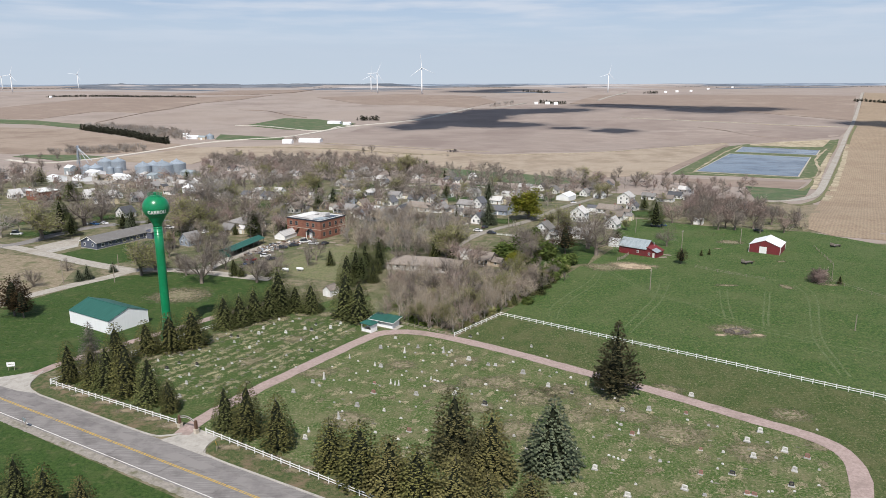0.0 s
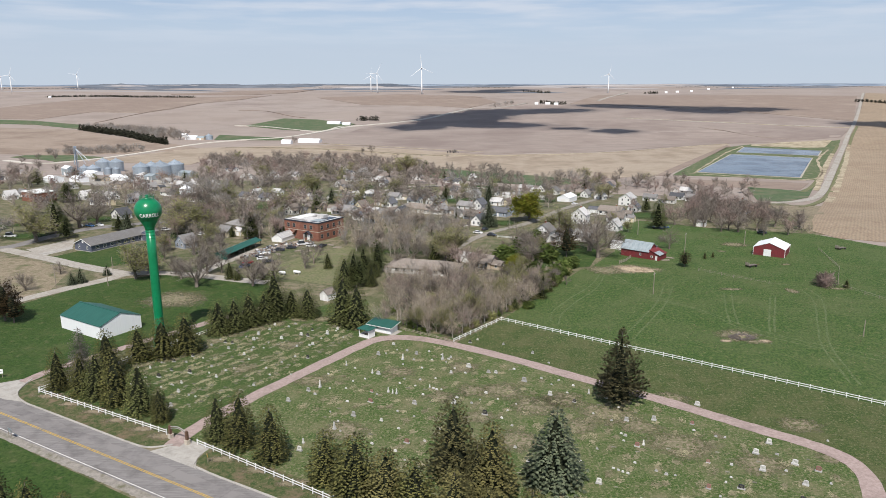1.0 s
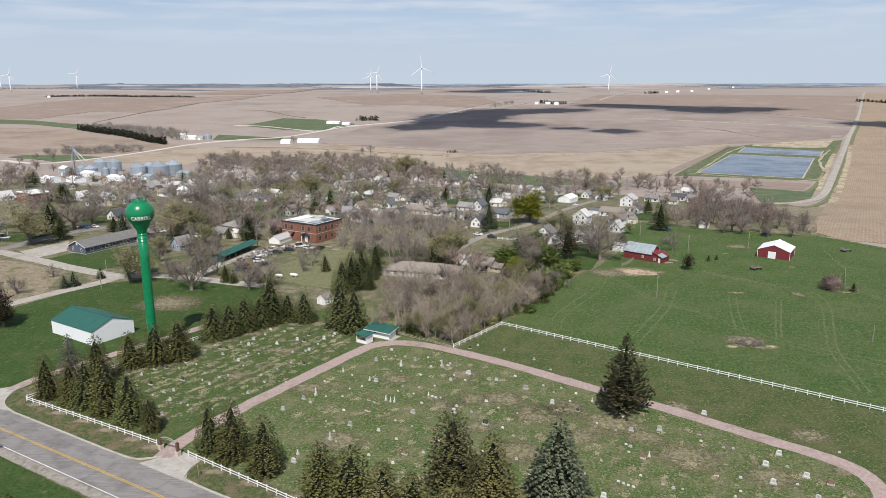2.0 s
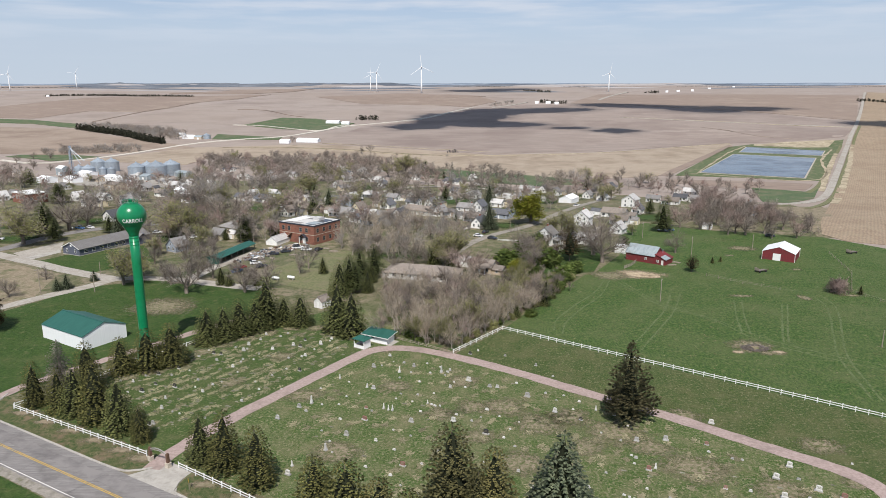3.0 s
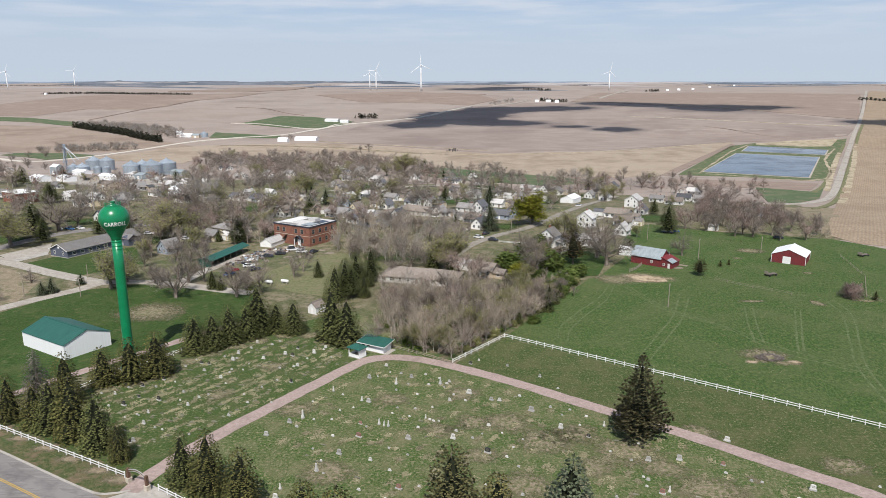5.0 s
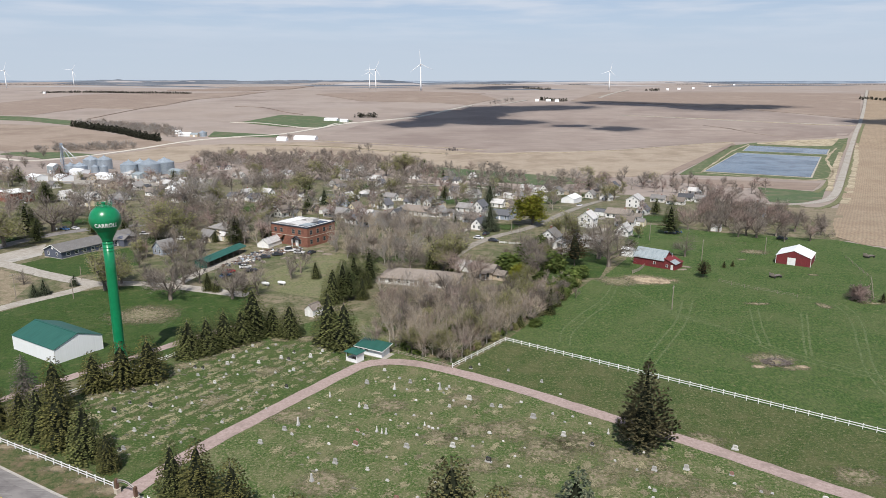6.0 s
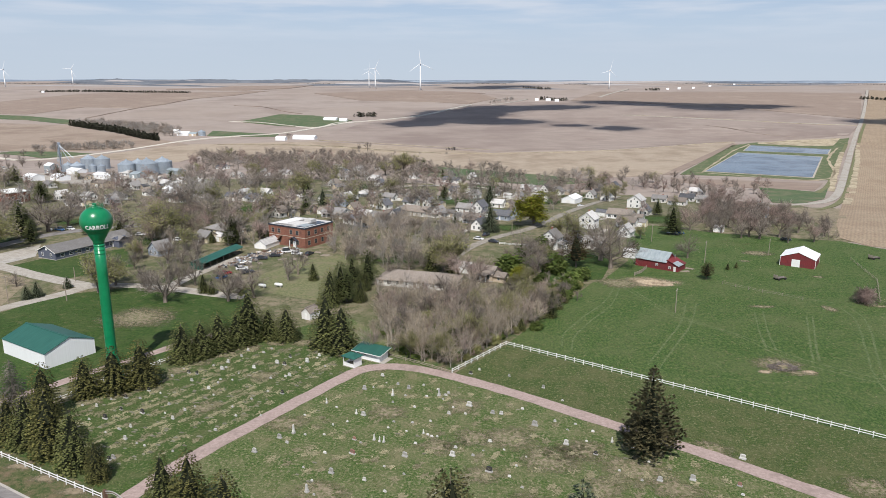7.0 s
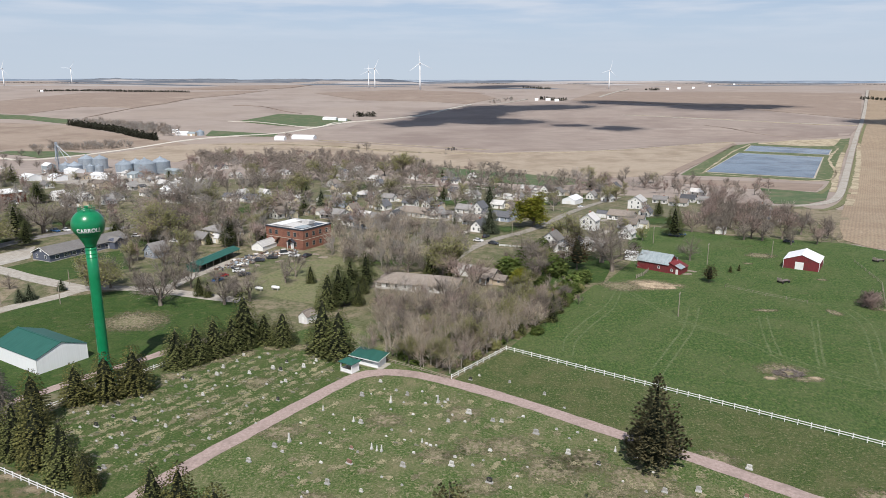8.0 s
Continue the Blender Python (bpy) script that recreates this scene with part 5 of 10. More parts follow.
# village houses: place, breadth seen, then wall, roof, storeys, turn and extras
WALLS = (SIDING, CREAM, BLUE, TAN)
WALLNAMES = ("white", "cream", "blue-grey", "tan")
DARKROOF = paint("charcoal_shingles", (0.075, 0.078, 0.088), (0.125, 0.128, 0.14), 0.6, 0.9, 0.3, 0.04, each=0.25)
ROOFS = (SHINGLE, BROWNROOF, PALEROOF, GREENROOF)
ROOFNAMES = ("grey shingle", "brown shingle", "pale weathered", "green metal")
TAKEN = []
HOUSES = [(-110.7, 629, 13.5, 0, 0, 1, 0), (-70.9, 489.6, 11.4, 0, 2, 1, 2), (-74.4, 426.8, 12.8, 2, 2, 2, 1), (-96.9, 544.2, 9.9, 1, 0, 1, 0),
    (-73.7, 579.9, 8.6, 0, 0, 1, 1), (-71.6, 385.3, 14.2, 0, 0, 1, 0), (-64.7, 401.5, 8, 1, 1, 1, 1), (-29.3, 394.9, 15.8, 0, 1, 1, 0),
    (-31.6, 479.3, 7.9, 2, 0, 1, 1), (-17.3, 391.2, 7.2, 0, 0, 1, 1), (-16.3, 619.8, 17.3, 0, 0, 1, 0), (0.5, 653.3, 7.5, 0, 2, 1, 1), (8, 612.5, 12.1, 0, 0, 1, 0),
    (-10.1, 536.1, 11.5, 0, 0, 1, 0), (2.6, 501.7, 8.3, 0, 0, 1, 1), (-2.1, 409.5, 11.5, 0, 0, 1, 0), (4.9, 400, 6.6, 0, 0, 2, 1), (1.2, 373.4, 9.9, 0, 1, 1, 0),
    (4.2, 353.1, 7.6, 0, 2, 1, 1), (16.6, 384.8, 10.9, 2, 0, 1, 0), (23.8, 401.7, 8.6, 2, 0, 1, 1), (32.2, 499.3, 8.2, 0, 0, 1, 1), (44.4, 563.5, 11.1, 0, 2, 1, 0),
    (64.2, 539.2, 11.5, 0, 0, 1, 1), (85.9, 521.1, 7.7, 0, 0, 1, 1), (116.3, 592, 8.7, 1, 0, 1, 1), (103.6, 458.9, 15, 0, 2, 2, 1), (80.4, 394.4, 13.6, 0, 0, 1, 0),
    (97, 412.3, 6.8, 0, 2, 1, 1), (77.7, 368.3, 9.7, 0, 1, 1, 0), (57.7, 361.4, 10.2, 0, 2, 2, 1), (52.6, 315.7, 8.9, 0, 2, 1, 0), (71.2, 341.4, 6.2, 0, 2, 1, 1),
    (34.2, 313.8, 9.4, 0, 0, 2, 1), (137.4, 487.1, 11.9, 0, 1, 1, 0), (160.9, 504.6, 10.7, 0, 0, 1, 0), (160.5, 411, 11.2, 2, 0, 2, 1),
    (5, 266.1, 9.9, 3, 1, 1, 0), (-126.2, 295.1, 8.1, 2, 0, 1, 1), (-115.8, 334.7, 12.5, 1, 0, 1, 3), (-190, 362.6, 10.5, 0, 0, 1, 1),
    (-116.5, 319.6, 7.1, 1, 0, 1, 0), (-178, 432.9, 10.9, 0, 0, 1, 0), (-147.7, 445.1, 8.2, 0, 2, 1, 0), (-218.8, 570, 12.4, 0, 2, 1, 0),
    (-114.3, 449.8, 8.3, 0, 0, 1, 1), (-91.1, 397.2, 11.3, 3, 1, 1, 0), (-101, 383.4, 8.4, 0, 0, 1, 1), (-250.9, 714.5, 11.9, 0, 2, 1, 0),
    (-209.5, 638.2, 8.5, 0, 2, 1, 0), (-239.2, 781.5, 16.8, 0, 2, 1, 0), (-173.1, 667.7, 10, 0, 0, 1, 0), (-92.7, 726.6, 10.8, 0, 0, 1, 0),
    (-50.7, 647.8, 11.7, 0, 0, 1, 1), (-47.8, 503.5, 10, 0, 1, 1, 0), (-50.2, 418.1, 9, 0, 0, 1, 1), (-52.3, 359, 9, 2, 0, 1, 0), (-137.3, 723.7, 10.7, 0, 2, 1, 0),
    (-123.3, 685.1, 11.3, 0, 0, 1, 0), (-114.5, 719.7, 10.7, 0, 2, 1, 0), (-98.7, 653.3, 9.7, 0, 0, 1, 1), (-84.3, 627, 10.4, 0, 2, 1, 0),
    (-110.3, 573.9, 10.5, 0, 0, 1, 1), (-85, 440.8, 9.6, 0, 2, 1, 0), (-59.4, 366, 8, 0, 0, 1, 0), (-54.6, 380.1, 7.6, 0, 2, 1, 0), (-46.6, 374.5, 8.1, 2, 0, 1, 0),
    (-38.6, 379, 7.6, 0, 0, 1, 1), (-35.9, 434.9, 8.7, 0, 2, 1, 0), (-24.7, 430, 7.1, 0, 0, 1, 1), (-17.8, 483.7, 8.8, 0, 1, 1, 0), (-51.7, 463, 8.5, 0, 0, 1, 0),
    (44.7, 492.1, 8.1, 0, 2, 1, 0), (57.5, 560.8, 8.3, 0, 0, 1, 1), (94, 504.8, 9.1, 0, 2, 1, 1), (129.6, 503.2, 9.9, 0, 0, 1, 0), (152.1, 515, 10.1, 0, 0, 1, 0),
    (172.7, 563.4, 8.2, 0, 2, 1, 0), (17.3, 521.8, 8.6, 0, 0, 1, 1), (16.4, 436.6, 7.9, 0, 2, 1, 0), (-181.4, 453.9, 8.4, 0, 2, 1, 0),
    (-180.1, 470, 7.9, 0, 0, 1, 1), (-232.2, 573.3, 10.5, 0, 2, 1, 0), (-169, 455.8, 8.4, 0, 0, 1, 0), (-145.1, 459.8, 6.9, 0, 2, 1, 1),
    (-132.9, 440.8, 8.1, 0, 0, 1, 0), (-135.9, 475.5, 7.9, 0, 2, 1, 0), (-114.6, 419.9, 8.4, 0, 0, 1, 0), (-215.5, 437.6, 8.1, 0, 2, 1, 0),
    (-212.3, 421.8, 6.4, 0, 0, 1, 1), (-233.5, 436, 8.8, 0, 2, 1, 0), (-228.9, 410.6, 7.7, 0, 0, 1, 0), (-249.6, 434.5, 7.4, 0, 2, 1, 1),
    (-324.3, 591.9, 11.9, 3, 1, 1, 0), (-309.4, 634.7, 12.7, 0, 2, 1, 0), (-258.6, 580.3, 12.6, 0, 2, 1, 0), (-287.4, 625.5, 11.5, 3, 1, 1, 0),
    (-233.8, 542.7, 11.8, 0, 2, 1, 0), (-296.3, 498.8, 8.4, 0, 0, 1, 0), (-297.3, 444.1, 8.3, 0, 0, 1, 0), (-297.2, 430.6, 7.3, 0, 2, 1, 1),
    (-418.8, 603.1, 9.2, 0, 0, 1, 0), (-450.4, 670.8, 10.2, 0, 2, 1, 0), (-394.2, 749.5, 10, 0, 2, 1, 0), (-207.1, 461.2, 9.3, 0, 1, 1, 0),
    (-238.4, 503.1, 9.3, 0, 0, 1, 1), (-135.6, 569.6, 8.5, 0, 0, 1, 0), (-175.4, 631.2, 9.4, 0, 2, 1, 0), (-195.7, 664.8, 8.8, 0, 0, 1, 1)]
for i, (x, y, w, wall, roof, storeys, turn) in enumerate(HOUSES):
    hip = turn > 1
    length = min(max(w * 0.95, 7), 18)
    depth = min(max(length * 0.7, 6), 10)
    if turn in (1,):
        length, depth = max(depth, 7), min(max(length * 0.8, 6), 9)
    cover, covername = ROOFS[int(roof)], ROOFNAMES[int(roof)]
    if roof == 0 and i % 3 == 1 or roof == 2 and i % 5 == 3:
        cover, covername = DARKROOF, "charcoal shingle"
    elif roof == 0 and i % 5 == 2:
        cover, covername = BROWNROOF, "brown shingle"
    label = f"{'two-storey' if storeys > 1 else 'small'} {WALLNAMES[int(wall)]} house with a {covername} roof"
    house(x, y + depth * 0.5, length, depth, GRID + (90 if turn in (1,) else 0), 5.2 if storeys > 1 else 2.9, 3.0 if turn == 1 else 2.1, WALLS[int(wall)], cover, label,
          seed=i, chimney=i % 3 == 0, porch=i % 4 == 1, wing=i % 5 == 2, hip=hip)
    TAKEN.append((x, y + depth * 0.5, max(length, depth) * 0.62))


def metal_shed(x, y, length, depth, turn, eave, rise, wall_mat, roof_mat, label, name="shed", doors=(), category="shed"):
    """A plain framed shed; doors are (side, place along it, width, height)."""
    t = thing(name, x, y, land(x, y), turn, label, category)
    gable_body(t, length, depth, eave, rise, wall_mat)
    gable_roof(t, length, depth, eave, rise, roof_mat, 0.2, 0.1)
    part("ridge_cap", boxed(-length / 2 - 0.22, -0.25, eave + rise + 0.08, length / 2 + 0.22, 0.25, eave + rise + 0.2), roof_mat, t)
    for s in (-1, 1):
        part("corner_trim", boxed(-length / 2 - 0.03, s * (depth / 2) - 0.08, 0, -length / 2 + 0.1, s * (depth / 2) + 0.08, eave - 0.1), WHITE, t)
        part("corner_trim", boxed(length / 2 - 0.1, s * (depth / 2) - 0.08, 0, length / 2 + 0.03, s * (depth / 2) + 0.08, eave - 0.1), WHITE, t)
    for side, along, w, h in doors:
        if side in ("e", "w"):
            k = length / 2 * (1 if side == "e" else -1)
            a, b = (k + 0.004, k + 0.06) if side == "e" else (k - 0.06, k - 0.004)
            d = part("door", boxed(a, along - w / 2, 0.02, b, along + w / 2, h), WHITE, t, "white panel door")
            e = b + 0.02 if side == "e" else a - 0.04
            part("door_rail", boxed(min(e, b), along - w / 2, h / 2 - 0.05, max(e + 0.02, b), along + w / 2, h / 2 + 0.05), SIDING, d)
        else:
            k = depth / 2 * (1 if side == "n" else -1)
            a, b = (k + 0.004, k + 0.06) if side == "n" else (k - 0.06, k - 0.004)
            d = part("door", boxed(along - w / 2, a, 0.02, along + w / 2, b, h), WHITE, t, "white panel door")
            e = b if side == "n" else a - 0.03
            part("door_rail", boxed(along - w / 2, e, h / 2 - 0.05, along + w / 2, e + 0.03, h / 2 + 0.05), SIDING, d)
    return t


TAKEN += [(-108, 193, 16), (-84, 179, 8)]
metal_shed(-108.8, 193.4, 19.6, 12.7, -29.6, 4.0, 2.3, METALW, GREENROOF, "white metal shed with a green ribbed roof beside the water tower")

# cemetery shelter and store
def cemetery_store(x, y, turn):
    """A low white store under one shallow roof slope with wide eaves."""
    t = thing("shed", x, y, land(x, y), turn, "small white cemetery store with a low green metal roof", "shed")
    w, d, front, rear = 7.6, 3.7, 2.05, 2.55
    part("slab", boxed(-w / 2 - 0.2, -d / 2 - 0.2, 0, w / 2 + 1.4, d / 2 + 0.2, 0.12), KERB, t, "pale concrete slab")
    part("wall", prism(bmesh.new(), [(-d / 2, 0.12), (d / 2, 0.12), (d / 2, rear), (-d / 2, front)], -w / 2, w / 2), METALW, t)
    s, o = (rear - front) / d, 0.65
    lo, hi = front - o * s + 0.01, rear + o * s + 0.01
    part("roof", prism(bmesh.new(), [(-d / 2 - o, lo), (d / 2 + o, hi), (d / 2 + o, hi + 0.14), (-d / 2 - o, lo + 0.14)], -w / 2 - o, w / 2 + o), GREENROOF, t)
    part("fascia", boxed(-w / 2 - o, -d / 2 - o - 0.05, lo - 0.06, w / 2 + o, -d / 2 - o - 0.004, lo + 0.13), WHITE, t, "white eaves board")
    for k in (-1, 1):
        a = k * (w / 2 + o)
        part("fascia", prism(bmesh.new(), [(-d / 2 - o, lo - 0.06), (d / 2 + o, hi - 0.06), (d / 2 + o, hi + 0.13), (-d / 2 - o, lo + 0.13)], min(a + k * 0.004, a + k * 0.05), max(a + k * 0.004, a + k * 0.05)), WHITE, t, "white eaves board")
    for a in (-2.6, -0.9):
        part("window", boxed(a - 0.45, -d / 2 - 0.03, 1.3, a + 0.45, -d / 2 - 0.004, 1.75), GLASS, t)
    door = part("door", boxed(w / 2 + 0.004, -0.75, 0.13, w / 2 + 0.05, 0.25, 2.0), WHITE, t, "white panel door")
    part("handle", boxed(w / 2 + 0.055, -0.62, 1.0, w / 2 + 0.1, -0.56, 1.1), STEEL, door)


cemetery_store(-25.2, 194.2, GRID + 2)


def shelter(x, y, turn):
    t = thing("shelter", x, y, 0, turn, "little open white shelter with a green roof", "shelter")
    w, d = 3.4, 2.6
    part("floor_slab", boxed(-w / 2 - 0.2, -d / 2 - 0.2, 0, w / 2 + 0.2, d / 2 + 0.2, 0.15), KERB, t)
    for a in (-w / 2, w / 2):
        for b in (-d / 2, d / 2):
            part("post", boxed(a - 0.09, b - 0.09, 0.15, a + 0.09, b + 0.09, 2.4), WHITE, t)
    for b in (-d / 2, d / 2):
        part("low_wall", boxed(-w / 2 + 0.09, b - 0.05, 0.15, w / 2 - 0.09, b + 0.05, 0.95), WHITE, t)
    part("low_wall", boxed(-w / 2 - 0.05, -d / 2 + 0.09, 0.15, -w / 2 + 0.05, d / 2 - 0.09, 0.95), WHITE, t)
    part("back_wall", boxed(w / 2 - 0.05, -d / 2 + 0.09, 0.15, w / 2 + 0.05, d / 2 - 0.09, 2.4), WHITE, t)
    part("beam", boxed(-w / 2 - 0.1, -d / 2 - 0.1, 2.4, w / 2 + 0.1, d / 2 + 0.1, 2.55), WHITE, t)
    bm = bmesh.new()
    lo = [bm.verts.new(p) for p in ((-w / 2 - 0.5, -d / 2 - 0.5, 2.5), (w / 2 + 0.5, -d / 2 - 0.5, 2.5), (w / 2 + 0.5, d / 2 + 0.5, 2.5), (-w / 2 - 0.5, d / 2 + 0.5, 2.5))]
    hi = [bm.verts.new((v.co.x, v.co.y, 2.62)) for v in lo]
    r0, r1 = bm.verts.new((-0.6, 0, 3.5)), bm.verts.new((0.6, 0, 3.5))
    bm.faces.new(lo[::-1])
    for i in range(4):
        bm.faces.new((lo[i], lo[(i + 1) % 4], hi[(i + 1) % 4], hi[i]))
    for f in ((hi[0], hi[1], r1, r0), (hi[1], hi[2], r1), (hi[2], hi[3], r0, r1), (hi[3], hi[0], r0)):
        bm.faces.new(f)
    part("roof", bm, GREENROOF, t)
    part("bench", boxed(-1.2, 0.5, 0.15, 1.2, 0.9, 0.6), OLDWOOD, t)


x, y = -29.2, 188.1
shelter(x, y + 1.0, GRID - 2)

# grey clinic-like long building with white gables


def long_building(x, y, ang, L):
    t = thing("long_building", x, y, land(x, y), -29 + 62, "long low dark slate building with white trim and grey roof", "building")
    t.matrix_basis = pose(x, y, land(x, y), 0, 0, math.degrees(ang))
    D = 10.6
    gable_body(t, L, D, 3.0, 2.3, SLATE)
    gable_roof(t, L, D, 3.0, 2.3, SHINGLE, 0.5, 0.2)
    part("foundation", boxed(-L / 2 - 0.05, -D / 2 - 0.05, -0.5, L / 2 + 0.05, D / 2 + 0.05, 0.3), KERB, t)
    for k in range(9):
        window(t, -L / 2 + 3 + k * (L - 6) / 8, -D / 2 - 0.003, 1.1, 180, (1.5, 1.2))
    for k in (-2.6, 2.6):
        window(t, -L / 2 - 0.003, k, 1.2, 90)
    part("gable_vent", boxed(-L / 2 - 0.04, -0.5, 3.6, -L / 2 - 0.004, 0.5, 4.4), WHITE, t)
    for s in (-1, 1):
        bm = bmesh.new()
        prism(bm, [(s * (D / 2 + 0.5), 2.78), (0, 5.3), (0, 5.55), (s * (D / 2 + 0.5), 3.03)], -L / 2 - 0.58, -L / 2 - 0.5, "x")
        part("bargeboard", bm, WHITE, t)
    d = part("door", boxed(8, -D / 2 - 0.06, 0.1, 9.1, -D / 2 - 0.004, 2.2), WHITE, t)
    part("door_handle", boxed(8.9, -D / 2 - 0.1, 1.1, 8.98, -D / 2 - 0.06, 1.25), STEEL, d)
    gable_body(t, 5, 5, 3.0, 1.4, SLATE, "entry_wall", 11, -D / 2 - 1)
    part("entry_roof", prism(bmesh.new(), [(8.2, 2.95), (11, 4.55), (13.8, 2.95), (13.8, 3.12), (11, 4.75), (8.2, 3.12)], -D / 2 - 4.1, -D / 2 + 3, "y"), SHINGLE, t)
    for k in (-12, -9.5, -7):
        part("roof_vent", lathe(bmesh.new(), [(0.15, 4.7), (0.15, 5.35), (0.22, 5.4)], 10), WHITE, t).matrix_basis = pose(k, 1.2, -0.2)
    TAKEN.append((x, y, 24))


p0, p1 = [(-162.9, 286.4), (-148.2, 318.8)]
ang = math.atan2(p1[1] - p0[1], p1[0] - p0[0])
long_building((p0[0] + p1[0]) / 2 - 5.3 * math.sin(ang), (p0[1] + p1[1]) / 2 + 5.3 * math.cos(ang), ang, math.hypot(p1[0] - p0[0], p1[1] - p0[1]))


def brick_school(x, y, turn):
    t = thing("brick_school", x, y, land(x, y), turn, "old two-storey red brick school with a flat patched roof", "school")
    L, D, H = 21.0, 18.0, 8.2
    part("wall", boxed(-L / 2, -D / 2, -0.3, L / 2, D / 2, H), BRICK, t)
    part("parapet", prism(bmesh.new(), [(-L / 2 - 0.15, -D / 2 - 0.15), (L / 2 + 0.15, -D / 2 - 0.15), (L / 2 + 0.15, D / 2 + 0.15),
        (-L / 2 - 0.15, D / 2 + 0.15)], H, H + 0.5, "z"), CARDARK, t, "black metal coping")
    part("roof", boxed(-L / 2 + 0.4, -D / 2 + 0.4, H + 0.5, L / 2 - 0.4, D / 2 - 0.4, H + 0.56), PALEROOF, t, "white and black patched flat roof")
    part("roof_patch", boxed(L / 2 - 6, -D / 2 + 1, H + 0.56, L / 2 - 1, D / 2 - 3, H + 0.61), CARDARK, t)
    part("roof_patch", boxed(-L / 2 + 3, -D / 2 + 0.6, H + 0.56, 2, -D / 2 + 3, H + 0.61), SHINGLE, t)
    part("roof_box", boxed(1, 1, H + 0.56, 5, 4.5, H + 1.9), PALEROOF, t)
    part("belt_course", boxed(-L / 2 - 0.06, -D / 2 - 0.06, 4.2, L / 2 + 0.06, D / 2 + 0.06, 4.4), STONE, t)
    for s in range(2):
        for k in (0, 1, 3, 4):
            window(t, -L / 2 + 2.6 + k * 3.5, -D / 2 - 0.003, 1.2 + 4.1 * s, 180, (1.5, 1.8))
        for k in range(4):
            window(t, L / 2 + 0.003, -D / 2 + 2.4 + k * 4.2, 1.2 + 4.1 * s, -90, (1.5, 1.8))
            window(t, -L / 2 - 0.003, -D / 2 + 2.4 + k * 4.2, 1.2 + 4.1 * s, 90, (1.5, 1.8))
    part("entry_hood", prism(bmesh.new(), [(2.6, 2.9), (4.5, 4.3), (6.4, 2.9), (6.4, 3.1), (4.5, 4.55), (2.6, 3.1)], -D / 2 - 1.6, -D / 2 - 0.004, "y"), CARDARK, t, "dark gabled entry hood")
    for k in (2.8, 6.2):
        part("entry_post", boxed(k - 0.12, -D / 2 - 1.5, 0, k + 0.12, -D / 2 - 1.26, 3.0), WHITE, t)
    part("door", boxed(3.6, -D / 2 - 0.08, 0, 5.4, -D / 2 - 0.004, 2.6), WHITE, t)
    part("fire_stair", prism(bmesh.new(), [(-7, 0), (-6.4, 0), (-2.4, 4.2), (-3, 4.2)], -D / 2 - 1.2, -D / 2 - 0.1, "y"), RUSTIRON, t)
    for k, (a, b, c, d) in enumerate(((-9, -6, -4, 6), (-3, 2, 3, 7.5), (4, -7, 9, -1), (-8, 6.5, -2, 8))):
        part("roof_patch", boxed(a, b, H + 0.62, c, d, H + 0.66 + 0.01 * k), (WHITE, SHINGLE, TIN, PALEROOF)[k], t)
    TAKEN.append((x, y, 17))


x, y = -69.8, 311.2
g = radians(GRID)
brick_school(x - 10.5 * math.cos(g) - 9 * math.sin(g), y - 10.5 * math.sin(g) + 9 * math.cos(g), GRID)

# long ranch house in the trees
x, y = -17.5, 255.8
house(x - 0.2, y + 5, 27.5, 12, GRID + 16, 2.5, 2.3, SIDING, BROWNROOF, "long low ranch house with a brown hip roof among bare trees", 77, hip=True)
TAKEN.append((x + 2, y + 6, 15))

# small white garage behind the evergreens
x, y = -47.4, 223.6
metal_shed(-47.6, 224, 4.2, 3.2, GRID + 90, 2.2, 1.4, SIDING, BROWNROOF, "small white wooden garden shed", doors=(("w", 0, 0.9, 2.0),))


def red_barn(x, y, turn):
    t = thing("barn", x, y, land(x, y), turn, "weathered red barn with a blue-grey tin roof and lean-to", "barn")
    L, D = 12.0, 8.6
    gable_body(t, L, D, 3.2, 2.9, RED)
    gable_roof(t, L, D, 3.2, 2.9, TIN, 0.35, 0.12)
    bm = bmesh.new()
    prism(bm, [(L / 2 + 0.003, 0), (L / 2 + 4.6, 0), (L / 2 + 4.6, 2.1), (L / 2 + 0.003, 4.0)], -D / 2 + 0.3, D / 2 - 1.2, "y")
    part("lean_to_wall", bm, RED, t)
    bm = bmesh.new()
    prism(bm, [(L / 2 + 0.36, 4.0), (L / 2 + 4.9, 2.1), (L / 2 + 4.9, 2.22), (L / 2 + 0.36, 4.12)], -D / 2, D / 2 - 0.9, "y")
    part("lean_to_roof", bm, RED, t, "faded red tin roof")
    bm = bmesh.new()
    prism(bm, [(L / 2 + 2.6, 3.3), (L / 2 + 4.95, 2.24), (L / 2 + 4.95, 2.28), (L / 2 + 2.6, 3.34)], -D / 2 - 0.05, D / 2 - 4, "y")
    part("roof_sheet", bm, TIN, t, "newer grey tin sheet")
    window(t, 2.5, -D / 2 - 0.003, 1.3, 180, (0.7, 0.8))
    window(t, L / 2 + 1.4, -D / 2 + 0.297, 0.9, 180, (0.7, 0.8))
    part("door", boxed(L / 2 + 2.9, -D / 2 + 0.22, 0, L / 2 + 3.8, -D / 2 + 0.296, 1.9), SIDING, t, "white plank door")
    part("vent_pipe", tube(bmesh.new(), (L / 2 + 1, 1.5, 3.4), (L / 2 + 1, 1.5, 5.2), 0.12, 0.12, 8), STEEL, t)
    TAKEN.append((x, y, 12))


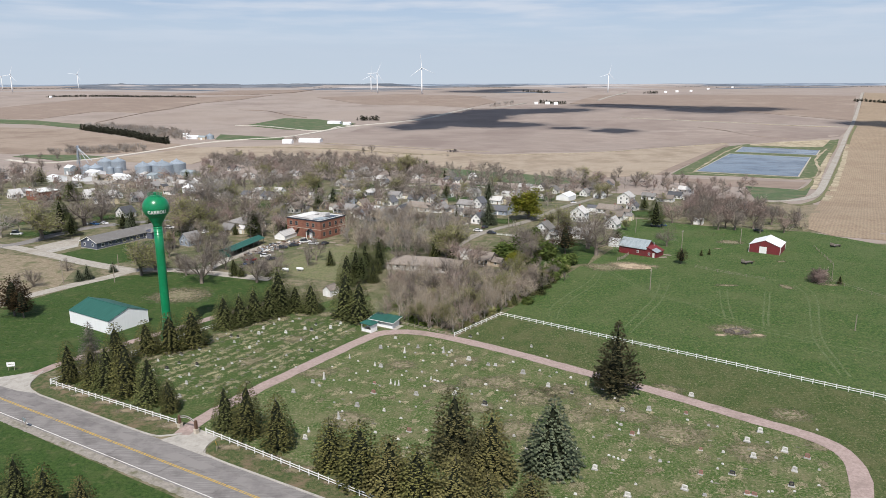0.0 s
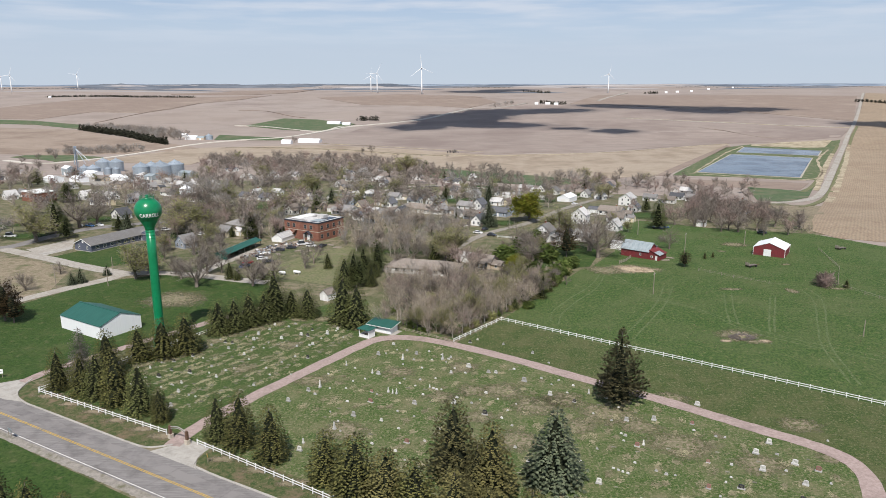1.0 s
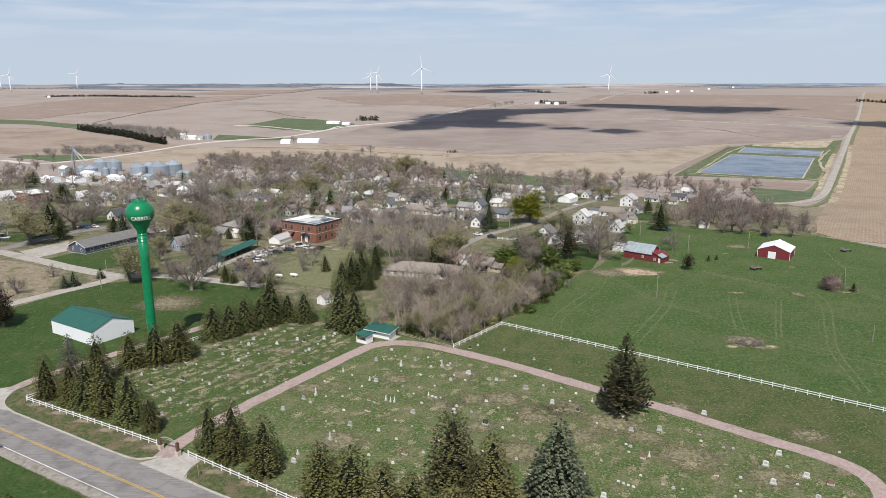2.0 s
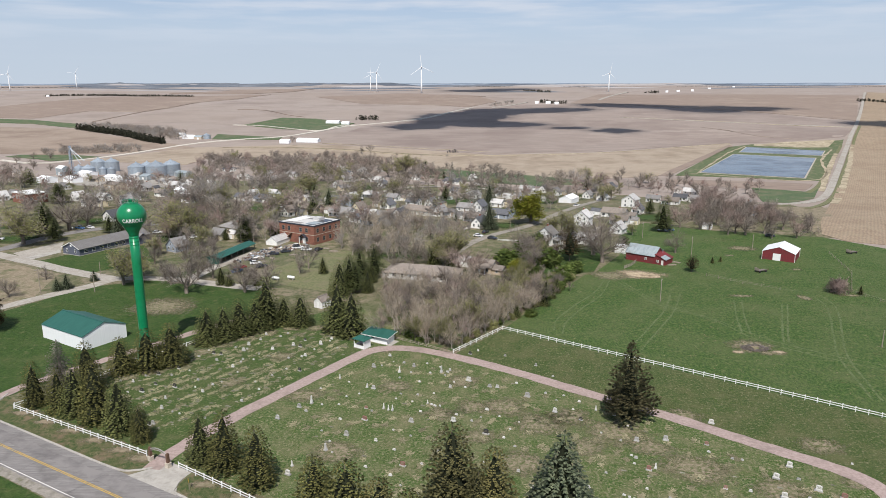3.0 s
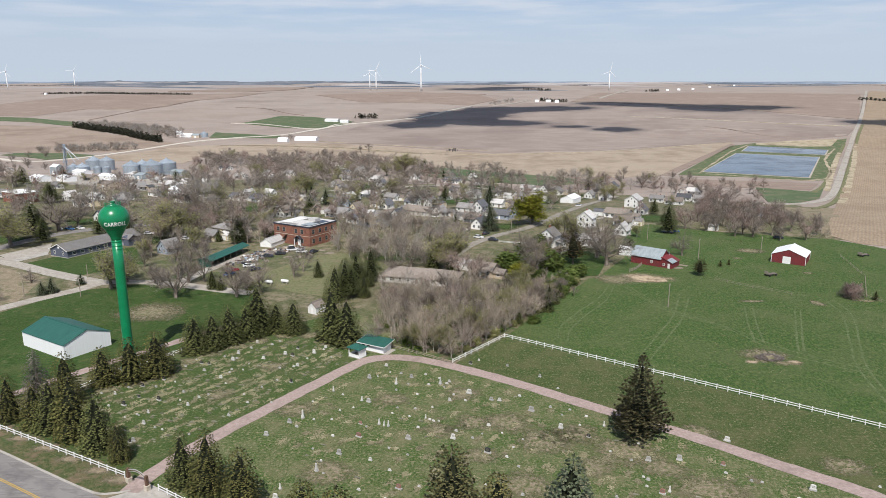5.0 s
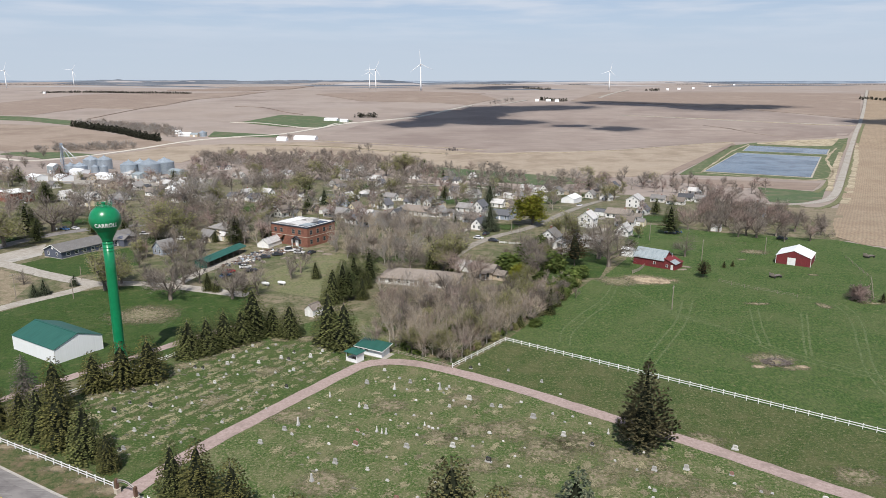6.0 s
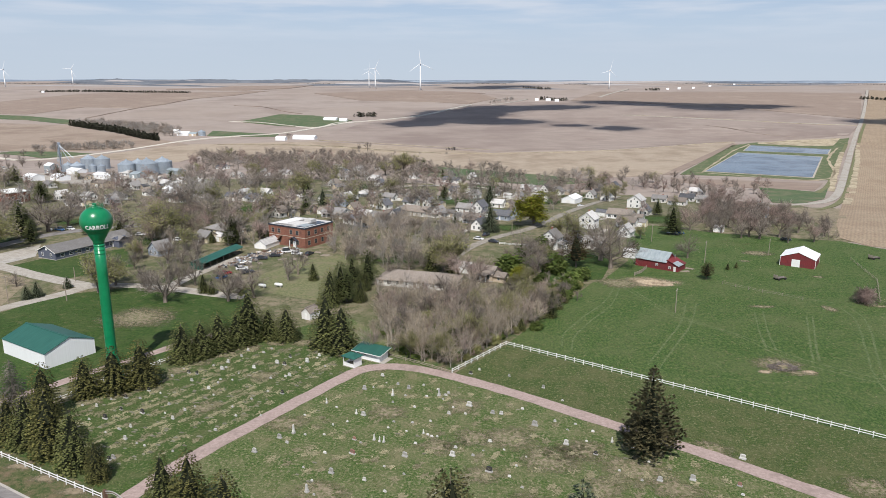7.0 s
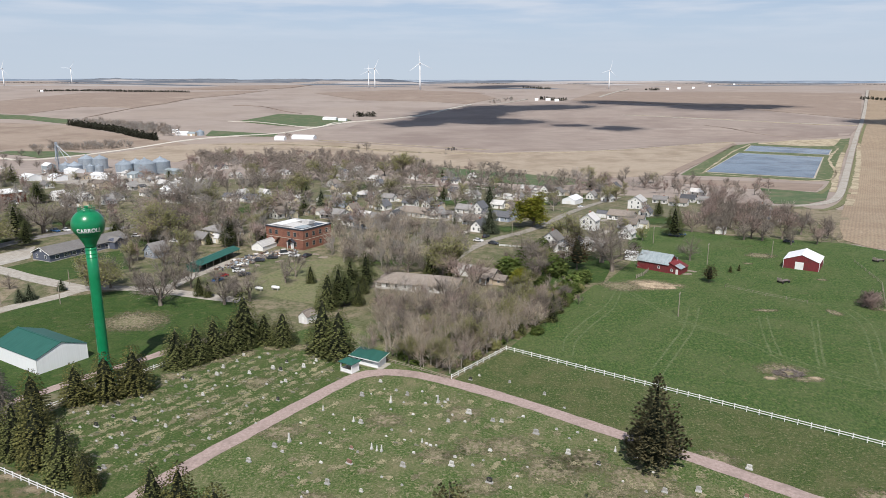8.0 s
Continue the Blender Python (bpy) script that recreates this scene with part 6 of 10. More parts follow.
a, b = [(63.8, 290.4), (74.9, 281.7)]
red_barn((a[0] + b[0]) / 2 + 1.5, (a[1] + b[1]) / 2 + 4.2, math.degrees(math.atan2(b[1] - a[1], b[0] - a[0])))
x, y = 64.1, 301.1
metal_shed(x, y + 1.5, 4.6, 3.4, GRID, 3.0, 0.5, METALW, METALW, "small white metal shed beside the red barn")
a, b, c = [(119.4, 292.4), (129.3, 286.7), (141.5, 309.6)]
metal_shed((a[0] + b[0]) / 2 + 3.6, (a[1] + b[1]) / 2 + 6.3, 12.8, 12.2, GRID + 90 - 3, 3.4, 2.3, RED, METALW, "red metal barn with a white roof and sliding door", "barn", (("w", 0.6, 2.9, 2.9),),
    "barn")
metal_shed(118.5, 359, 4.4, 3.4, GRID, 2.3, 1.0, SIDING, PALEROOF, "small white garden shed under bare trees")
x, y = 66.8, 482.8
metal_shed(x, y + 4, 14, 9, GRID + 90, 3.4, 2.0, METALW, METALW, "white metal garage with a low gable", "garage", (("w", 0, 3.2, 2.8),), "garage")
TAKEN.append((x, y + 4, 9))

# elevator and commercial buildings on the far side of the village
for px, name in (([(-308.6, 595.8, 28)], "long white grain warehouse with a low metal roof"), ([(-352.2, 565.2, 16.2)], "white metal warehouse with a low roof"),
    ([(-359.9, 640.6, 19.3)], "pale metal grain elevator building"),
                 ([(-273.6, 653.8, 18.5)], "blue-grey tin machine shed by bins"), ([(-197.3, 471, 9.5)], "white metal workshop in the village"),
                     ([(-334.2, 572, 14.4)], "low white metal store building"), ([(-289.3, 612.3, 12.3)], "weathered shed with a rusty tin roof"),
                 ([(-264.5, 507.9, 17.1)], "low tan commercial building")):
    x, y, w = px[0]
    metal_shed(x, y + 5, w * 0.85, 10, GRID, 4.0, 1.6, METALW if "white" in name or "pale" in name else (TAN if "tan" in name else TIN),
        TIN if "tin" in name else (BROWNROOF if "tan" in name else METALW), name, "warehouse", (("s", 0, 3, 3),), "warehouse")
    TAKEN.append((x, y + 5, w * 0.5))


def brick_block(x, y, turn):
    t = thing("brick_shop", x, y, land(x, y), turn, "one-storey red brick commercial block with a white roof", "shop")
    part("wall", boxed(-9, -6, -0.3, 9, 6, 6), BRICK, t)
    part("coping", prism(bmesh.new(), [(-9.2, -6.2), (9.2, -6.2), (9.2, 6.2), (-9.2, 6.2)], 6, 6.4, "z"), WHITE, t)
    part("roof", boxed(-8.7, -5.7, 6.4, 8.7, 5.7, 6.47), WHITE, t)
    for k in range(5):
        window(t, -7 + 3.5 * k, -6.003, 2.6, 180, (1.5, 1.2))
    for k in range(3):
        window(t, 9.003, -4 + 4 * k, 2.6, -90, (1.5, 1.2))
    TAKEN.append((x, y, 12))


x, y = -275.2, 422
brick_block(x, y + 7, GRID)


def grain_bin(x, y, r, h):
    t = thing("grain_bin", x, y, land(x, y), 0, "corrugated galvanised steel grain bin with a cone roof", "grain bin", "grain bins at the elevator")
    ring = [(r, -0.4)]
    k = 0.0
    while k < h:
        ring += [(r + 0.06, k), (r + 0.06, k + 0.75), (r, k + 0.8), (r, k + 0.95)]
        k += 1.0
    part("wall", lathe(bmesh.new(), ring + [(r, h)], 36), STEEL, t)
    part("roof", lathe(bmesh.new(), [(r + 0.15, h), (r + 0.15, h + 0.08), (0.7, h + r * 0.52), (0.6, h + r * 0.53)], 36), STEEL, t)
    part("cap", lathe(bmesh.new(), [(0.7, h + r * 0.5), (0.7, h + r * 0.5 + 0.7), (0.2, h + r * 0.5 + 0.95)], 16), STEEL, t)
    for k in range(8):
        a = 2 * math.pi * (k + 0.5) / 8
        part("roof_vent", boxed(r * 0.55 * math.cos(a) - 0.35, r * 0.55 * math.sin(a) - 0.35, h + r * 0.2, r * 0.55 * math.cos(a) + 0.35, r * 0.55 * math.sin(a) + 0.35, h + r * 0.32),
            STEEL, t)
    bm = bmesh.new()
    for s in (-0.25, 0.25):
        box(bm, s - 0.03, -r - 0.25, 0, s + 0.03, -r - 0.19, h)
    for k in range(int(h / 0.4)):
        box(bm, -0.25, -r - 0.24, 0.3 + 0.4 * k, 0.25, -r - 0.2, 0.34 + 0.4 * k)
    part("ladder", bm, STEEL, t)
    TAKEN.append((x, y, r + 2))


for x, y, h, w in [(-383.7, 709.3, 11, 24), (-370.3, 710, 11, 23), (-312.5, 644.7, 11.6, 27), (-314.3, 670.2, 11, 24), (-295.1, 647.7, 12.2, 34),
    (-292.3, 673.5, 12.1, 30), (-369.3, 663.3, 7.6, 22), (-381.6, 669.2, 7.2, 18), (-358.8, 670.6, 6.1, 13), (-350.6, 671.1, 6.1, 13), (-406.8, 1067, 6, 13)]:
    d = math.hypot(x, y)
    grain_bin(x, y, w * d / 1223 / 2 * 0.95, max(h * 0.86, 4))


x, y = -391.9, 655.3
metal_shed(x, y + 4, 10, 8, GRID, 7, 2.2, TIN, METALW, "tall narrow grey grain elevator house by bins", "elevator_house", (("s", 0, 3, 3.4),), "grain elevator")
TAKEN.append((x, y + 4, 7))


def elevator_leg(x, y, h):
    t = thing("elevator_tower", x, y, land(x, y), GRID, "tall blue-grey grain elevator leg with slanting spouts", "grain elevator")
    bm = bmesh.new()
    for a in (-1.2, 1.2):
        for b in (-1.2, 1.2):
            tube(bm, (a, b, 0), (a * 0.9, b * 0.9, h), 0.14, 0.12, 5)
    for k in range(int(h / 3)):
        z = 3 * k
        for a, b, c, d in ((-1.2, -1.2, 1.2, -1.2), (1.2, -1.2, 1.2, 1.2), (1.2, 1.2, -1.2, 1.2), (-1.2, 1.2, -1.2, -1.2)):
            tube(bm, (a, b, z), (c, d, z + 3), 0.06, 0.06, 4)
            tube(bm, (a, b, z), (c, d, z), 0.06, 0.06, 4)
    part("frame", bm, STEEL, t)
    part("leg_casing", boxed(-0.45, -0.3, 0, 0.45, 0.3, h), BLUE, t)
    part("head_house", boxed(-1.1, -0.8, h, 1.1, 0.8, h + 2), BLUE, t)
    part("spout", tube(bmesh.new(), (0, 0, h), (22, -4, h * 0.45), 0.28, 0.28, 8), STEEL, t)
    part("spout", tube(bmesh.new(), (0, 0, h), (12, 6, h * 0.5), 0.28, 0.28, 8), STEEL, t)
    part("spout", tube(bmesh.new(), (0, 0, h - 1), (4, -5, h * 0.4), 0.28, 0.28, 8), STEEL, t)


for x, y, h in [(-392, 675.3, 25.4)]:
    elevator_leg(x, y, h)

# covered walk with green roof and hoop house behind the lot
a, b = [(-102.4, 273), (-96.6, 300)]
ang, ln = math.degrees(math.atan2(b[1] - a[1], b[0] - a[0])), math.hypot(b[0] - a[0], b[1] - a[1])


def carport(x, y, L, turn):
    t = thing("carport", x, y, land(x, y), turn, "long open carport with a dark green metal roof", "carport")
    part("back_wall", boxed(-L / 2, 2.6, 0, L / 2, 2.75, 2.6), GREENROOF, t)
    part("end_wall", boxed(-L / 2, -2.6, 0, -L / 2 + 0.15, 2.6, 2.5), GREENROOF, t)
    n = int(L / 4)
    for k in range(n + 1):
        part("post", boxed(-L / 2 + k * L / n - 0.08, -2.6, 0, -L / 2 + k * L / n + 0.08, -2.44, 2.4), OLDWOOD, t)
    part("roof", prism(bmesh.new(), [(-3.2, 2.4), (0, 3.5), (3.2, 2.4), (3.2, 2.52), (0, 3.65), (-3.2, 2.52)], -L / 2 - 0.4, L / 2 + 0.4, "x"), GREENROOF, t)


carport((a[0] + b[0]) / 2, (a[1] + b[1]) / 2 + 3, ln, ang)
TAKEN += [(a[0] + (b[0] - a[0]) * k / 4, a[1] + (b[1] - a[1]) * k / 4 + 3, 7) for k in range(5)]
x, y = -83.2, 308.3
metal_shed(-86.5, 316.5, 14, 5.5, 71, 1.8, 1.8, SIDING, PALEROOF, "pale plastic-roofed greenhouse by a yard", "greenhouse", (("w", 0, 1.2, 1.9),), "greenhouse")

# ---- trees ----


NORMALS = {}


def twiglet(bm, p, d, side, length, width, out=None):
    """One fine twig or small leaf: a sliver, its face turned to the outside of the crown."""
    s = side.normalized() * width / 2
    if out and s.cross(d).dot(out) < 0:
        s = -s
    bm.faces.new([bm.verts.new(q) for q in (p - s, p + s, p + d * length)])


def soften(me, normals):
    """Gives thin foliage the shading of the bough or crown that it belongs to."""
    me.shade_smooth()
    me.normals_split_custom_set_from_vertices(normals)
    NORMALS[me.name] = normals


def conifer(name, label, category, needles, height, radius, seed, gap=0.62, loose=0.0, skirt=0.03, plume=0.0, finger=0.5, core=True, full=0.7):
    """An evergreen standing at the origin: whorls of boughs, each a drooping pad of flat sprays.
    plume: 0 for level pads of sprays, 1 for sprays that stand up like flames. full: how soon the cone widens below its tip."""
    rnd = random.Random(seed)
    t = thing(name, 0, 0, 0, 0, label, category)
    part("trunk", tube(bmesh.new(), (0, 0, -0.3), (0, 0, height * 0.95), radius * 0.065, 0.03, 7), BARK, t)
    verts, faces = [], []
    bulge = [rnd.uniform(1 - 0.05 - loose, 1 + 0.05 + loose) for _ in range(40)]

    normals = []

    def spray(p, d, length, width, tip, out):
        side = Vector((-d.y, d.x, 0))
        side = side.normalized() * width / 2 if side.length > 1e-4 else Vector((width / 2, 0, 0))
        side.z = rnd.uniform(-0.3, 0.3) * width
        mid, end = p + d * length * 0.4, p + d * length + Vector((0, 0, tip))
        i = len(verts)
        verts.extend((p, mid + side, end, mid - side))
        normals.extend([out.normalized()] * 4)
        if side.cross(d).dot(out) > 0:
            faces.extend(((i, i + 1, i + 2), (i, i + 2, i + 3)))
        else:
            faces.extend(((i, i + 2, i + 1), (i, i + 3, i + 2)))

    z, turn = height * skirt, 0.0
    while z < height * 0.965:
        u = (z / height - skirt) / (1 - skirt)
        reach = radius * ((1 - u) ** full) * (0.82 + 0.18 * min(1, u * 7)) + 0.08
        n = max(4, int(2 * math.pi * reach / 1.05))
        turn += rnd.uniform(0.3, 0.9)
        for k in range(n):
            a = turn + 6.283 * (k + rnd.uniform(-0.3, 0.3)) / n
            L = reach * bulge[int((a % 6.283) / 6.283 * 8) + 8 * int(min(u, 0.99) * 5)] * rnd.uniform(0.9 - loose * 0.9, 1.06 + loose * 0.6)
            rise, droop = 0.12 + 0.5 * plume + 0.3 * u, 0.27 - 0.2 * plume
            zb = z + rnd.uniform(-0.12, 0.12)
            step = max(3, int(L / 0.42))
            for s in range(step):
                w = (s + 0.75) / step
                if w < 0.55 and core:
                    continue
                slope = rise - 2 * droop * w
                p = Vector((math.cos(a) * L * w, math.sin(a) * L * w, zb + L * (rise * w - droop * w * w)))
                for m in ((-1, 1, 0, -0.5, 0.5) if s == step - 1 else (-1, 1, -1, 1, 0.4)):
                    off = m * rnd.uniform(0.45, 1.0)
                    d = Vector((math.cos(a + off), math.sin(a + off), slope * 0.45 + plume * rnd.uniform(0.1, 0.9) + rnd.uniform(-0.08, 0.25))).normalized()
                    spray(p + Vector((0, 0, rnd.uniform(-0.05, 0.06))), d, finger * rnd.uniform(0.7, 1.15) * (1.15 - 0.6 * u), finger * rnd.uniform(0.4, 0.6) * (1.1 - 0.4 * u),
                          -0.1 * finger * (1 - plume), Vector((math.cos(a + 0.6 * m), math.sin(a + 0.6 * m), 0.45 + 1.1 * (1 - w) + rnd.uniform(-0.3, 0.3))))
        z += gap * rnd.uniform(0.85, 1.15) * (1.1 - 0.5 * u)
    for _ in range(14):
        a, k = rnd.uniform(0, 6.28), rnd.uniform(0.9, 0.97)
        spray(Vector((0, 0, height * k)), Vector((math.cos(a) * 0.25, math.sin(a) * 0.25, 1)).normalized(), finger * 0.75, finger * 0.2, 0, Vector((math.cos(a), math.sin(a), 0.5)))
    me = bpy.data.meshes.new("crown")
    me.from_pydata([tuple(v) for v in verts], [], faces)
    me.materials.append(needles)
    soften(me, normals)
    new("crown", me).parent = t
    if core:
        # near-black core cone: the shade between the boughs put into its colour
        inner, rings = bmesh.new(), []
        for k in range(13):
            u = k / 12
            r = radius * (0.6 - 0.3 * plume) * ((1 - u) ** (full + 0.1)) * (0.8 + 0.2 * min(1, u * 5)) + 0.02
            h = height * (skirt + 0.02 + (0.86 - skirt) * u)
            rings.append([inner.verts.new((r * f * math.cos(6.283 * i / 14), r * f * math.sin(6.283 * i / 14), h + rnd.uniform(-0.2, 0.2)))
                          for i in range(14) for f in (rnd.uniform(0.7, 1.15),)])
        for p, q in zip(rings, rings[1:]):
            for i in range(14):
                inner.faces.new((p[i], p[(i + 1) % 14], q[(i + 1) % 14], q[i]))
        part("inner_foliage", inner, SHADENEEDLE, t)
    t["height"] = height
    return t


def branching(name, label, category, bark, twig, height, spread, seed, leaf=None, leaves=0, trunk=0.3, twigs=44, stems=1, fork=0.24, twigwidth=0.06, far=False, leafsize=0.36):
    """A leafless or budding tree: trunk, limbs, boughs and a haze of fine twigs."""
    rnd = random.Random(seed)
    t = thing(name, 0, 0, 0, 0, label, category)
    wood, fine, bud = bmesh.new(), bmesh.new(), bmesh.new()
    up = Vector((0, 0, 1))
    tips, lit = [], ([], [])

    def grow(p, d, length, r, depth):
        bend = Vector((rnd.uniform(-0.18, 0.18), rnd.uniform(-0.18, 0.18), 0.06))
        m = p + d * length * 0.5
        d2 = (d + bend).normalized()
        q = m + d2 * length * 0.5
        n = (6, 5, 3, 3)[depth] if not far else 3
        if depth == 3:
            if not far:
                tube(wood, p, q, r, r * 0.6, n, False)
        else:
            tube(wood, p, m, r, r * 0.85, n, False)
            tube(wood, m, q, r * 0.85, r * 0.65, n, False)
        if depth == 3:
            tips.append((p, q, d2, 0.62))
            return
        if depth:
            tips.append((p, q, d2, 1.1))
        n = (4, 3, 3)[depth] if far else ((5, 4, 4)[depth] if depth else rnd.choice((4, 5, 6)))
        for k in range(n):
            a = 6.283 * (k + rnd.uniform(-0.3, 0.3)) / n
            o = d2.orthogonal().normalized()
            o = (Matrix.Rotation(a, 3, d2) @ o)
            tilt = rnd.uniform(0.4, 1.0 if depth else 1.3) * spread if k else 0.15
            nd = (d2 * (1 - tilt * 0.35) + o * tilt + up * (0.2 if depth else 0.1)).normalized()
            s = p.lerp(q, rnd.uniform(0.4, 1.0)) if k else q
            grow(s, nd, length * rnd.uniform(0.62, 0.95), r * 0.46, depth + 1)

    for s in range(stems):
        a = rnd.uniform(0, 6.28)
        d = Vector((math.cos(a) * 0.25 * (stems > 1), math.sin(a) * 0.25 * (stems > 1), 1)).normalized()
        grow(Vector((0, 0, -0.2)), d, height * fork, trunk / stems**0.5, 0)
    zmax = max(e[1].z for e in tips) + 0.6
    heart = Vector((0, 0, zmax * 0.35))
    k = height / zmax
    for p, q, d, share_of in tips:
        for _ in range(int(twigs * share_of)):
            s = p.lerp(q, rnd.uniform(0.0, 1.15))
            o = Vector((rnd.uniform(-1, 1), rnd.uniform(-1, 1), rnd.uniform(-0.5, 1.0)))
            s = s + o * zmax * 0.045
            dd = (d * 0.5 + (s - heart).normalized() * 0.4 + o * 0.85).normalized()
            out = ((s - heart).normalized() * 0.55 + up * 0.5 + o * 0.35).normalized()
            lit[0].extend([out] * 3)
            twiglet(fine, s, dd, dd.cross(o) if dd.cross(o).length > 0.01 else up, zmax * (rnd.uniform(0.04, 0.085) if far else rnd.uniform(0.05, 0.115)), twigwidth * rnd.uniform(0.8, 1.3), out)
        for _ in range(leaves):
            s = p.lerp(q, rnd.uniform(0.1, 1.3)) + Vector((rnd.uniform(-0.6, 0.6), rnd.uniform(-0.6, 0.6), rnd.uniform(-0.5, 0.5)))
            a = rnd.uniform(0, 6.28)
            d2 = Vector((math.cos(a), math.sin(a), rnd.uniform(-0.5, 0.5))).normalized()
            out = ((s - heart).normalized() * 0.6 + up * 0.45 + d2 * 0.35).normalized()
            lit[1].extend([out] * 3)
            twiglet(bud, s, d2, d2.cross(up + Vector((rnd.uniform(-1, 1), rnd.uniform(-1, 1), 0))), leafsize * rnd.uniform(0.8, 1.5), leafsize * rnd.uniform(0.6, 1.1), out)
    for b in (wood, fine, bud):
        for v in b.verts:
            v.co *= k
    part("trunk", wood, bark, t)
    soften(part("crown", fine, twig, t).data, lit[0])
    if leaves:
        soften(part("foliage", bud, leaf, t).data, lit[1])
    else:
        bud.free()
    t["height"] = height
    return t


USED = set()


def plant(kind, x, y, height, seed=0, wide=1.0, group=""):
    """A copy of a tree at a place, turned and scaled to its height."""
    rnd = random.Random(seed * 7919 + int(x * 13) + int(y * 31))
    s = height / kind["height"]
    m = Matrix.LocRotScale((x, y, land(x, y)), Euler((rnd.uniform(-0.03, 0.03), rnd.uniform(-0.03, 0.03), rnd.uniform(0, 6.28))), (s * wide, s * wide, s))
    if kind.name in USED:
        ob = copy_thing(kind, m @ Matrix.Diagonal([1 / v for v in (*kind.scale, 1)]))
    else:
        USED.add(kind.name)
        kind.matrix_basis = m
        ob = kind
    if group:
        ob["group"] = group
    return ob


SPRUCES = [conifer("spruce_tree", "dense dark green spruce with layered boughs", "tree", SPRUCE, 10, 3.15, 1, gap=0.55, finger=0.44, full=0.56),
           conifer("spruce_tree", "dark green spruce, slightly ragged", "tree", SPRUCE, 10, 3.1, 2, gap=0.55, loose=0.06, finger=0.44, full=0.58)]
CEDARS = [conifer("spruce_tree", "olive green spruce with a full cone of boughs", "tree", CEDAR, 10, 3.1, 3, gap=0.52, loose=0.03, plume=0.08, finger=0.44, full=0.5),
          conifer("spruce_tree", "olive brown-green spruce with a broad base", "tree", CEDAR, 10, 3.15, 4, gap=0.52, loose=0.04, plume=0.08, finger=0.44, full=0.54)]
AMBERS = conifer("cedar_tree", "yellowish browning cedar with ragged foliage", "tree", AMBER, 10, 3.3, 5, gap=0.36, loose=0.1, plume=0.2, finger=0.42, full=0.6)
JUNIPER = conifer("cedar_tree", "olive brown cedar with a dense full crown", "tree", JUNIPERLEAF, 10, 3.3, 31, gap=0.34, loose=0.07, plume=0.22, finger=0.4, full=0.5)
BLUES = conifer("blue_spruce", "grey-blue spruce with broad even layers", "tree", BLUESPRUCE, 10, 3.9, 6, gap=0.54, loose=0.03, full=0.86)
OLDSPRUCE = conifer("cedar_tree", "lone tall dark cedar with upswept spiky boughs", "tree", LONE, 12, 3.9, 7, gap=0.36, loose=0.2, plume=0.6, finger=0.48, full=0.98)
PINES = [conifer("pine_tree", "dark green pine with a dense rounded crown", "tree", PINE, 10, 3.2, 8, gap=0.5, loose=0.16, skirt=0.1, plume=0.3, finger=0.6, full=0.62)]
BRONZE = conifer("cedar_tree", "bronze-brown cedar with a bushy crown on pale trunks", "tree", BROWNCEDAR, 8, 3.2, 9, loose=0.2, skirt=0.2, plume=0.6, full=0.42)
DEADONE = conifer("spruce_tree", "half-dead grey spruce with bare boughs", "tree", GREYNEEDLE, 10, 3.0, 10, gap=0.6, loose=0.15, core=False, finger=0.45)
BARES = [branching("bare_tree", "leafless grey-brown tree with a wide twiggy crown", "tree", BARK, GREYTWIG, 12, 0.95, 11, trunk=0.34, twigs=21),
         branching("bare_tree", "leafless grey-brown tree with a round twiggy crown", "tree", BARK, GREYTWIG, 12, 1.1, 12, trunk=0.34, twigs=21),
         branching("bare_tree", "leafless tall tree with upright limbs", "tree", BARK, GREYTWIG, 13, 0.75, 13, trunk=0.28, twigs=21)]
SLIM = [branching("bare_tree", "slender leafless tree with upright twigs", "tree", PALEBARK, TANTWIG, 10, 0.6, 51, trunk=0.19, twigs=12, fork=0.34),
        branching("bare_tree", "slender leaning leafless tree in a wood", "tree", PALEBARK, TANTWIG, 10, 0.7, 52, trunk=0.18, twigs=12, fork=0.32),
        branching("bare_tree", "slender pale grey leafless tree", "tree", PALEBARK, PALETWIG, 10, 0.7, 54, trunk=0.17, twigs=12, fork=0.3)]
SLIMROSE = branching("budding_tree", "slender tree hazed with reddish spring buds", "tree", PALEBARK, ROSETWIG, 10, 0.75, 53, trunk=0.18, twigs=14, fork=0.32)
PALES = [branching("bare_tree", "leafless pale grey tree with a broad crown", "tree", PALEBARK, PALETWIG, 12, 1.05, 14, trunk=0.34, twigs=28)]
ROSES = [branching("budding_tree", "tree hazed with reddish spring buds", "tree", BARK, ROSETWIG, 11, 1.0, 15, trunk=0.28, twigs=32)]
BUDS = [branching("budding_tree", "tree in first olive-green leaf with an airy crown", "tree", BARK, TWIG, 12, 1.0, 16, BUD, 28, trunk=0.3, twigs=14, leafsize=0.26),
        branching("budding_tree", "broad tree in first olive-green leaf", "tree", BARK, TWIG, 12, 1.15, 17, BUD, 28, trunk=0.3, twigs=14, leafsize=0.26)]
LIMES = branching("leafy_tree", "round tree in fresh lime and orange leaf", "tree", BARK, ORANGE, 9, 1.1, 18, LIME, 70, trunk=0.3, twigs=14, leafsize=0.32)
FARKINDS = [branching("far_tree", "leafless grey-brown tree", "tree", PALEBARK, TWIG, 12, s, 60 + i, trunk=0.22, twigs=13, twigwidth=0.25, far=True) for i, s in enumerate((0.9, 1.05, 0.8))]
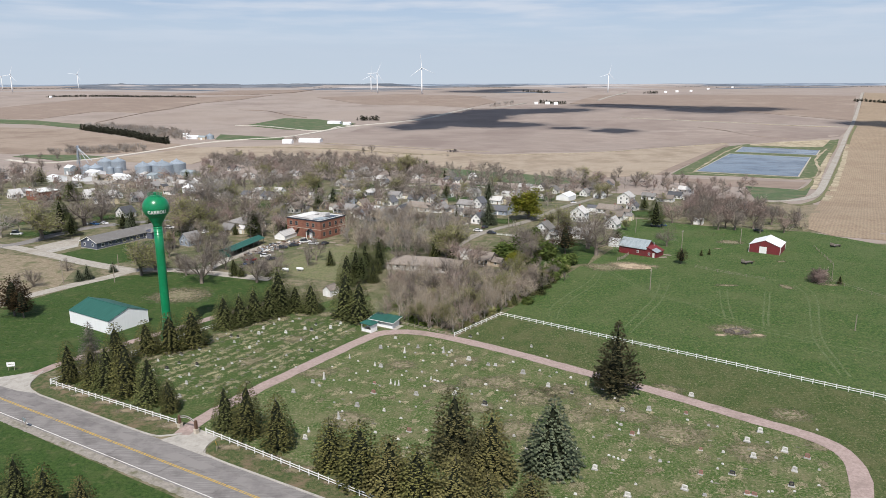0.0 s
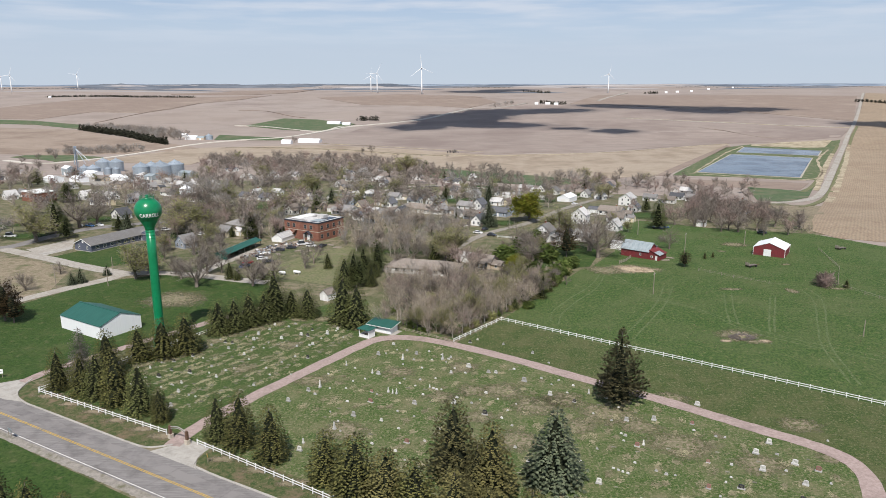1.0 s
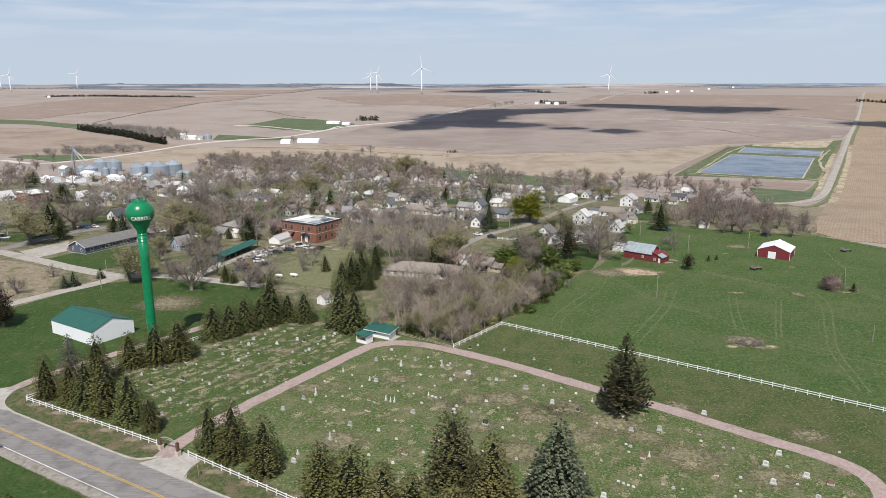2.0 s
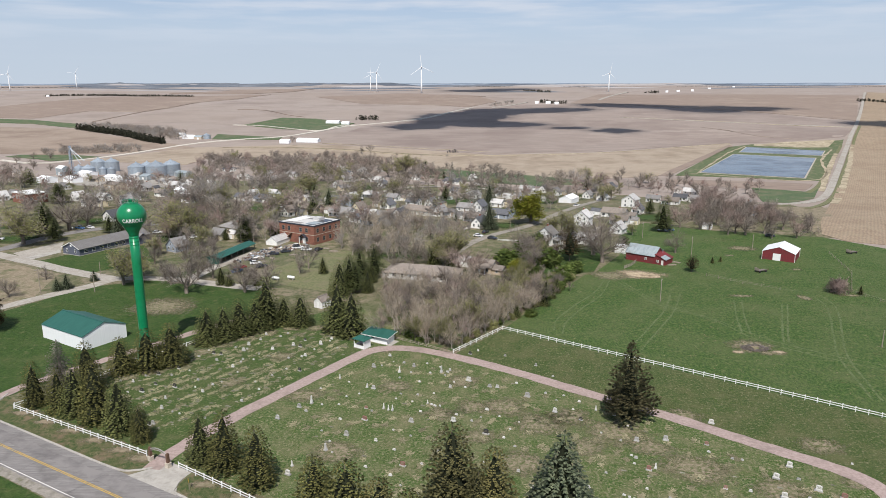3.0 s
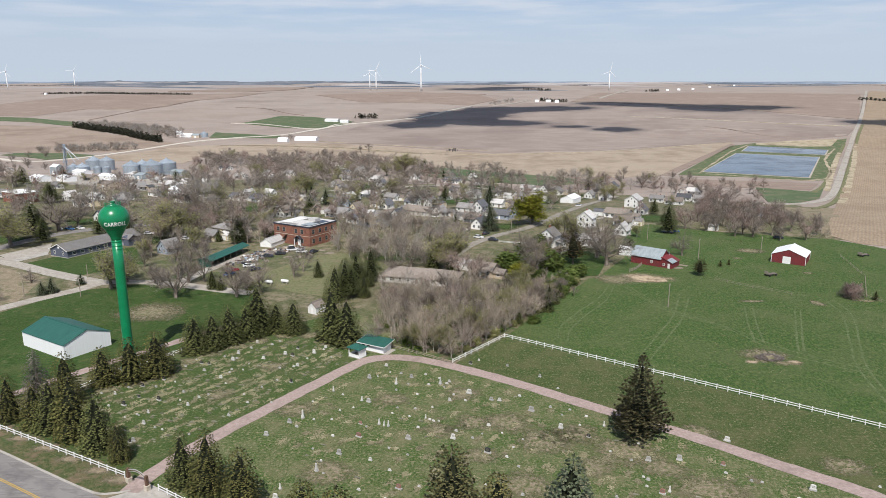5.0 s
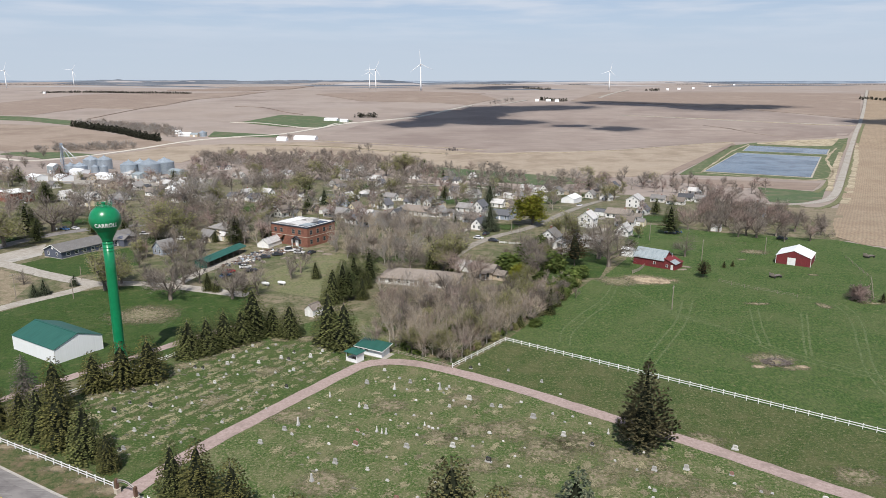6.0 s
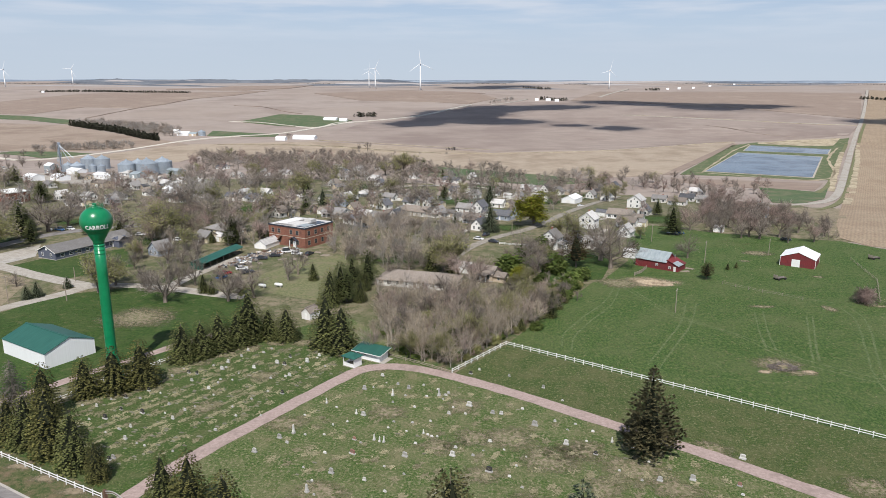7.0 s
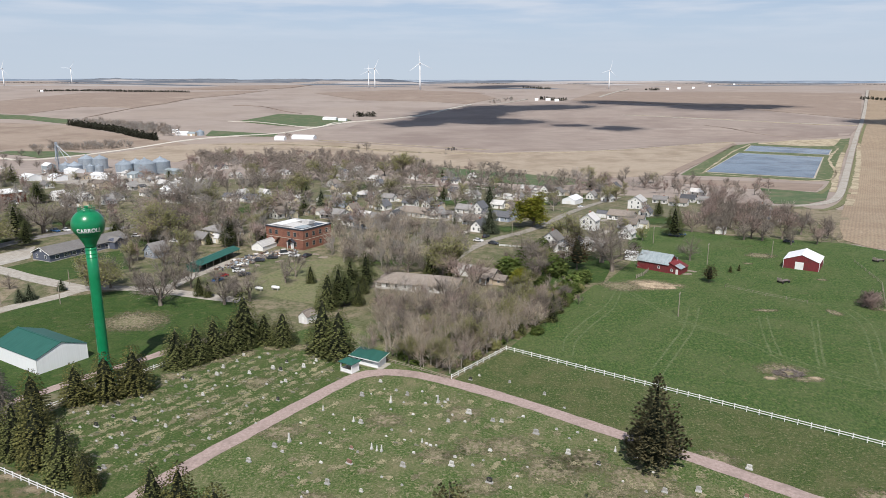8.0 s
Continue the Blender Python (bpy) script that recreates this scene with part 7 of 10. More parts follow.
FARKINDS += [branching("far_tree", "leafless pale grey tree", "tree", PALEBARK, PALETWIG, 12, 1.0, 64, trunk=0.22, twigs=13, twigwidth=0.21, far=True),
             branching("far_tree", "tree with reddish spring buds", "tree", PALEBARK, ROSETWIG, 12, 1.0, 65, trunk=0.22, twigs=13, twigwidth=0.25, far=True),
             branching("far_tree", "tree in first olive-green leaf", "tree", PALEBARK, TWIG, 12, 1.0, 66, BUD, 22, trunk=0.22, twigs=11, twigwidth=0.16, far=True, leafsize=0.34)]
FARBRUSH = [branching("far_brush", "clump of leafless brush", "brush", BARK, TWIG, 6, 1.0, 67, trunk=0.12, stems=1, twigs=7, fork=0.28, twigwidth=0.16, far=True)]
THICKETS = [branching("thicket", "clump of leafless grey-brown brush", "brush", BARK, TWIG, 6.5, 1.0, 19, trunk=0.12, stems=1, twigs=13, fork=0.28, twigwidth=0.08),
            branching("thicket", "clump of leafless reddish brush", "brush", BARK, ROSETWIG, 6, 1.0, 20, trunk=0.12, stems=1, twigs=13, fork=0.28, twigwidth=0.08)]
BUSHES = [branching("bush", "low dark green leafy bush", "bush", BARK, BUSH, 3, 1.2, 21, BUSH, 16, trunk=0.1, stems=1, twigs=4, leafsize=0.4),
          branching("bush", "rounded bush in fresh green leaf", "bush", BARK, BUD, 3, 1.2, 23, BUD, 16, trunk=0.1, stems=1, twigs=4, leafsize=0.34)]
LOW = branching("bush", "rounded leafless reddish-brown bush", "bush", BARK, ROSETWIG, 4.5, 1.5, 22, trunk=0.12, stems=5, twigs=14, fork=0.3, twigwidth=0.08)

# evergreens along the highway fence
k = 0
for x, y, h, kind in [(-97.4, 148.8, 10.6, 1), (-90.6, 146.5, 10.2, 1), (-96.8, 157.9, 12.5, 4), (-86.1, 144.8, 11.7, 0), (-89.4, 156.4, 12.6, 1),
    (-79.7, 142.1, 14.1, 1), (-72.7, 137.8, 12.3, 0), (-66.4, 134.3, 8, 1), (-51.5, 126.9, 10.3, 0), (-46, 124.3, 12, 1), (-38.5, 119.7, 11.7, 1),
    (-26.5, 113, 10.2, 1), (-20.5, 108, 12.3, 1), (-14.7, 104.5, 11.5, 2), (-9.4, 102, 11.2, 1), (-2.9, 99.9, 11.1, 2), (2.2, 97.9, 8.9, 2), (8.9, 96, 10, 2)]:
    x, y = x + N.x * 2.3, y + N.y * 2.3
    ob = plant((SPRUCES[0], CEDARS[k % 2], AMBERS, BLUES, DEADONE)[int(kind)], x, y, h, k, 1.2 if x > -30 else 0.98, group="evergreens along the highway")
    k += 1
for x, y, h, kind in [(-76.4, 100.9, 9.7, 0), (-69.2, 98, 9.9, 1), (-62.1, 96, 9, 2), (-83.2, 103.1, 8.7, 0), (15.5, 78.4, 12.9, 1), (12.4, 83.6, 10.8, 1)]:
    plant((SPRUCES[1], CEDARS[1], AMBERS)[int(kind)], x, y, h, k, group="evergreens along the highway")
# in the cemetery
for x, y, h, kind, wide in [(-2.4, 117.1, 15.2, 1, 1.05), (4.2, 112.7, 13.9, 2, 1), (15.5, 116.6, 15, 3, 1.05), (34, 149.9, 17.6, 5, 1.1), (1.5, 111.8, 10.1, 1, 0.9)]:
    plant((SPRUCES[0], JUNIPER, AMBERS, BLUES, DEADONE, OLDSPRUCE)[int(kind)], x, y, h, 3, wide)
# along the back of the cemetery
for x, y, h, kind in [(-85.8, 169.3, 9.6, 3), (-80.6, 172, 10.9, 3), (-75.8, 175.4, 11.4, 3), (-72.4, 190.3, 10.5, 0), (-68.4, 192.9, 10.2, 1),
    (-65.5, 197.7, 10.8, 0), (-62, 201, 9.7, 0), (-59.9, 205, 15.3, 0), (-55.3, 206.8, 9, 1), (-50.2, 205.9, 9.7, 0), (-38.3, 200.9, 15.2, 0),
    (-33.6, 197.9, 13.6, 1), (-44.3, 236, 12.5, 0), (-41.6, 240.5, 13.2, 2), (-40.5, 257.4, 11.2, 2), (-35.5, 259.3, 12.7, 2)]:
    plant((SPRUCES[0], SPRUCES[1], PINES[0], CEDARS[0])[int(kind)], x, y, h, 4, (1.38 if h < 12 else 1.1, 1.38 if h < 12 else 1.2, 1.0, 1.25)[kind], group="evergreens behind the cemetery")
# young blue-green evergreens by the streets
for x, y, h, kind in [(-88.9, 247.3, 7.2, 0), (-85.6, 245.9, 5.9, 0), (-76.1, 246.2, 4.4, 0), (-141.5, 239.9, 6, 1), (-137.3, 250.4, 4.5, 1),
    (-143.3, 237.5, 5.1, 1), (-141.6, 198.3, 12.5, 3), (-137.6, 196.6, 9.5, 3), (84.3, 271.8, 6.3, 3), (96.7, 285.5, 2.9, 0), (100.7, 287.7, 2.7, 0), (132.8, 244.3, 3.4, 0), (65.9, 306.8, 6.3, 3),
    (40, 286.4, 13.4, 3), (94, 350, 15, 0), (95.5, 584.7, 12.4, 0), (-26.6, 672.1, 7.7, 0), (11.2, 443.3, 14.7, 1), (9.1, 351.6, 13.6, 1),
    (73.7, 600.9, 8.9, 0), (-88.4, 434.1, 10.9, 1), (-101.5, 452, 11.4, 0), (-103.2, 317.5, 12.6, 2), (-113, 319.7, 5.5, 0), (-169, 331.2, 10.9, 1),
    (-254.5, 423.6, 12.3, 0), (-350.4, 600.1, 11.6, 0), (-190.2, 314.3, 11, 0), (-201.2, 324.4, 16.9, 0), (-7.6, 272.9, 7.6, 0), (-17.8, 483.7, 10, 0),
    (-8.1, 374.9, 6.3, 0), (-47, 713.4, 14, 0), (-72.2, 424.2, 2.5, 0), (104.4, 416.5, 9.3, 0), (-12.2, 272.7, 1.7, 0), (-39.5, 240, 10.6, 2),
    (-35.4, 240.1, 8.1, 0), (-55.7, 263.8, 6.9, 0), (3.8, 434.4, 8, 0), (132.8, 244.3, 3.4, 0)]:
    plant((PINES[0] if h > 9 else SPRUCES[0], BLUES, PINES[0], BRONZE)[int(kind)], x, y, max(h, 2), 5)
# single broadleaf trees that stand out
for x, y, h, kind in [(-200, 306.4, 19.2, 2), (-124.1, 246, 15.3, 2), (-122.5, 254.3, 11.9, 2), (-136, 324.1, 18.6, 2),
    (-97.2, 236.3, 16.1, 0), (-166.1, 425.8, 18.6, 1), (-159.7, 443.7, 16.4, 1), (31.1, 371.3, 17.3, 4), (40.7, 322.8, 16.3, 2), (101.3, 515.1, 11.9, 2),
    (93.1, 504.6, 12.5, 2), (51.3, 297.3, 20.1, 0), (52.8, 284.9, 18.6, 0), (126.2, 245.6, 7, 5), (-77.6, 238.5, 12.7, 0), (-70.8, 242.5, 13.9, 0),
    (-23.1, 279, 10.9, 0), (-27.8, 266.6, 10, 0), (-17.2, 279.3, 8.5, 0), (-7.8, 279.6, 15.6, 2), (-10, 276.6, 13.8, 2), (-4, 265.7, 11.5, 3), (1.6, 257.3, 11.2, 3),
    (20.3, 296.1, 13.9, 0), (22, 285.7, 13.4, 0), (24.7, 274.1, 14.6, 0), (86.8, 302.4, 11, 0), (-155.4, 229.7, 7.9, 0), (-155.7, 251.3, 5.6, 0),
    (-156.1, 221.4, 8.1, 0), (-88.4, 262.5, 6.9, 0), (-99.9, 253.5, 11.2, 0), (-105.2, 281, 9.8, 0), (-111.9, 253, 9, 0), (-126, 275.2, 8.5, 0),
    (-152.4, 357.3, 13.7, 2), (-81, 677.9, 15, 2), (-67.4, 712.1, 21, 2), (-134.4, 637.2, 18.9, 2), (-118.9, 511.4, 17, 2), (-55.9, 500.8, 14.6, 2),
    (41.2, 526.6, 8.7, 3), (23.8, 523.2, 10.8, 0), (-197.8, 338.8, 20.4, 0), (-195.8, 351.6, 14.2, 0), (86.1, 602.5, 16.7, 1), (143.7, 609.1, 14.9, 0),
    (111.9, 624.6, 13.2, 0)]:
    plant((BARES[0], PALES[0], BUDS[0], ROSES[0], LIMES, LOW)[int(kind)] if int(x) % 2 or kind in (1, 3, 4, 5) else (BARES[1], 0, BUDS[1])[int(kind)], x, y, max(h, 3), 6, 1.45 if h > 18 else 1.2)
# thick bare wood behind the cemetery
TAKEN += [(px, py, 6.5) for px, py in [(3.7, 266.4), (9.1, 266.7), (13.5, 270.1), (7, 271.5)]]
WOOD = [(-27.6, 194.5), (-16.1, 193.5), (-4.8, 189.1), (8.6, 206.5), (22.8, 227), (34.4, 242.8), (38.8, 260.4), (28.6, 267), (14.3, 249.7), (3.7, 250.9),
    (-14.6, 237.2), (-26.2, 231.8)]
for i, (x, y) in enumerate(scatter(WOOD, 135, 2.0, 21, TAKEN)):
    r = random.Random(i)
    plant(r.choice((SLIM[0], SLIM[1], SLIM[0], SLIM[1], SLIMROSE, THICKETS[1], BUDS[0], BARES[2], SLIM[0])) if i % 6 else BUSHES[i // 6 % 2], x, y, (r.uniform(7, 11.5) if y < 236 or x < 0 else r.uniform(3.5, 6)) if i % 6 else 2.8, i, r.uniform(0.8, 1.1),
        "bare wood behind the cemetery")
# the ragged front of the wood, close behind the fences
for i, p in enumerate(smooth_line([(-19, 197.5), (-11.5, 192.3), (-5, 188.8)], 2.6) + smooth_line([(-2.5, 190.5), (8.4, 206.8), (21, 227)], 2.7)):
    r = random.Random(i + 2100)
    for kind, h in ((r.choice((SLIM[0], SLIM[1], SLIM[0], SLIMROSE)), r.uniform(6.5, 10.5)), (r.choice((THICKETS[0], THICKETS[1], BUSHES[1], THICKETS[0])), r.uniform(1.8, 3.4))):
        plant(kind, p.x + r.uniform(-0.9, 0.5), p.y + r.uniform(-0.2, 1.6), h, i, r.uniform(0.8, 1.1), "bare wood behind the cemetery")
for i, (x, y) in enumerate([(-29, 244), (-25, 241), (-21, 244.5), (-17, 240), (-12, 243), (-8, 240), (-4, 243.5), (-23, 237), (-14, 236), (0, 239)]):
    plant(SLIM[i % 3], x, y, 7.5 + 1.3 * (i % 3), i, 0.9, "bare wood behind the cemetery")
for i, (x, y) in enumerate(scatter([(-22, 199), (-8, 194), (6, 212), (26, 243), (30, 262), (8, 246), (-12, 230)], 15, 5, 93)):
    plant(BUSHES[i % 2], x, y, 2.2 + i % 3, i, 1.3, "undergrowth in the wood")
WOOD2 = [(-58.8, 297.6), (-34.1, 281.6), (-7.9, 284.6), (-0.9, 312.6), (-10.2, 361.3), (-41.7, 372.8), (-64.3, 358.3)]
for i, (x, y) in enumerate(scatter(WOOD2, 115, 2.9, 22, TAKEN)):
    r = random.Random(i + 100)
    plant(r.choice((SLIM[1], SLIM[2], SLIM[0], SLIM[2], THICKETS[0], SLIM[1])), x, y, r.uniform(7, 11), i, r.uniform(0.85, 1.1), "bare trees in the village")
WOOD3 = [(1.6, 259), (19.6, 266.6), (35.8, 281.3), (34.4, 313.9), (17.1, 307.3), (10.9, 275.5)]
for i, (x, y) in enumerate(scatter(WOOD3, 26, 4, 23, TAKEN)):
    r = random.Random(i + 200)
    plant(r.choice((BARES[0], THICKETS[0], ROSES[0], BUDS[0], BUSHES[0], BUSHES[0])), x, y, r.uniform(4, 9), i, 1, "bare trees in the village")
for x, y, h, kind in [(20, 260.8, 7.3, 0), (15.1, 260.6, 4.8, 0), (28.9, 252.9, 3.6, 1), (31.1, 246.6, 3.3, 1), (23.6, 233.2, 3.9, 1), (18.9, 216.9, 2.7, 1),
    (35.2, 258.3, 3.4, 1), (11.2, 240.4, 4, 1), (25, 234.6, 7, 2), (29.7, 242.5, 5.2, 2), (14.5, 215.7, 4, 2), (-14.5, 277.6, 11.5, 2), (-35.3, 252.5, 6.3, 2),
    (24.7, 262.5, 4.4, 1), (37.6, 268, 5, 1), (35, 262, 5.4, 1), (40.5, 272, 4.4, 1), (33, 256.5, 4.5, 1), (24, 227.6, 6.5, 2), (17.5, 225, 5, 2), (22.5, 240, 5.5, 2), (27.5, 236, 4.5, 2), (17.4, 268.5, 5.6, 3), (14.2, 262, 4.2, 3), (8, 236, 4.2, 3), (1, 240, 4.5, 1)]:
    plant((BUDS[0], BUSHES[0], SPRUCES[1], LIMES)[int(kind)], x, y, max(h, 2), 8, 1.25 if h < 6 else 1.0)
for x, y, h in [(-254, 424.5, 12.7), (-346.6, 539.5, 12.8), (-361.7, 618, 7.9), (-93.6, 331, 8.2), (-208.2, 339.1, 10.7), (-175, 333.6, 8.6), (-157.4, 326.3, 8.4),
    (-104.4, 323.6, 9.6), (-89.9, 398.8, 9.3), (-248.5, 590.8, 10.3)]:
    plant(PINES[0], x, y, max(h, 3), 9, 1.3)
WEST = [(-124.7, 254.2), (-108.7, 261.8), (-97.7, 291.7), (-82.2, 309.6), (-102.1, 369.3), (-146.8, 422.2), (-168.5, 396.3), (-168.9, 340), (-159.4, 300.7)]
for i, (x, y) in enumerate(scatter(WEST, 46, 4.5, 28, TAKEN)):
    r = random.Random(i + 500)
    plant(r.choice((BARES[0], BARES[1], BARES[2], ROSES[0], SLIM[0], BUDS[0], PALES[0], BARES[0])), x, y, r.uniform(8, 13), i, r.uniform(0.9, 1.15), "bare trees in the village")
for i, (x, y) in enumerate([(-25.3, 231.9), (-20.4, 229.3), (-15.9, 232.2), (-9.8, 229.7), (-6.6, 241.2), (-0.5, 243), (-29.2, 240.4), (-76.7, 246.2), (-95, 255.3),
    (-107.1, 246.6), (-64.7, 263.4), (-63, 270.8)]):
    plant(SLIM[i % 2] if i < 7 else BARES[i % 3], x, y, 9 + i % 3, i, 1.0, "bare trees in the village")
GROVE = [(102.1, 353.1), (115.9, 347), (138.1, 332.2), (164, 333.4), (176.6, 372.8), (179.9, 432.8), (165.5, 501.5), (130.2, 448)]
for i, (x, y) in enumerate(scatter(GROVE, 58, 4.5, 24, TAKEN)):
    r = random.Random(i + 300)
    plant(r.choice((BARES[0], BARES[1], ROSES[0], ROSES[0], THICKETS[0])), x, y, r.uniform(9, 15) * (0.6 if x > 165 else 1), i, r.uniform(0.9, 1.2),
        "bare grove beside the pasture")
VILLAGE = [(-215, 298.7), (-211, 346.1), (-171.8, 339.9), (-110.2, 291.3), (-90.8, 343.3), (-56.1, 344.9), (-10, 355.9), (19.2, 348.7), (53.4, 389.8),
    (116.6, 538.5), (162, 545), (170, 645), (88.9, 661.5), (36.4, 687.8), (-59, 754.7), (-180.2, 794.6), (-309.7, 821.7), (-262.6, 636.1), (-298.2, 559.5),
    (-424.5, 651), (-436.9, 576.8), (-239.3, 309.9)]
ROADS = [(px, py, 5) for px, py in [(-207.6, 295.5), (-203.2, 305.1), (-200.5, 313.9), (-197.6, 323.2), (-193.8, 331.7), (-187.7, 339.2), (-180.6, 345.7),
    (0.4, 318.8), (7.3, 329.6), (13.1, 340.1), (20.8, 352.2), (28.8, 361.6), (40, 384.3), (50.9, 409.7), (64, 443.1), (82.1, 487.2)]]


def far_trees(kind, places, label):
    """Trees too far off to tell apart, joined: copies of one kind at (x, y, height, breadth)."""
    verts, faces, slots, mats, normals = [], [], [], [], []
    count = 0
    for o in kind.children:
        no = np.array([tuple(v) for v in NORMALS.get(o.data.name, [v.normal for v in o.data.vertices])])
        mats.append(o.data.materials[0])
        co = np.empty(len(o.data.vertices) * 3)
        o.data.vertices.foreach_get("co", co)
        co = co.reshape(-1, 3)
        polys = [tuple(p.vertices) for p in o.data.polygons]
        for x, y, h, w in places:
            r = random.Random(int(x * 31 + y * 17))
            s, a = h / kind["height"], r.uniform(0, 6.28)
            m = np.array(((math.cos(a) * s * w, -math.sin(a) * s * w, 0), (math.sin(a) * s * w, math.cos(a) * s * w, 0), (0, 0, s)))
            verts.append(co @ m.T + (x, y, land(x, y)))
            normals.append(no @ (m / s).T)
            faces += [tuple(i + count for i in p) for p in polys]
            slots += [len(mats) - 1] * len(polys)
            count += len(co)
    me = bpy.data.meshes.new("village_trees")
    me.from_pydata(np.concatenate(verts).tolist(), [], faces)
    for m in mats:
        me.materials.append(m)
    me.polygons.foreach_set("material_index", slots)
    soften(me, np.concatenate(normals))
    return tagged(new("village_trees", me), label, "trees", kind="stuff")


FAR = {}
OPEN = [(-144.7, 635.7), (-73.6, 661.8), (92.7, 691.3), (176.3, 611.8), (98.3, 344.4), (1.7, 325.3), (-25.9, 420.8), (-96, 453)]
YARD = [(-443.1, 658.9), (-270.6, 676.7), (-189.5, 480), (-222.7, 442.9), (-290.4, 455.9)]
for i, (x, y) in enumerate(scatter(VILLAGE, 430, 4.8, 25, TAKEN + ROADS)):
    r = random.Random(i + 400)
    if inside(x, y, OPEN) and i % 9 < 4:
        continue
    if inside(x, y, YARD) and i % 5:
        continue
    h, w, n = r.uniform(8.5, 16.5), r.uniform(1.1, 1.45), r.choice((0, 1, 5, 0, 2, 3, 4, 4, 1, 2))
    if y > 285:
        FAR.setdefault(n, []).append((x, y, h, w))
    else:
        plant((BARES[0], BARES[1], BARES[2], PALES[0], ROSES[0], BUDS[i % 2])[n], x, y, h, i, w, "bare trees in the village")
BRUSHES = []
for i, (x, y) in enumerate(scatter(VILLAGE, 190, 4.4, 27, TAKEN + ROADS)):
    r = random.Random(i + 900)
    if inside(x, y, YARD) and i % 3:
        continue
    BRUSHES.append((x, y, r.uniform(2, 5), r.uniform(1.0, 1.5)))
for i, (x, y) in enumerate(scatter(GROVE, 75, 2.6, 34, TAKEN)):
    r = random.Random(i + 950)
    BRUSHES.append((x, y, r.uniform(3, 6.5), r.uniform(0.9, 1.3)))
# what stands about the houses: garden trees, hedges, sheds and drives
for i, (x, y, w, *_) in enumerate(HOUSES):
    r = random.Random(i + 1500)
    if y > 640 or inside(x, y, WOOD2):
        continue
    for k in range(3):
        px, py = x + r.uniform(-1, 1) * (w * 0.6 + 4), y - r.uniform(1.5, 7)
        if all((px - a) ** 2 + (py - b) ** 2 > 9 for a, b, _ in ROADS) and all((px - a) ** 2 + (py - b) ** 2 > (c * 0.8) ** 2 for a, b, c in TAKEN):
            if k == 0:
                FAR.setdefault(r.choice((0, 1, 5, 3, 4, 5)), []).append((px, py, r.uniform(5, 9.5), r.uniform(0.8, 1.15)))
            else:
                BRUSHES.append((px, py, r.uniform(1.2, 2.8), r.uniform(1.2, 1.8)))
    a = radians(GRID)
    side = r.choice((-1, 1))
    cx, cy = x + side * (w * 0.5 + 3.2) * math.cos(a), y + 3 + side * (w * 0.5 + 3.2) * math.sin(a)
    if i % 2 and all((cx - p) ** 2 + (cy - q) ** 2 > (c * 0.9) ** 2 for p, q, c in TAKEN if (p - x) ** 2 + (q - y) ** 2 > 60):
        turned = GRID + r.choice((0, 90))
        metal_shed(cx, cy + 5, r.uniform(4.2, 6.5), r.uniform(3.6, 5), turned, 2.4, 1.3, r.choice((SIDING, CREAM, TAN, SIDING)), r.choice((SHINGLE, DARKROOF, PALEROOF, BROWNROOF)),
                   "small garage with a gabled roof beside a house", "garage", (("s", 0, 2.4, 2.0),), "garage")
        TAKEN.append((cx, cy + 5, 4))
    if i % 3 == 0:
        u, v = Vector((math.cos(a), math.sin(a))), Vector((-math.sin(a), math.cos(a)))
        p = Vector((x, y)) + u * side * (w * 0.5 + 2.2)
        q = [p + u * 1.5 + v * 5, p - u * 1.5 + v * 5, p - u * 1.5 - v * 9, p + u * 1.5 - v * 9]
        drape("driveway", [(e.x, e.y) for e in q], GRAVEL, 5.1 + 0.02 * (i % 20), "pale gravel drive beside a house", "road")
EDGE = [(-276.2, 730.9), (-195.7, 664.8), (-53.2, 680.5), (-66.4, 807.6), (-190.2, 840), (-305, 827.8)]
for i, (x, y) in enumerate(scatter(EDGE, 110, 5.5, 26, TAKEN)):
    r = random.Random(i + 700)
    FAR.setdefault(r.choice((0, 1, 2, 4, 1)), []).append((x, y, r.uniform(9, 14), r.uniform(1, 1.3)))
for i, (row, tall, wide, gap) in enumerate((([(-693.4, 1238.5), (-634.7, 1205.3), (-550.6, 1134.6), (-461.3, 1058.5), (-448.8, 1066.2)], 12, 16, 4.5),
    ([(-689.7, 1260.3), (-584.2, 1184), (-475.1, 1090.4)], 13, 14, 5), ([(-559.8, 1153.8), (-504.8, 1116.3), (-458.9, 1090.6)], 16, 14, 5),
                                            ([(48.7, 1736.9), (75.9, 1799.4), (115.5, 1867.2)], 10, 14, 9), ([(-556.8, 892), (-526, 898), (-484.2, 904), (-450, 922)], 9, 5, 2.2), ([(-540, 902), (-500, 910), (-448, 930)], 12.5, 5, 3.4),
                                                ([(-138.4, 877.6), (-94.5, 866.4), (-31.3, 855.6)], 5, 3, 30))):
    r = random.Random(i + 1200)
    for p in smooth_line(row, gap):
        FAR.setdefault(r.choice((0, 3, 3, 1)), []).append((p.x + r.uniform(-1, 1) * wide, p.y + r.uniform(-1, 1) * wide, tall * r.uniform(0.7, 1.1), r.uniform(0.9, 1.2)))
for i, (x, y) in enumerate(scatter([(-186.9, 755.2), (-124.6, 790.1), (-51.6, 751.3), (-37.4, 619), (-79.5, 562.8), (-139.3, 582.5)], 34, 5.5, 29, TAKEN)):
    FAR.setdefault((1, 5, 2, 0)[i % 4], []).append((x, y, 10 + i % 5, 1.15))
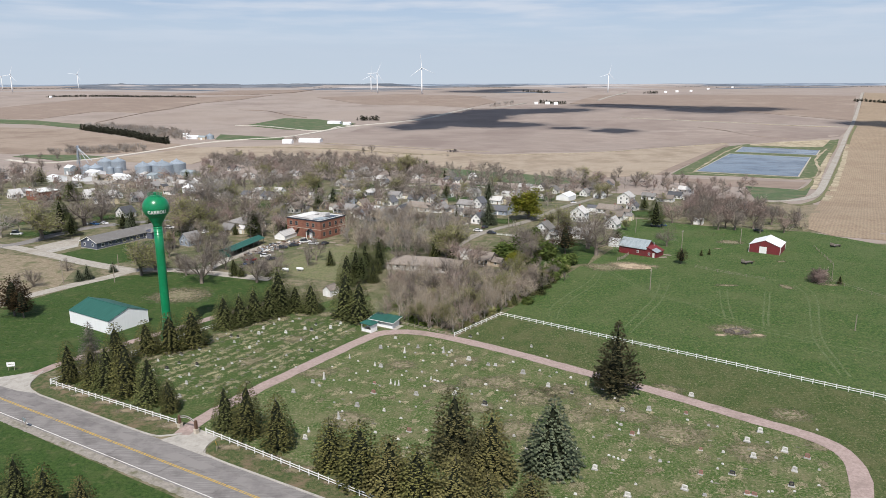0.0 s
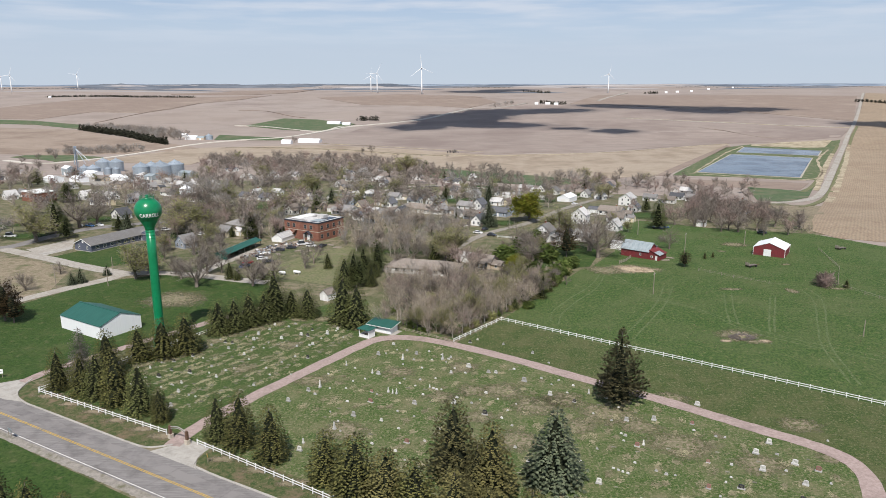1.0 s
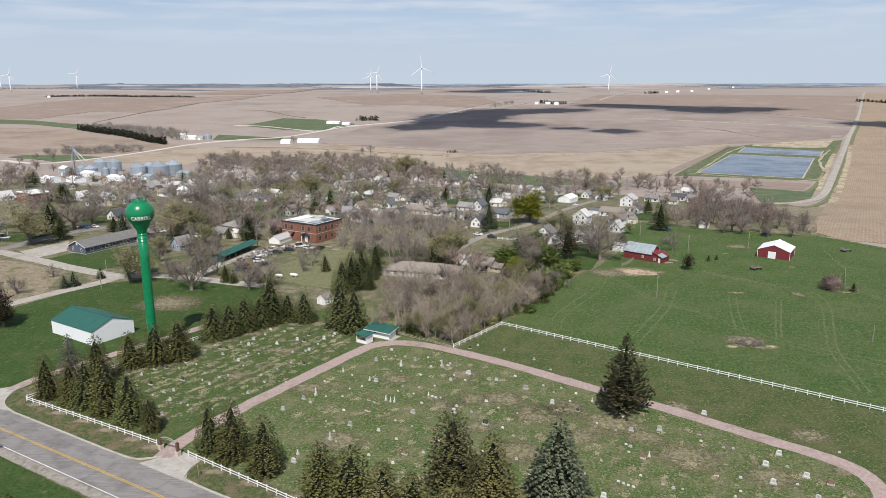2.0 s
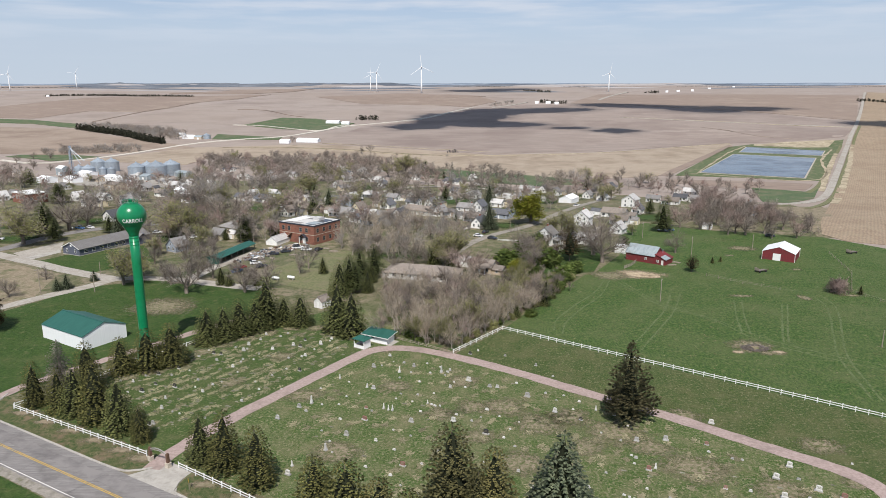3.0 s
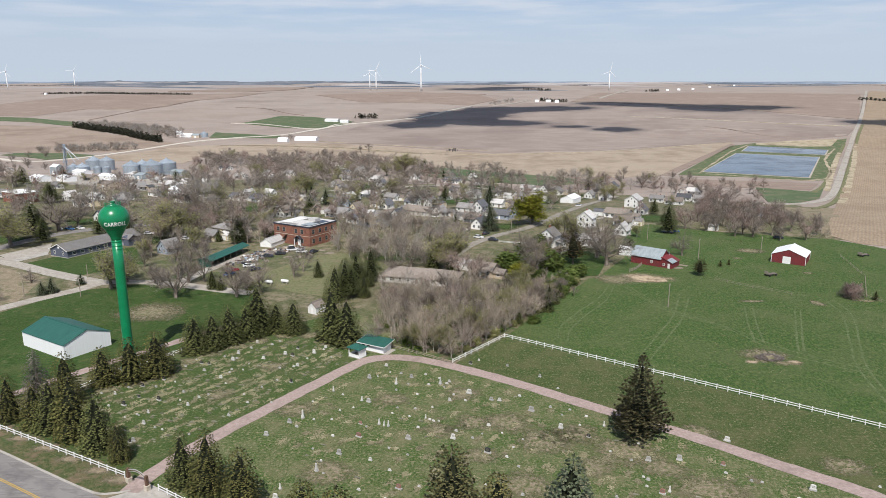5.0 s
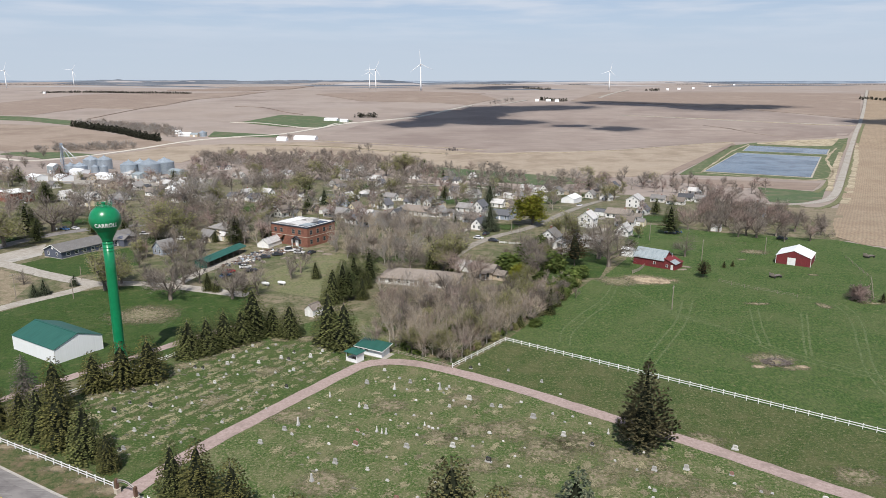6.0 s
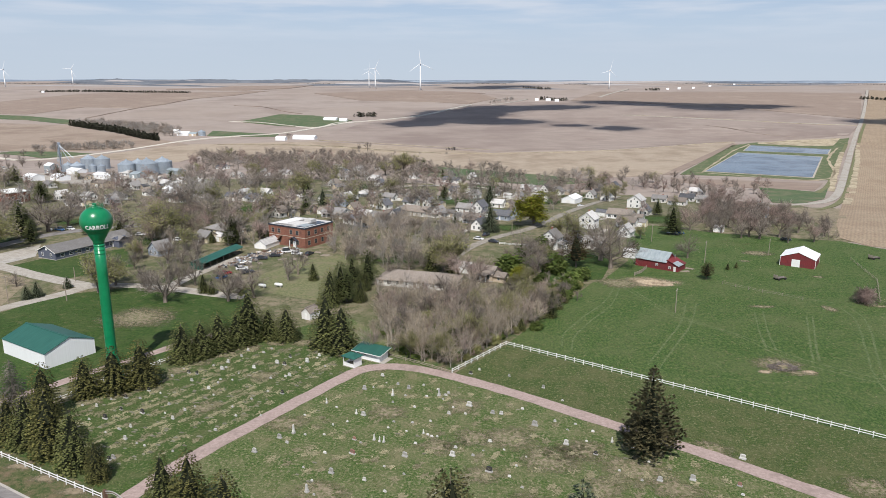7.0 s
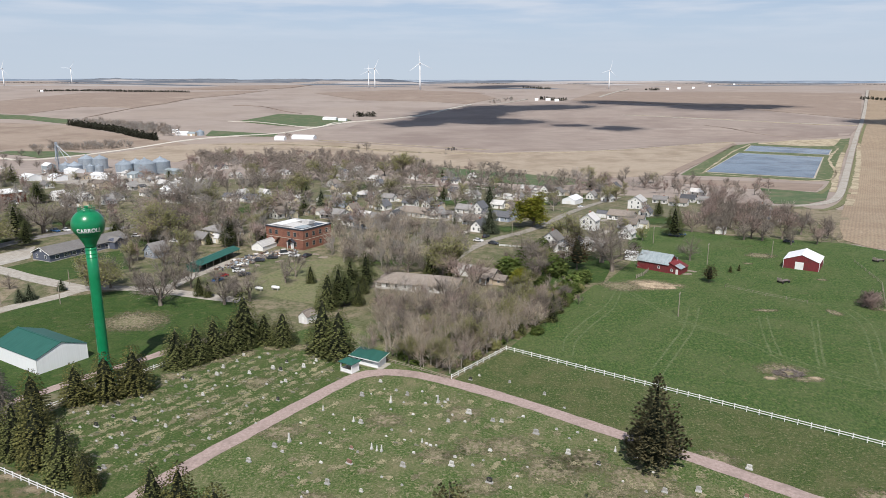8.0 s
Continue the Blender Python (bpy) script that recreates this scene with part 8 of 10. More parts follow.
for i, (x, y) in enumerate(scatter([(127.2, 618.8), (181.3, 630.4), (244.9, 606.4), (205.2, 503.4), (165.9, 533.3), (116.8, 557.5)], 34, 5.0, 33, TAKEN)):
    FAR.setdefault((0, 4, 1, 2, 4)[i % 5], []).append((x, y, 7 + i % 5, 1.1))
for n, places in sorted(FAR.items()):
    far_trees(FARKINDS[n], places, FARKINDS[n]["label"].replace("tree", "trees") + ", many across the village")
far_trees(FARBRUSH[0], BRUSHES, "leafless brush between the village houses")
for i, (x, y) in enumerate([(185.7, 669), (196.8, 653.4), (141.7, 672.3), (156.3, 655.4), (92.6, 662.9), (29.3, 666.9), (36.3, 647.9), (-524.4, 789.9),
    (-532.2, 833.9), (-514.9, 840.2), (251.9, 644.3), (-262.4, 1022.1), (-463.4, 725.6), (-493.2, 724.3), (-432.3, 659.5), (-433.5, 706.8), (-141.9, 900.2), (-131, 900)]):
    plant(BARES[i % 3], x, y, 9 + (i * 37 % 5), i)
for k in list(SPRUCES) + CEDARS + PINES + SLIM + [SLIMROSE] + FARKINDS + FARBRUSH + BARES + PALES + ROSES + BUDS + THICKETS + BUSHES + [AMBERS, JUNIPER, BLUES, OLDSPRUCE, BRONZE, DEADONE, LIMES, LOW]:
    if k.name not in USED:
        for o in list(k.children) + [k]:
            bpy.data.objects.remove(o)


def far_belt(points, height, width, material, label, seed, gaps=0.0):
    """A far shelter belt: many small ragged clumps in one mesh."""
    rnd = random.Random(seed)
    line = smooth_line(points, 2.2)
    bm = bmesh.new()
    for p in line:
        if rnd.random() < gaps:
            continue
        h = height * rnd.uniform(0.6, 1.1)
        q = p + Vector((rnd.uniform(-1, 1) * width, rnd.uniform(-1, 1) * width, 0))
        z = land(q.x, q.y)
        tube(bm, (q.x, q.y, z - 0.5), (q.x, q.y, z + h * 0.6), 0.25, 0.1, 4)
        for _ in range(30):
            a, u = rnd.uniform(0, 6.28), rnd.random()
            rr = h * 0.36 * math.sqrt(rnd.random()) * (1.15 - u * 0.75)
            c = Vector((q.x + rr * math.cos(a), q.y + rr * math.sin(a), z + h * (0.1 + 0.88 * u)))
            d = Vector((rnd.uniform(-1, 1), rnd.uniform(-1, 1), rnd.uniform(-0.4, 1))).normalized()
            twiglet(bm, c, d, d.cross(Vector((rnd.uniform(-1, 1), rnd.uniform(-1, 1), 1))), h * 0.3, h * 0.24)
    tagged(link("shelter_belt", bm, material), label, "trees", kind="stuff")


far_belt([(-707.1, 1238.9), (-628.3, 1174.3), (-560.4, 1116.3), (-489.7, 1044), (-447.7, 1011.3)], 9, 4, FAREVERGREEN, "dark evergreen shelter belt on a slope", 1)
far_belt([(-700.9, 1228), (-623, 1164.2), (-556, 1107.4), (-486.6, 1037.2), (-445, 1005.1)], 8, 3, FAREVERGREEN, "dark evergreen shelter belt on a slope", 61)
far_belt([(-694.8, 1217.1), (-617.8, 1154.3), (-551.7, 1098.8), (-483.5, 1030.5), (-444, 999)], 7, 3, FAREVERGREEN, "dark evergreen shelter belt on a slope", 62)
far_belt([(-1324.8, 2153.6), (-1239.5, 2161.6), (-1122.4, 2143.5), (-1000.5, 2110.2), (-842.8, 2105.7)], 6, 6, FAREVERGREEN, "dark row of trees on the skyline", 4)
far_belt([(-1324.8, 2153.6), (-1239.5, 2161.6), (-1122.4, 2143.5), (-1000.5, 2110.2), (-842.8, 2105.7)], 5, 4, FAREVERGREEN, "dark row of trees on the skyline", 64)
far_belt([(-236.7, 1452), (-216.8, 1452.2), (-195.7, 1452)], 10, 6, FAREVERGREEN, "short evergreen windbreak by a farm", 5)
far_belt([(173.7, 1859.7), (212.4, 1815.1), (233.4, 1812.5)], 8, 8, FAREVERGREEN, "evergreens round a farmyard", 7)
far_belt([(185.3, 2524.2), (258.5, 2465.5)], 8, 8, FAREVERGREEN, "dark shelter belt on the skyline", 8)
far_belt([(566.6, 2348.1), (600, 2336.5)], 8, 8, FAREVERGREEN, "dark shelter belt on the skyline", 9)
far_belt([(962.4, 1818.6), (983, 1780.8), (1010.6, 1712.9)], 8, 6, FAREVERGREEN, "dark shelter belt beside a road", 10)
for i, q in enumerate(([(-2270.5, 3330.4), (-1745.5, 3002.6), (-1611.9, 3586.6)], [(-1489.4, 3879.9), (-1205.2, 3689)], [(-814.6, 3550.1),
    (-615.5, 3918)], [(-102.2, 3475.4), (59.6, 3291.4), (153.8, 3096.8)], [(-418, 3833.1), (-269.4, 3494.2)], [(1018.2, 3588.7),
    (1472.3, 4080.7)], [(1610.4, 4035.1), (1815.2, 3881.2)], [(1902.1, 3762.2), (1931.1, 3421.1)], [(391.7, 3056), (591.8, 3536.8)], [(1148.4, 3400.7),
    (1280.2, 3336.5)])):
    far_belt(q, 3.6, 18, FARTREES, "thin dark tree line along the horizon", 30 + i, 0.35)
far_belt([(-33.1, 903.7), (-18.6, 903.4)], 4, 3, FARTREES, "few low bushes in a field margin", 52)

# the ridge's blue is distance haze put into its base colour
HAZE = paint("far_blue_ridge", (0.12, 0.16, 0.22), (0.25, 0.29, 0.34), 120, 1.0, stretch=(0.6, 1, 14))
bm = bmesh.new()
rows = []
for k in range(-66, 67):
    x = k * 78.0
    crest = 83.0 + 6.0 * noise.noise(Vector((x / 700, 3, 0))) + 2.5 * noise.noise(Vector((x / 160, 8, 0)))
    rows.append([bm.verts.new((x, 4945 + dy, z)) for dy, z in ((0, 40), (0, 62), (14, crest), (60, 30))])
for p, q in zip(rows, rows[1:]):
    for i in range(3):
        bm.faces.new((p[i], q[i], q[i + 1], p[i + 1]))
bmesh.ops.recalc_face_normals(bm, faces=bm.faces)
tagged(link("backdrop", bm, HAZE, smooth=True), "last ridge of land on the horizon, bluish from painted haze", "backdrop", kind="structure")

# low rises of field and woodland beyond the last farms, one behind the other,
# with crests set to show as strips at the camera's horizon
# these wood and field colours have the haze of distance mixed in
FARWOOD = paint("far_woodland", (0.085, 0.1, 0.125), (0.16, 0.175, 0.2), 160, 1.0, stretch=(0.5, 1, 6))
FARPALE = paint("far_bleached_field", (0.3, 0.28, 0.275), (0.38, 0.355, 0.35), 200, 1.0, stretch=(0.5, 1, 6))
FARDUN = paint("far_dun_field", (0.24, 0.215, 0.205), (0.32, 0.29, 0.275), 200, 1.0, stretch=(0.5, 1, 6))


def far_rise(y, x0, x1, top, swell, material, label, seed):
    """A long low rise across the view, ragged along its crest and tapering to its ends."""
    n = 90
    bm = bmesh.new()
    rows = []
    for k in range(n + 1):
        u = k / n
        x = x0 + (x1 - x0) * u
        h = top * min(1, 5 * u, 5 * (1 - u)) * (1 + 0.5 * noise.noise(Vector((x / 330, seed, 0))) + swell * noise.noise(Vector((x / 60, seed, 5))))
        z = land(x, y)
        rows.append([bm.verts.new((x, y + dy, z + dz)) for dy, dz in ((-30, -3), (-8, h * 0.8), (8, h), (60, -3))])
    for p, q in zip(rows, rows[1:]):
        for i in range(3):
            bm.faces.new((p[i], q[i], q[i + 1], p[i + 1]))
    bmesh.ops.recalc_face_normals(bm, faces=bm.faces)
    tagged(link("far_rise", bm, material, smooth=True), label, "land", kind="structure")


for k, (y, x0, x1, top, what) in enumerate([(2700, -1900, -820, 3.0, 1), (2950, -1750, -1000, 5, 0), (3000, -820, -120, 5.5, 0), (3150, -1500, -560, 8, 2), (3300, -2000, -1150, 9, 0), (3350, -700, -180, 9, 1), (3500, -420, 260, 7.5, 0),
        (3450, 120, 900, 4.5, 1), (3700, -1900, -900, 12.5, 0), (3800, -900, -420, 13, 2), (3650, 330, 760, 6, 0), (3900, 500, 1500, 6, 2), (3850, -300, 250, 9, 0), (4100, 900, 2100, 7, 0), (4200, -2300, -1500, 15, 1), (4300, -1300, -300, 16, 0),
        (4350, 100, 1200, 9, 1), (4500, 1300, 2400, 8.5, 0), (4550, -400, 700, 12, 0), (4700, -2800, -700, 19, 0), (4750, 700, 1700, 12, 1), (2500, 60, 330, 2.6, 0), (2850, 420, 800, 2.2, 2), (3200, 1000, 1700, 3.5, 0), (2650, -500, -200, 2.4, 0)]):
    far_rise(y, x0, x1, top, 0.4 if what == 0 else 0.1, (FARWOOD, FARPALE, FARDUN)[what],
             ("long dark wood along a far rise, haze painted in", "long pale field on a far rise, haze painted in", "long dun field on a far rise, haze painted in")[what], k)

# ---- far farms ----
for x, y, w, wall in [(-272, 1374.9, 26.5, 0), (-243.3, 1351.2, 15.2, 0), (-433, 1066.4, 19.1, 0), (-416, 1059.1, 12, 1), (-460.7, 1099.2, 14.3, 0),
    (-238.9, 1021.5, 33, 0), (-269.8, 1009.1, 14.7, 0), (191.3, 1817.9, 20.1, 0), (210.2, 1796.2, 17, 0), (163, 1821.8, 14.4, 0), (-1294.1, 2118, 17.2, 0),
    (635.8, 2369, 16.7, 0), (682.2, 2403.8, 22.6, 0), (742, 2448.5, 15.3, 0), (1018.3, 3121.2, 24.4, 0), (1210.7, 3370.7, 21, 0)]:
    ln = min(max(w * (0.42 if y > 2000 else 0.6 if y > 1500 else 1), 8), 40)
    metal_shed(x, y, ln, min(ln * 0.5, 12),
        GRID + 20, 3.6, 2.4, METALW if wall < 1 else TAN, METALW if wall < 1 else TIN, "white farm building far across the fields", "farm_building", (("s", 0, 3, 3),),
        "farm building")

# ---- wind turbines ----


def turbine(x, y, hub, turn, spin):
    t = thing("wind_turbine", x, y, land(x, y), turn, "tall white three-bladed wind turbine standing in a field", "wind turbine", "wind turbines on the horizon")
    r = hub / 80
    part("tower", lathe(bmesh.new(), [(2.6 * r, -1), (2.3 * r, hub * 0.3), (1.9 * r, hub * 0.7), (1.5 * r, hub)], 24), TURBINE, t, smooth=True)
    bm = bmesh.new()
    prism(bm, [(-4.5 * r, hub - 1.2 * r), (5.5 * r, hub - 1.6 * r), (6 * r, hub + 1.0 * r), (5 * r, hub + 2.2 * r), (-4 * r, hub + 2.0 * r),
        (-4.8 * r, hub + 1.2 * r)], -1.6 * r, 1.6 * r, "x")
    part("nacelle", bm, TURBINE, t)
    n = part("hub", lathe(bmesh.new(), [(1.6 * r, 0), (1.7 * r, 1.2 * r), (1.2 * r, 2.4 * r), (0.3 * r, 3 * r)], 20), TURBINE, t, smooth=True)
    n.matrix_basis = pose(0, -4.6 * r, hub + 0.4 * r, 90, 0, 0)
    for k in range(3):
        bm = bmesh.new()
        outline = [(0.7, 0), (0.7, 2), (1.15, 8), (0.9, 18), (0.6, 32), (0.15, 45)]
        rows = [[bm.verts.new(p) for p in ((-w * 0.4 * r, -0.3 * r, z * r), (w * 0.75 * r, 0, z * r), (-w * 0.4 * r, 0.3 * r, z * r),
            (-w * 0.75 * r, 0, z * r))] for w, z in outline]
        for a, b in zip(rows, rows[1:]):
            for i in range(4):
                bm.faces.new((a[i], a[(i + 1) % 4], b[(i + 1) % 4], b[i]))
        bm.faces.new(rows[-1])
        b = part("blade", bm, TURBINE, t)
        b.matrix_basis = pose(0, -6 * r, hub + 0.4 * r) @ pose(0, 0, 0, 0, spin + 120 * k, 0)


for x, y, hub, spin in [(-171.3, 2371.5, 83.9, -6), (-336.9, 2489.6, 67.3, 25), (-367.8, 2551.9, 57.2, 5), (465.6, 2470.6, 62.1, 12), (-1736.7, 2605.2, 63.8, 20),
    (-1652.8, 2909.5, 61.8, 35), (-1984.8, 2915.5, 55.3, 80)]:
    turbine(x, y, hub, 10, spin)

# ---- fences ----


def rail_fence(points, label, name="rail_fence", spacing=2.5, high=1.25, rails=(0.55, 1.05), mat=None, post=0.07, rail=0.07):
    """Posts and rails along straight stretches; bays share their meshes."""
    mat = mat or VINYL
    x0, y0 = points[0]
    t = thing(name, x0, y0, 0, 0, label, "fence")
    first_post, bay = None, {}
    for i, (a, b) in enumerate(zip(points, points[1:])):
        d = Vector((b[0] - a[0], b[1] - a[1], 0))
        n = max(1, round(d.length / spacing))
        step, ang = d.length / n, math.atan2(d.y, d.x)
        key = round(step, 3)
        for k in range(n + (i == len(points) - 2)):
            p = Vector((a[0] - x0, a[1] - y0, 0)) + d * k / n
            p.z = land(p.x + x0, p.y + y0)
            m = Matrix.LocRotScale(p, Euler((0, 0, ang)), None)
            if first_post is None:
                bm = boxed(-post, -post, -0.2, post, post, high)
                prism(bm, [(-post - 0.02, -post - 0.02), (post + 0.02, -post - 0.02), (post + 0.02, post + 0.02), (-post - 0.02, post + 0.02)], high, high + 0.05, "z")
                first_post = part("post", bm, mat, t)
                first_post.matrix_basis = m
            else:
                share("post", first_post, t, m)
            if k < n:
                for z in rails:
                    mm = m @ Matrix.Translation((0, 0, z))
                    if key not in bay:
                        bay[key] = part("rail", boxed(post + 0.002, -0.03, -rail, step - post - 0.002, 0.03, rail), mat, t)
                        bay[key].matrix_basis = mm
                    else:
                        share("rail", bay[key], t, mm)
    return t


back = [(-4.3, 185.4), (9.6, 204.3)]
rail_fence([back[0], back[1], (94.7, 148.5), (160, 104.9)], "long white two-rail vinyl fence between cemetery and pasture")
FRONT = [(-100.1, 149), (-61.7, 130.6), (-53.8, 126.8), (-16.7, 104.8)]
rail_fence([FRONT[0], FRONT[1]], "white two-rail fence beside the highway", spacing=2.4)
rail_fence([FRONT[2], (4 * FRONT[3][0] - 3 * FRONT[2][0], 4 * FRONT[3][1] - 3 * FRONT[2][1])], "white two-rail fence beside the highway", spacing=2.4)
side = [(-100.3, 149.6), (-73.3, 193.8)]
rail_fence([side[0], side[1]], "white two-rail fence behind the evergreens", spacing=2.5)
rail_fence([(-20.9, 195.3), (-11.7, 189.7), (-4.5, 184.9)], "low weathered wooden rail fence behind the drive", "wooden_fence", 2.6, 0.95, (0.4, 0.8), OLDWOOD, 0.06, 0.05)
rail_fence([(88, 265.7), (97.7, 256), (107.7, 248.6)], "old wire fence with grey wooden posts in the pasture", "pasture_fence", 5, 1.1, (0.5, 1.0), OLDWOOD, 0.06, 0.015)
rail_fence([(151.2, 303.2), (143.9, 271.3), (131, 246.5),
    (138.8, 226.3)], "old wire fence with grey wooden posts in the pasture", "pasture_fence", 5, 1.1, (0.5, 1.0), OLDWOOD, 0.06, 0.015)
rail_fence([(12.4, 323.4), (30.3, 318.1), (40.1, 313.6)], "low white picket-style fence along a street", "yard_fence", 2.4, 1.0, (0.4, 0.8))
rail_fence([(59.7, 275.4), (63.2, 279.4), (66.4, 285.4)], "grey plank corral fence by the barn", "corral_fence", 2.0, 1.4, (0.3, 0.7, 1.1), OLDWOOD, 0.08, 0.08)

# ---- cemetery gate ----


def gate():
    (ax, ay), (bx, by) = [(-60.8, 129.6), (-55.3, 126.5)]
    p = Vector(((ax + bx) / 2, (ay + by) / 2, 0))
    t = thing("cemetery_gate", p.x, p.y, 0, -27.3, "iron arch gate on pale stone pillar bases", "gate", scale=0.82)
    for s in (-3.0, 3.0):
        b = part("pillar_base", prism(bmesh.new(), [(s - 0.5, -0.5), (s + 0.5, -0.5), (s + 0.5, 0.5), (s - 0.5, 0.5)], 0, 1.1, "z"), STONE, t)
        part("coping", boxed(s - 0.56, -0.56, 1.1, s + 0.56, 0.56, 1.22), STONE, b)
        part("pillar", prism(bmesh.new(), [(s - 0.3, -0.3), (s + 0.3, -0.3), (s + 0.3, 0.3), (s - 0.3, 0.3)], 1.22, 3.3, "z"), RUSTIRON, t)
        part("cap", lathe(bmesh.new(), [(0.34, 3.3), (0.34, 3.42), (0.1, 3.62)], 12), RUSTIRON, t).matrix_basis = pose(s, 0, 0)
    bm = bmesh.new()
    pts = [(-3.0 + 6.0 * k / 16, 0, 3.1 + 0.75 * math.sin(math.pi * k / 16)) for k in range(17)]
    for a, b in zip(pts, pts[1:]):
        tube(bm, a, b, 0.1, 0.1, 6)
        tube(bm, (a[0], 0, a[2] - 0.45), (b[0], 0, b[2] - 0.45), 0.07, 0.07, 6)
    part("arch", bm, GREYSTONE, t, "pale grey iron arch")
    bm = bmesh.new()
    for a in pts[1:-1]:
        box(bm, a[0] - 0.08, -0.03, a[2] - 0.4, a[0] + 0.08, 0.03, a[2] - 0.08)
    part("arch_lettering", bm, RUSTIRON, t, "row of plain dark bars")


gate()

# ---- gravestones ----


def upright(mat, label):
    t = thing("gravestone", 0, 0, 0, 0, label, "gravestone", "gravestones in the cemetery")
    part("base", boxed(-0.6, -0.24, -0.1, 0.6, 0.24, 0.25), GREYSTONE, t)
    arc = [(-0.45, 0.25), (0.45, 0.25)] + [(0.45 * math.cos(a), 0.85 + 0.14 * math.sin(a)) for a in [math.pi * k / 8 for k in range(9)]]
    part("tablet", prism(bmesh.new(), arc, -0.12, 0.12, "y"), mat, t)
    bm = bmesh.new()
    for k in range(3):
        box(bm, -0.26, -0.128, 0.5 + 0.13 * k, 0.26, -0.121, 0.55 + 0.13 * k)
    part("inscription", bm, FLATSTONE, t, "worn lines of lettering as plain bars")
    return t


def obelisk(mat, label):
    t = thing("obelisk", 0, 0, 0, 0, label, "gravestone", "gravestones in the cemetery")
    part("base", boxed(-0.4, -0.4, -0.1, 0.4, 0.4, 0.3), GREYSTONE, t)
    part("plinth", boxed(-0.3, -0.3, 0.3, 0.3, 0.3, 0.75), mat, t)
    bm = bmesh.new()
    rows = [[bm.verts.new((sx * r, sy * r, z)) for sx, sy in ((-1, -1), (1, -1), (1, 1), (-1, 1))] for r, z in ((0.21, 0.75), (0.15, 2.0), (0.02, 2.25))]
    for a, b in zip(rows, rows[1:]):
        for i in range(4):
            bm.faces.new((a[i], a[(i + 1) % 4], b[(i + 1) % 4], b[i]))
    bm.faces.new(rows[-1])
    part("shaft", bm, mat, t)
    return t


def marker(mat, label):
    t = thing("grave_marker", 0, 0, 0, 0, label, "gravestone", "gravestones in the cemetery")
    part("block", prism(bmesh.new(), [(-0.32, -0.05), (0.32, -0.05), (0.32, 0.36), (0.2, 0.44), (-0.2, 0.44), (-0.32, 0.36)], -0.13, 0.13, "y"), mat, t)
    part("plinth", boxed(-0.4, -0.2, -0.05, 0.4, 0.2, 0.1), GREYSTONE, t)
    return t


def slab(mat, label):
    t = thing("flat_gravestone", 0, 0, 0, 0, label, "gravestone", "gravestones in the cemetery")
    part("slab", prism(bmesh.new(), [(-0.5, -0.27), (0.5, -0.27), (0.5, 0.27), (-0.5, 0.27)], -0.05, 0.13, "z"), mat, t)
    return t


STONES = [upright(GREYSTONE, "upright grey granite gravestone on a base"), upright(WHITESTONE, "upright white marble gravestone"),
    upright(REDSTONE, "upright reddish granite gravestone"),
          upright(BLACKSTONE, "polished black granite gravestone"), obelisk(WHITESTONE, "slim pale obelisk gravestone"),
              marker(WHITESTONE, "small white stone grave marker"), marker(GREYSTONE, "small grey granite grave marker"),
              slab(FLATSTONE, "flat lichened grave slab"), obelisk(GREYSTONE, "grey granite obelisk gravestone")]
PUT = set()
ROW = -27.3


def stone(kind, x, y, size, seed):
    r = random.Random(seed)
    k = STONES[kind]
    m = Matrix.LocRotScale((x, y, 0.02), Euler((r.uniform(-0.04, 0.04), r.uniform(-0.04, 0.04), radians(ROW + r.uniform(-6, 6)))), (size * r.uniform(0.85, 1.15),
        size, size * r.uniform(0.9, 1.15)))
    if kind in PUT:
        copy_thing(k, m @ Matrix.Diagonal([1 / v for v in (*k.scale, 1)]))
    else:
        PUT.add(kind)
        k.matrix_basis = m


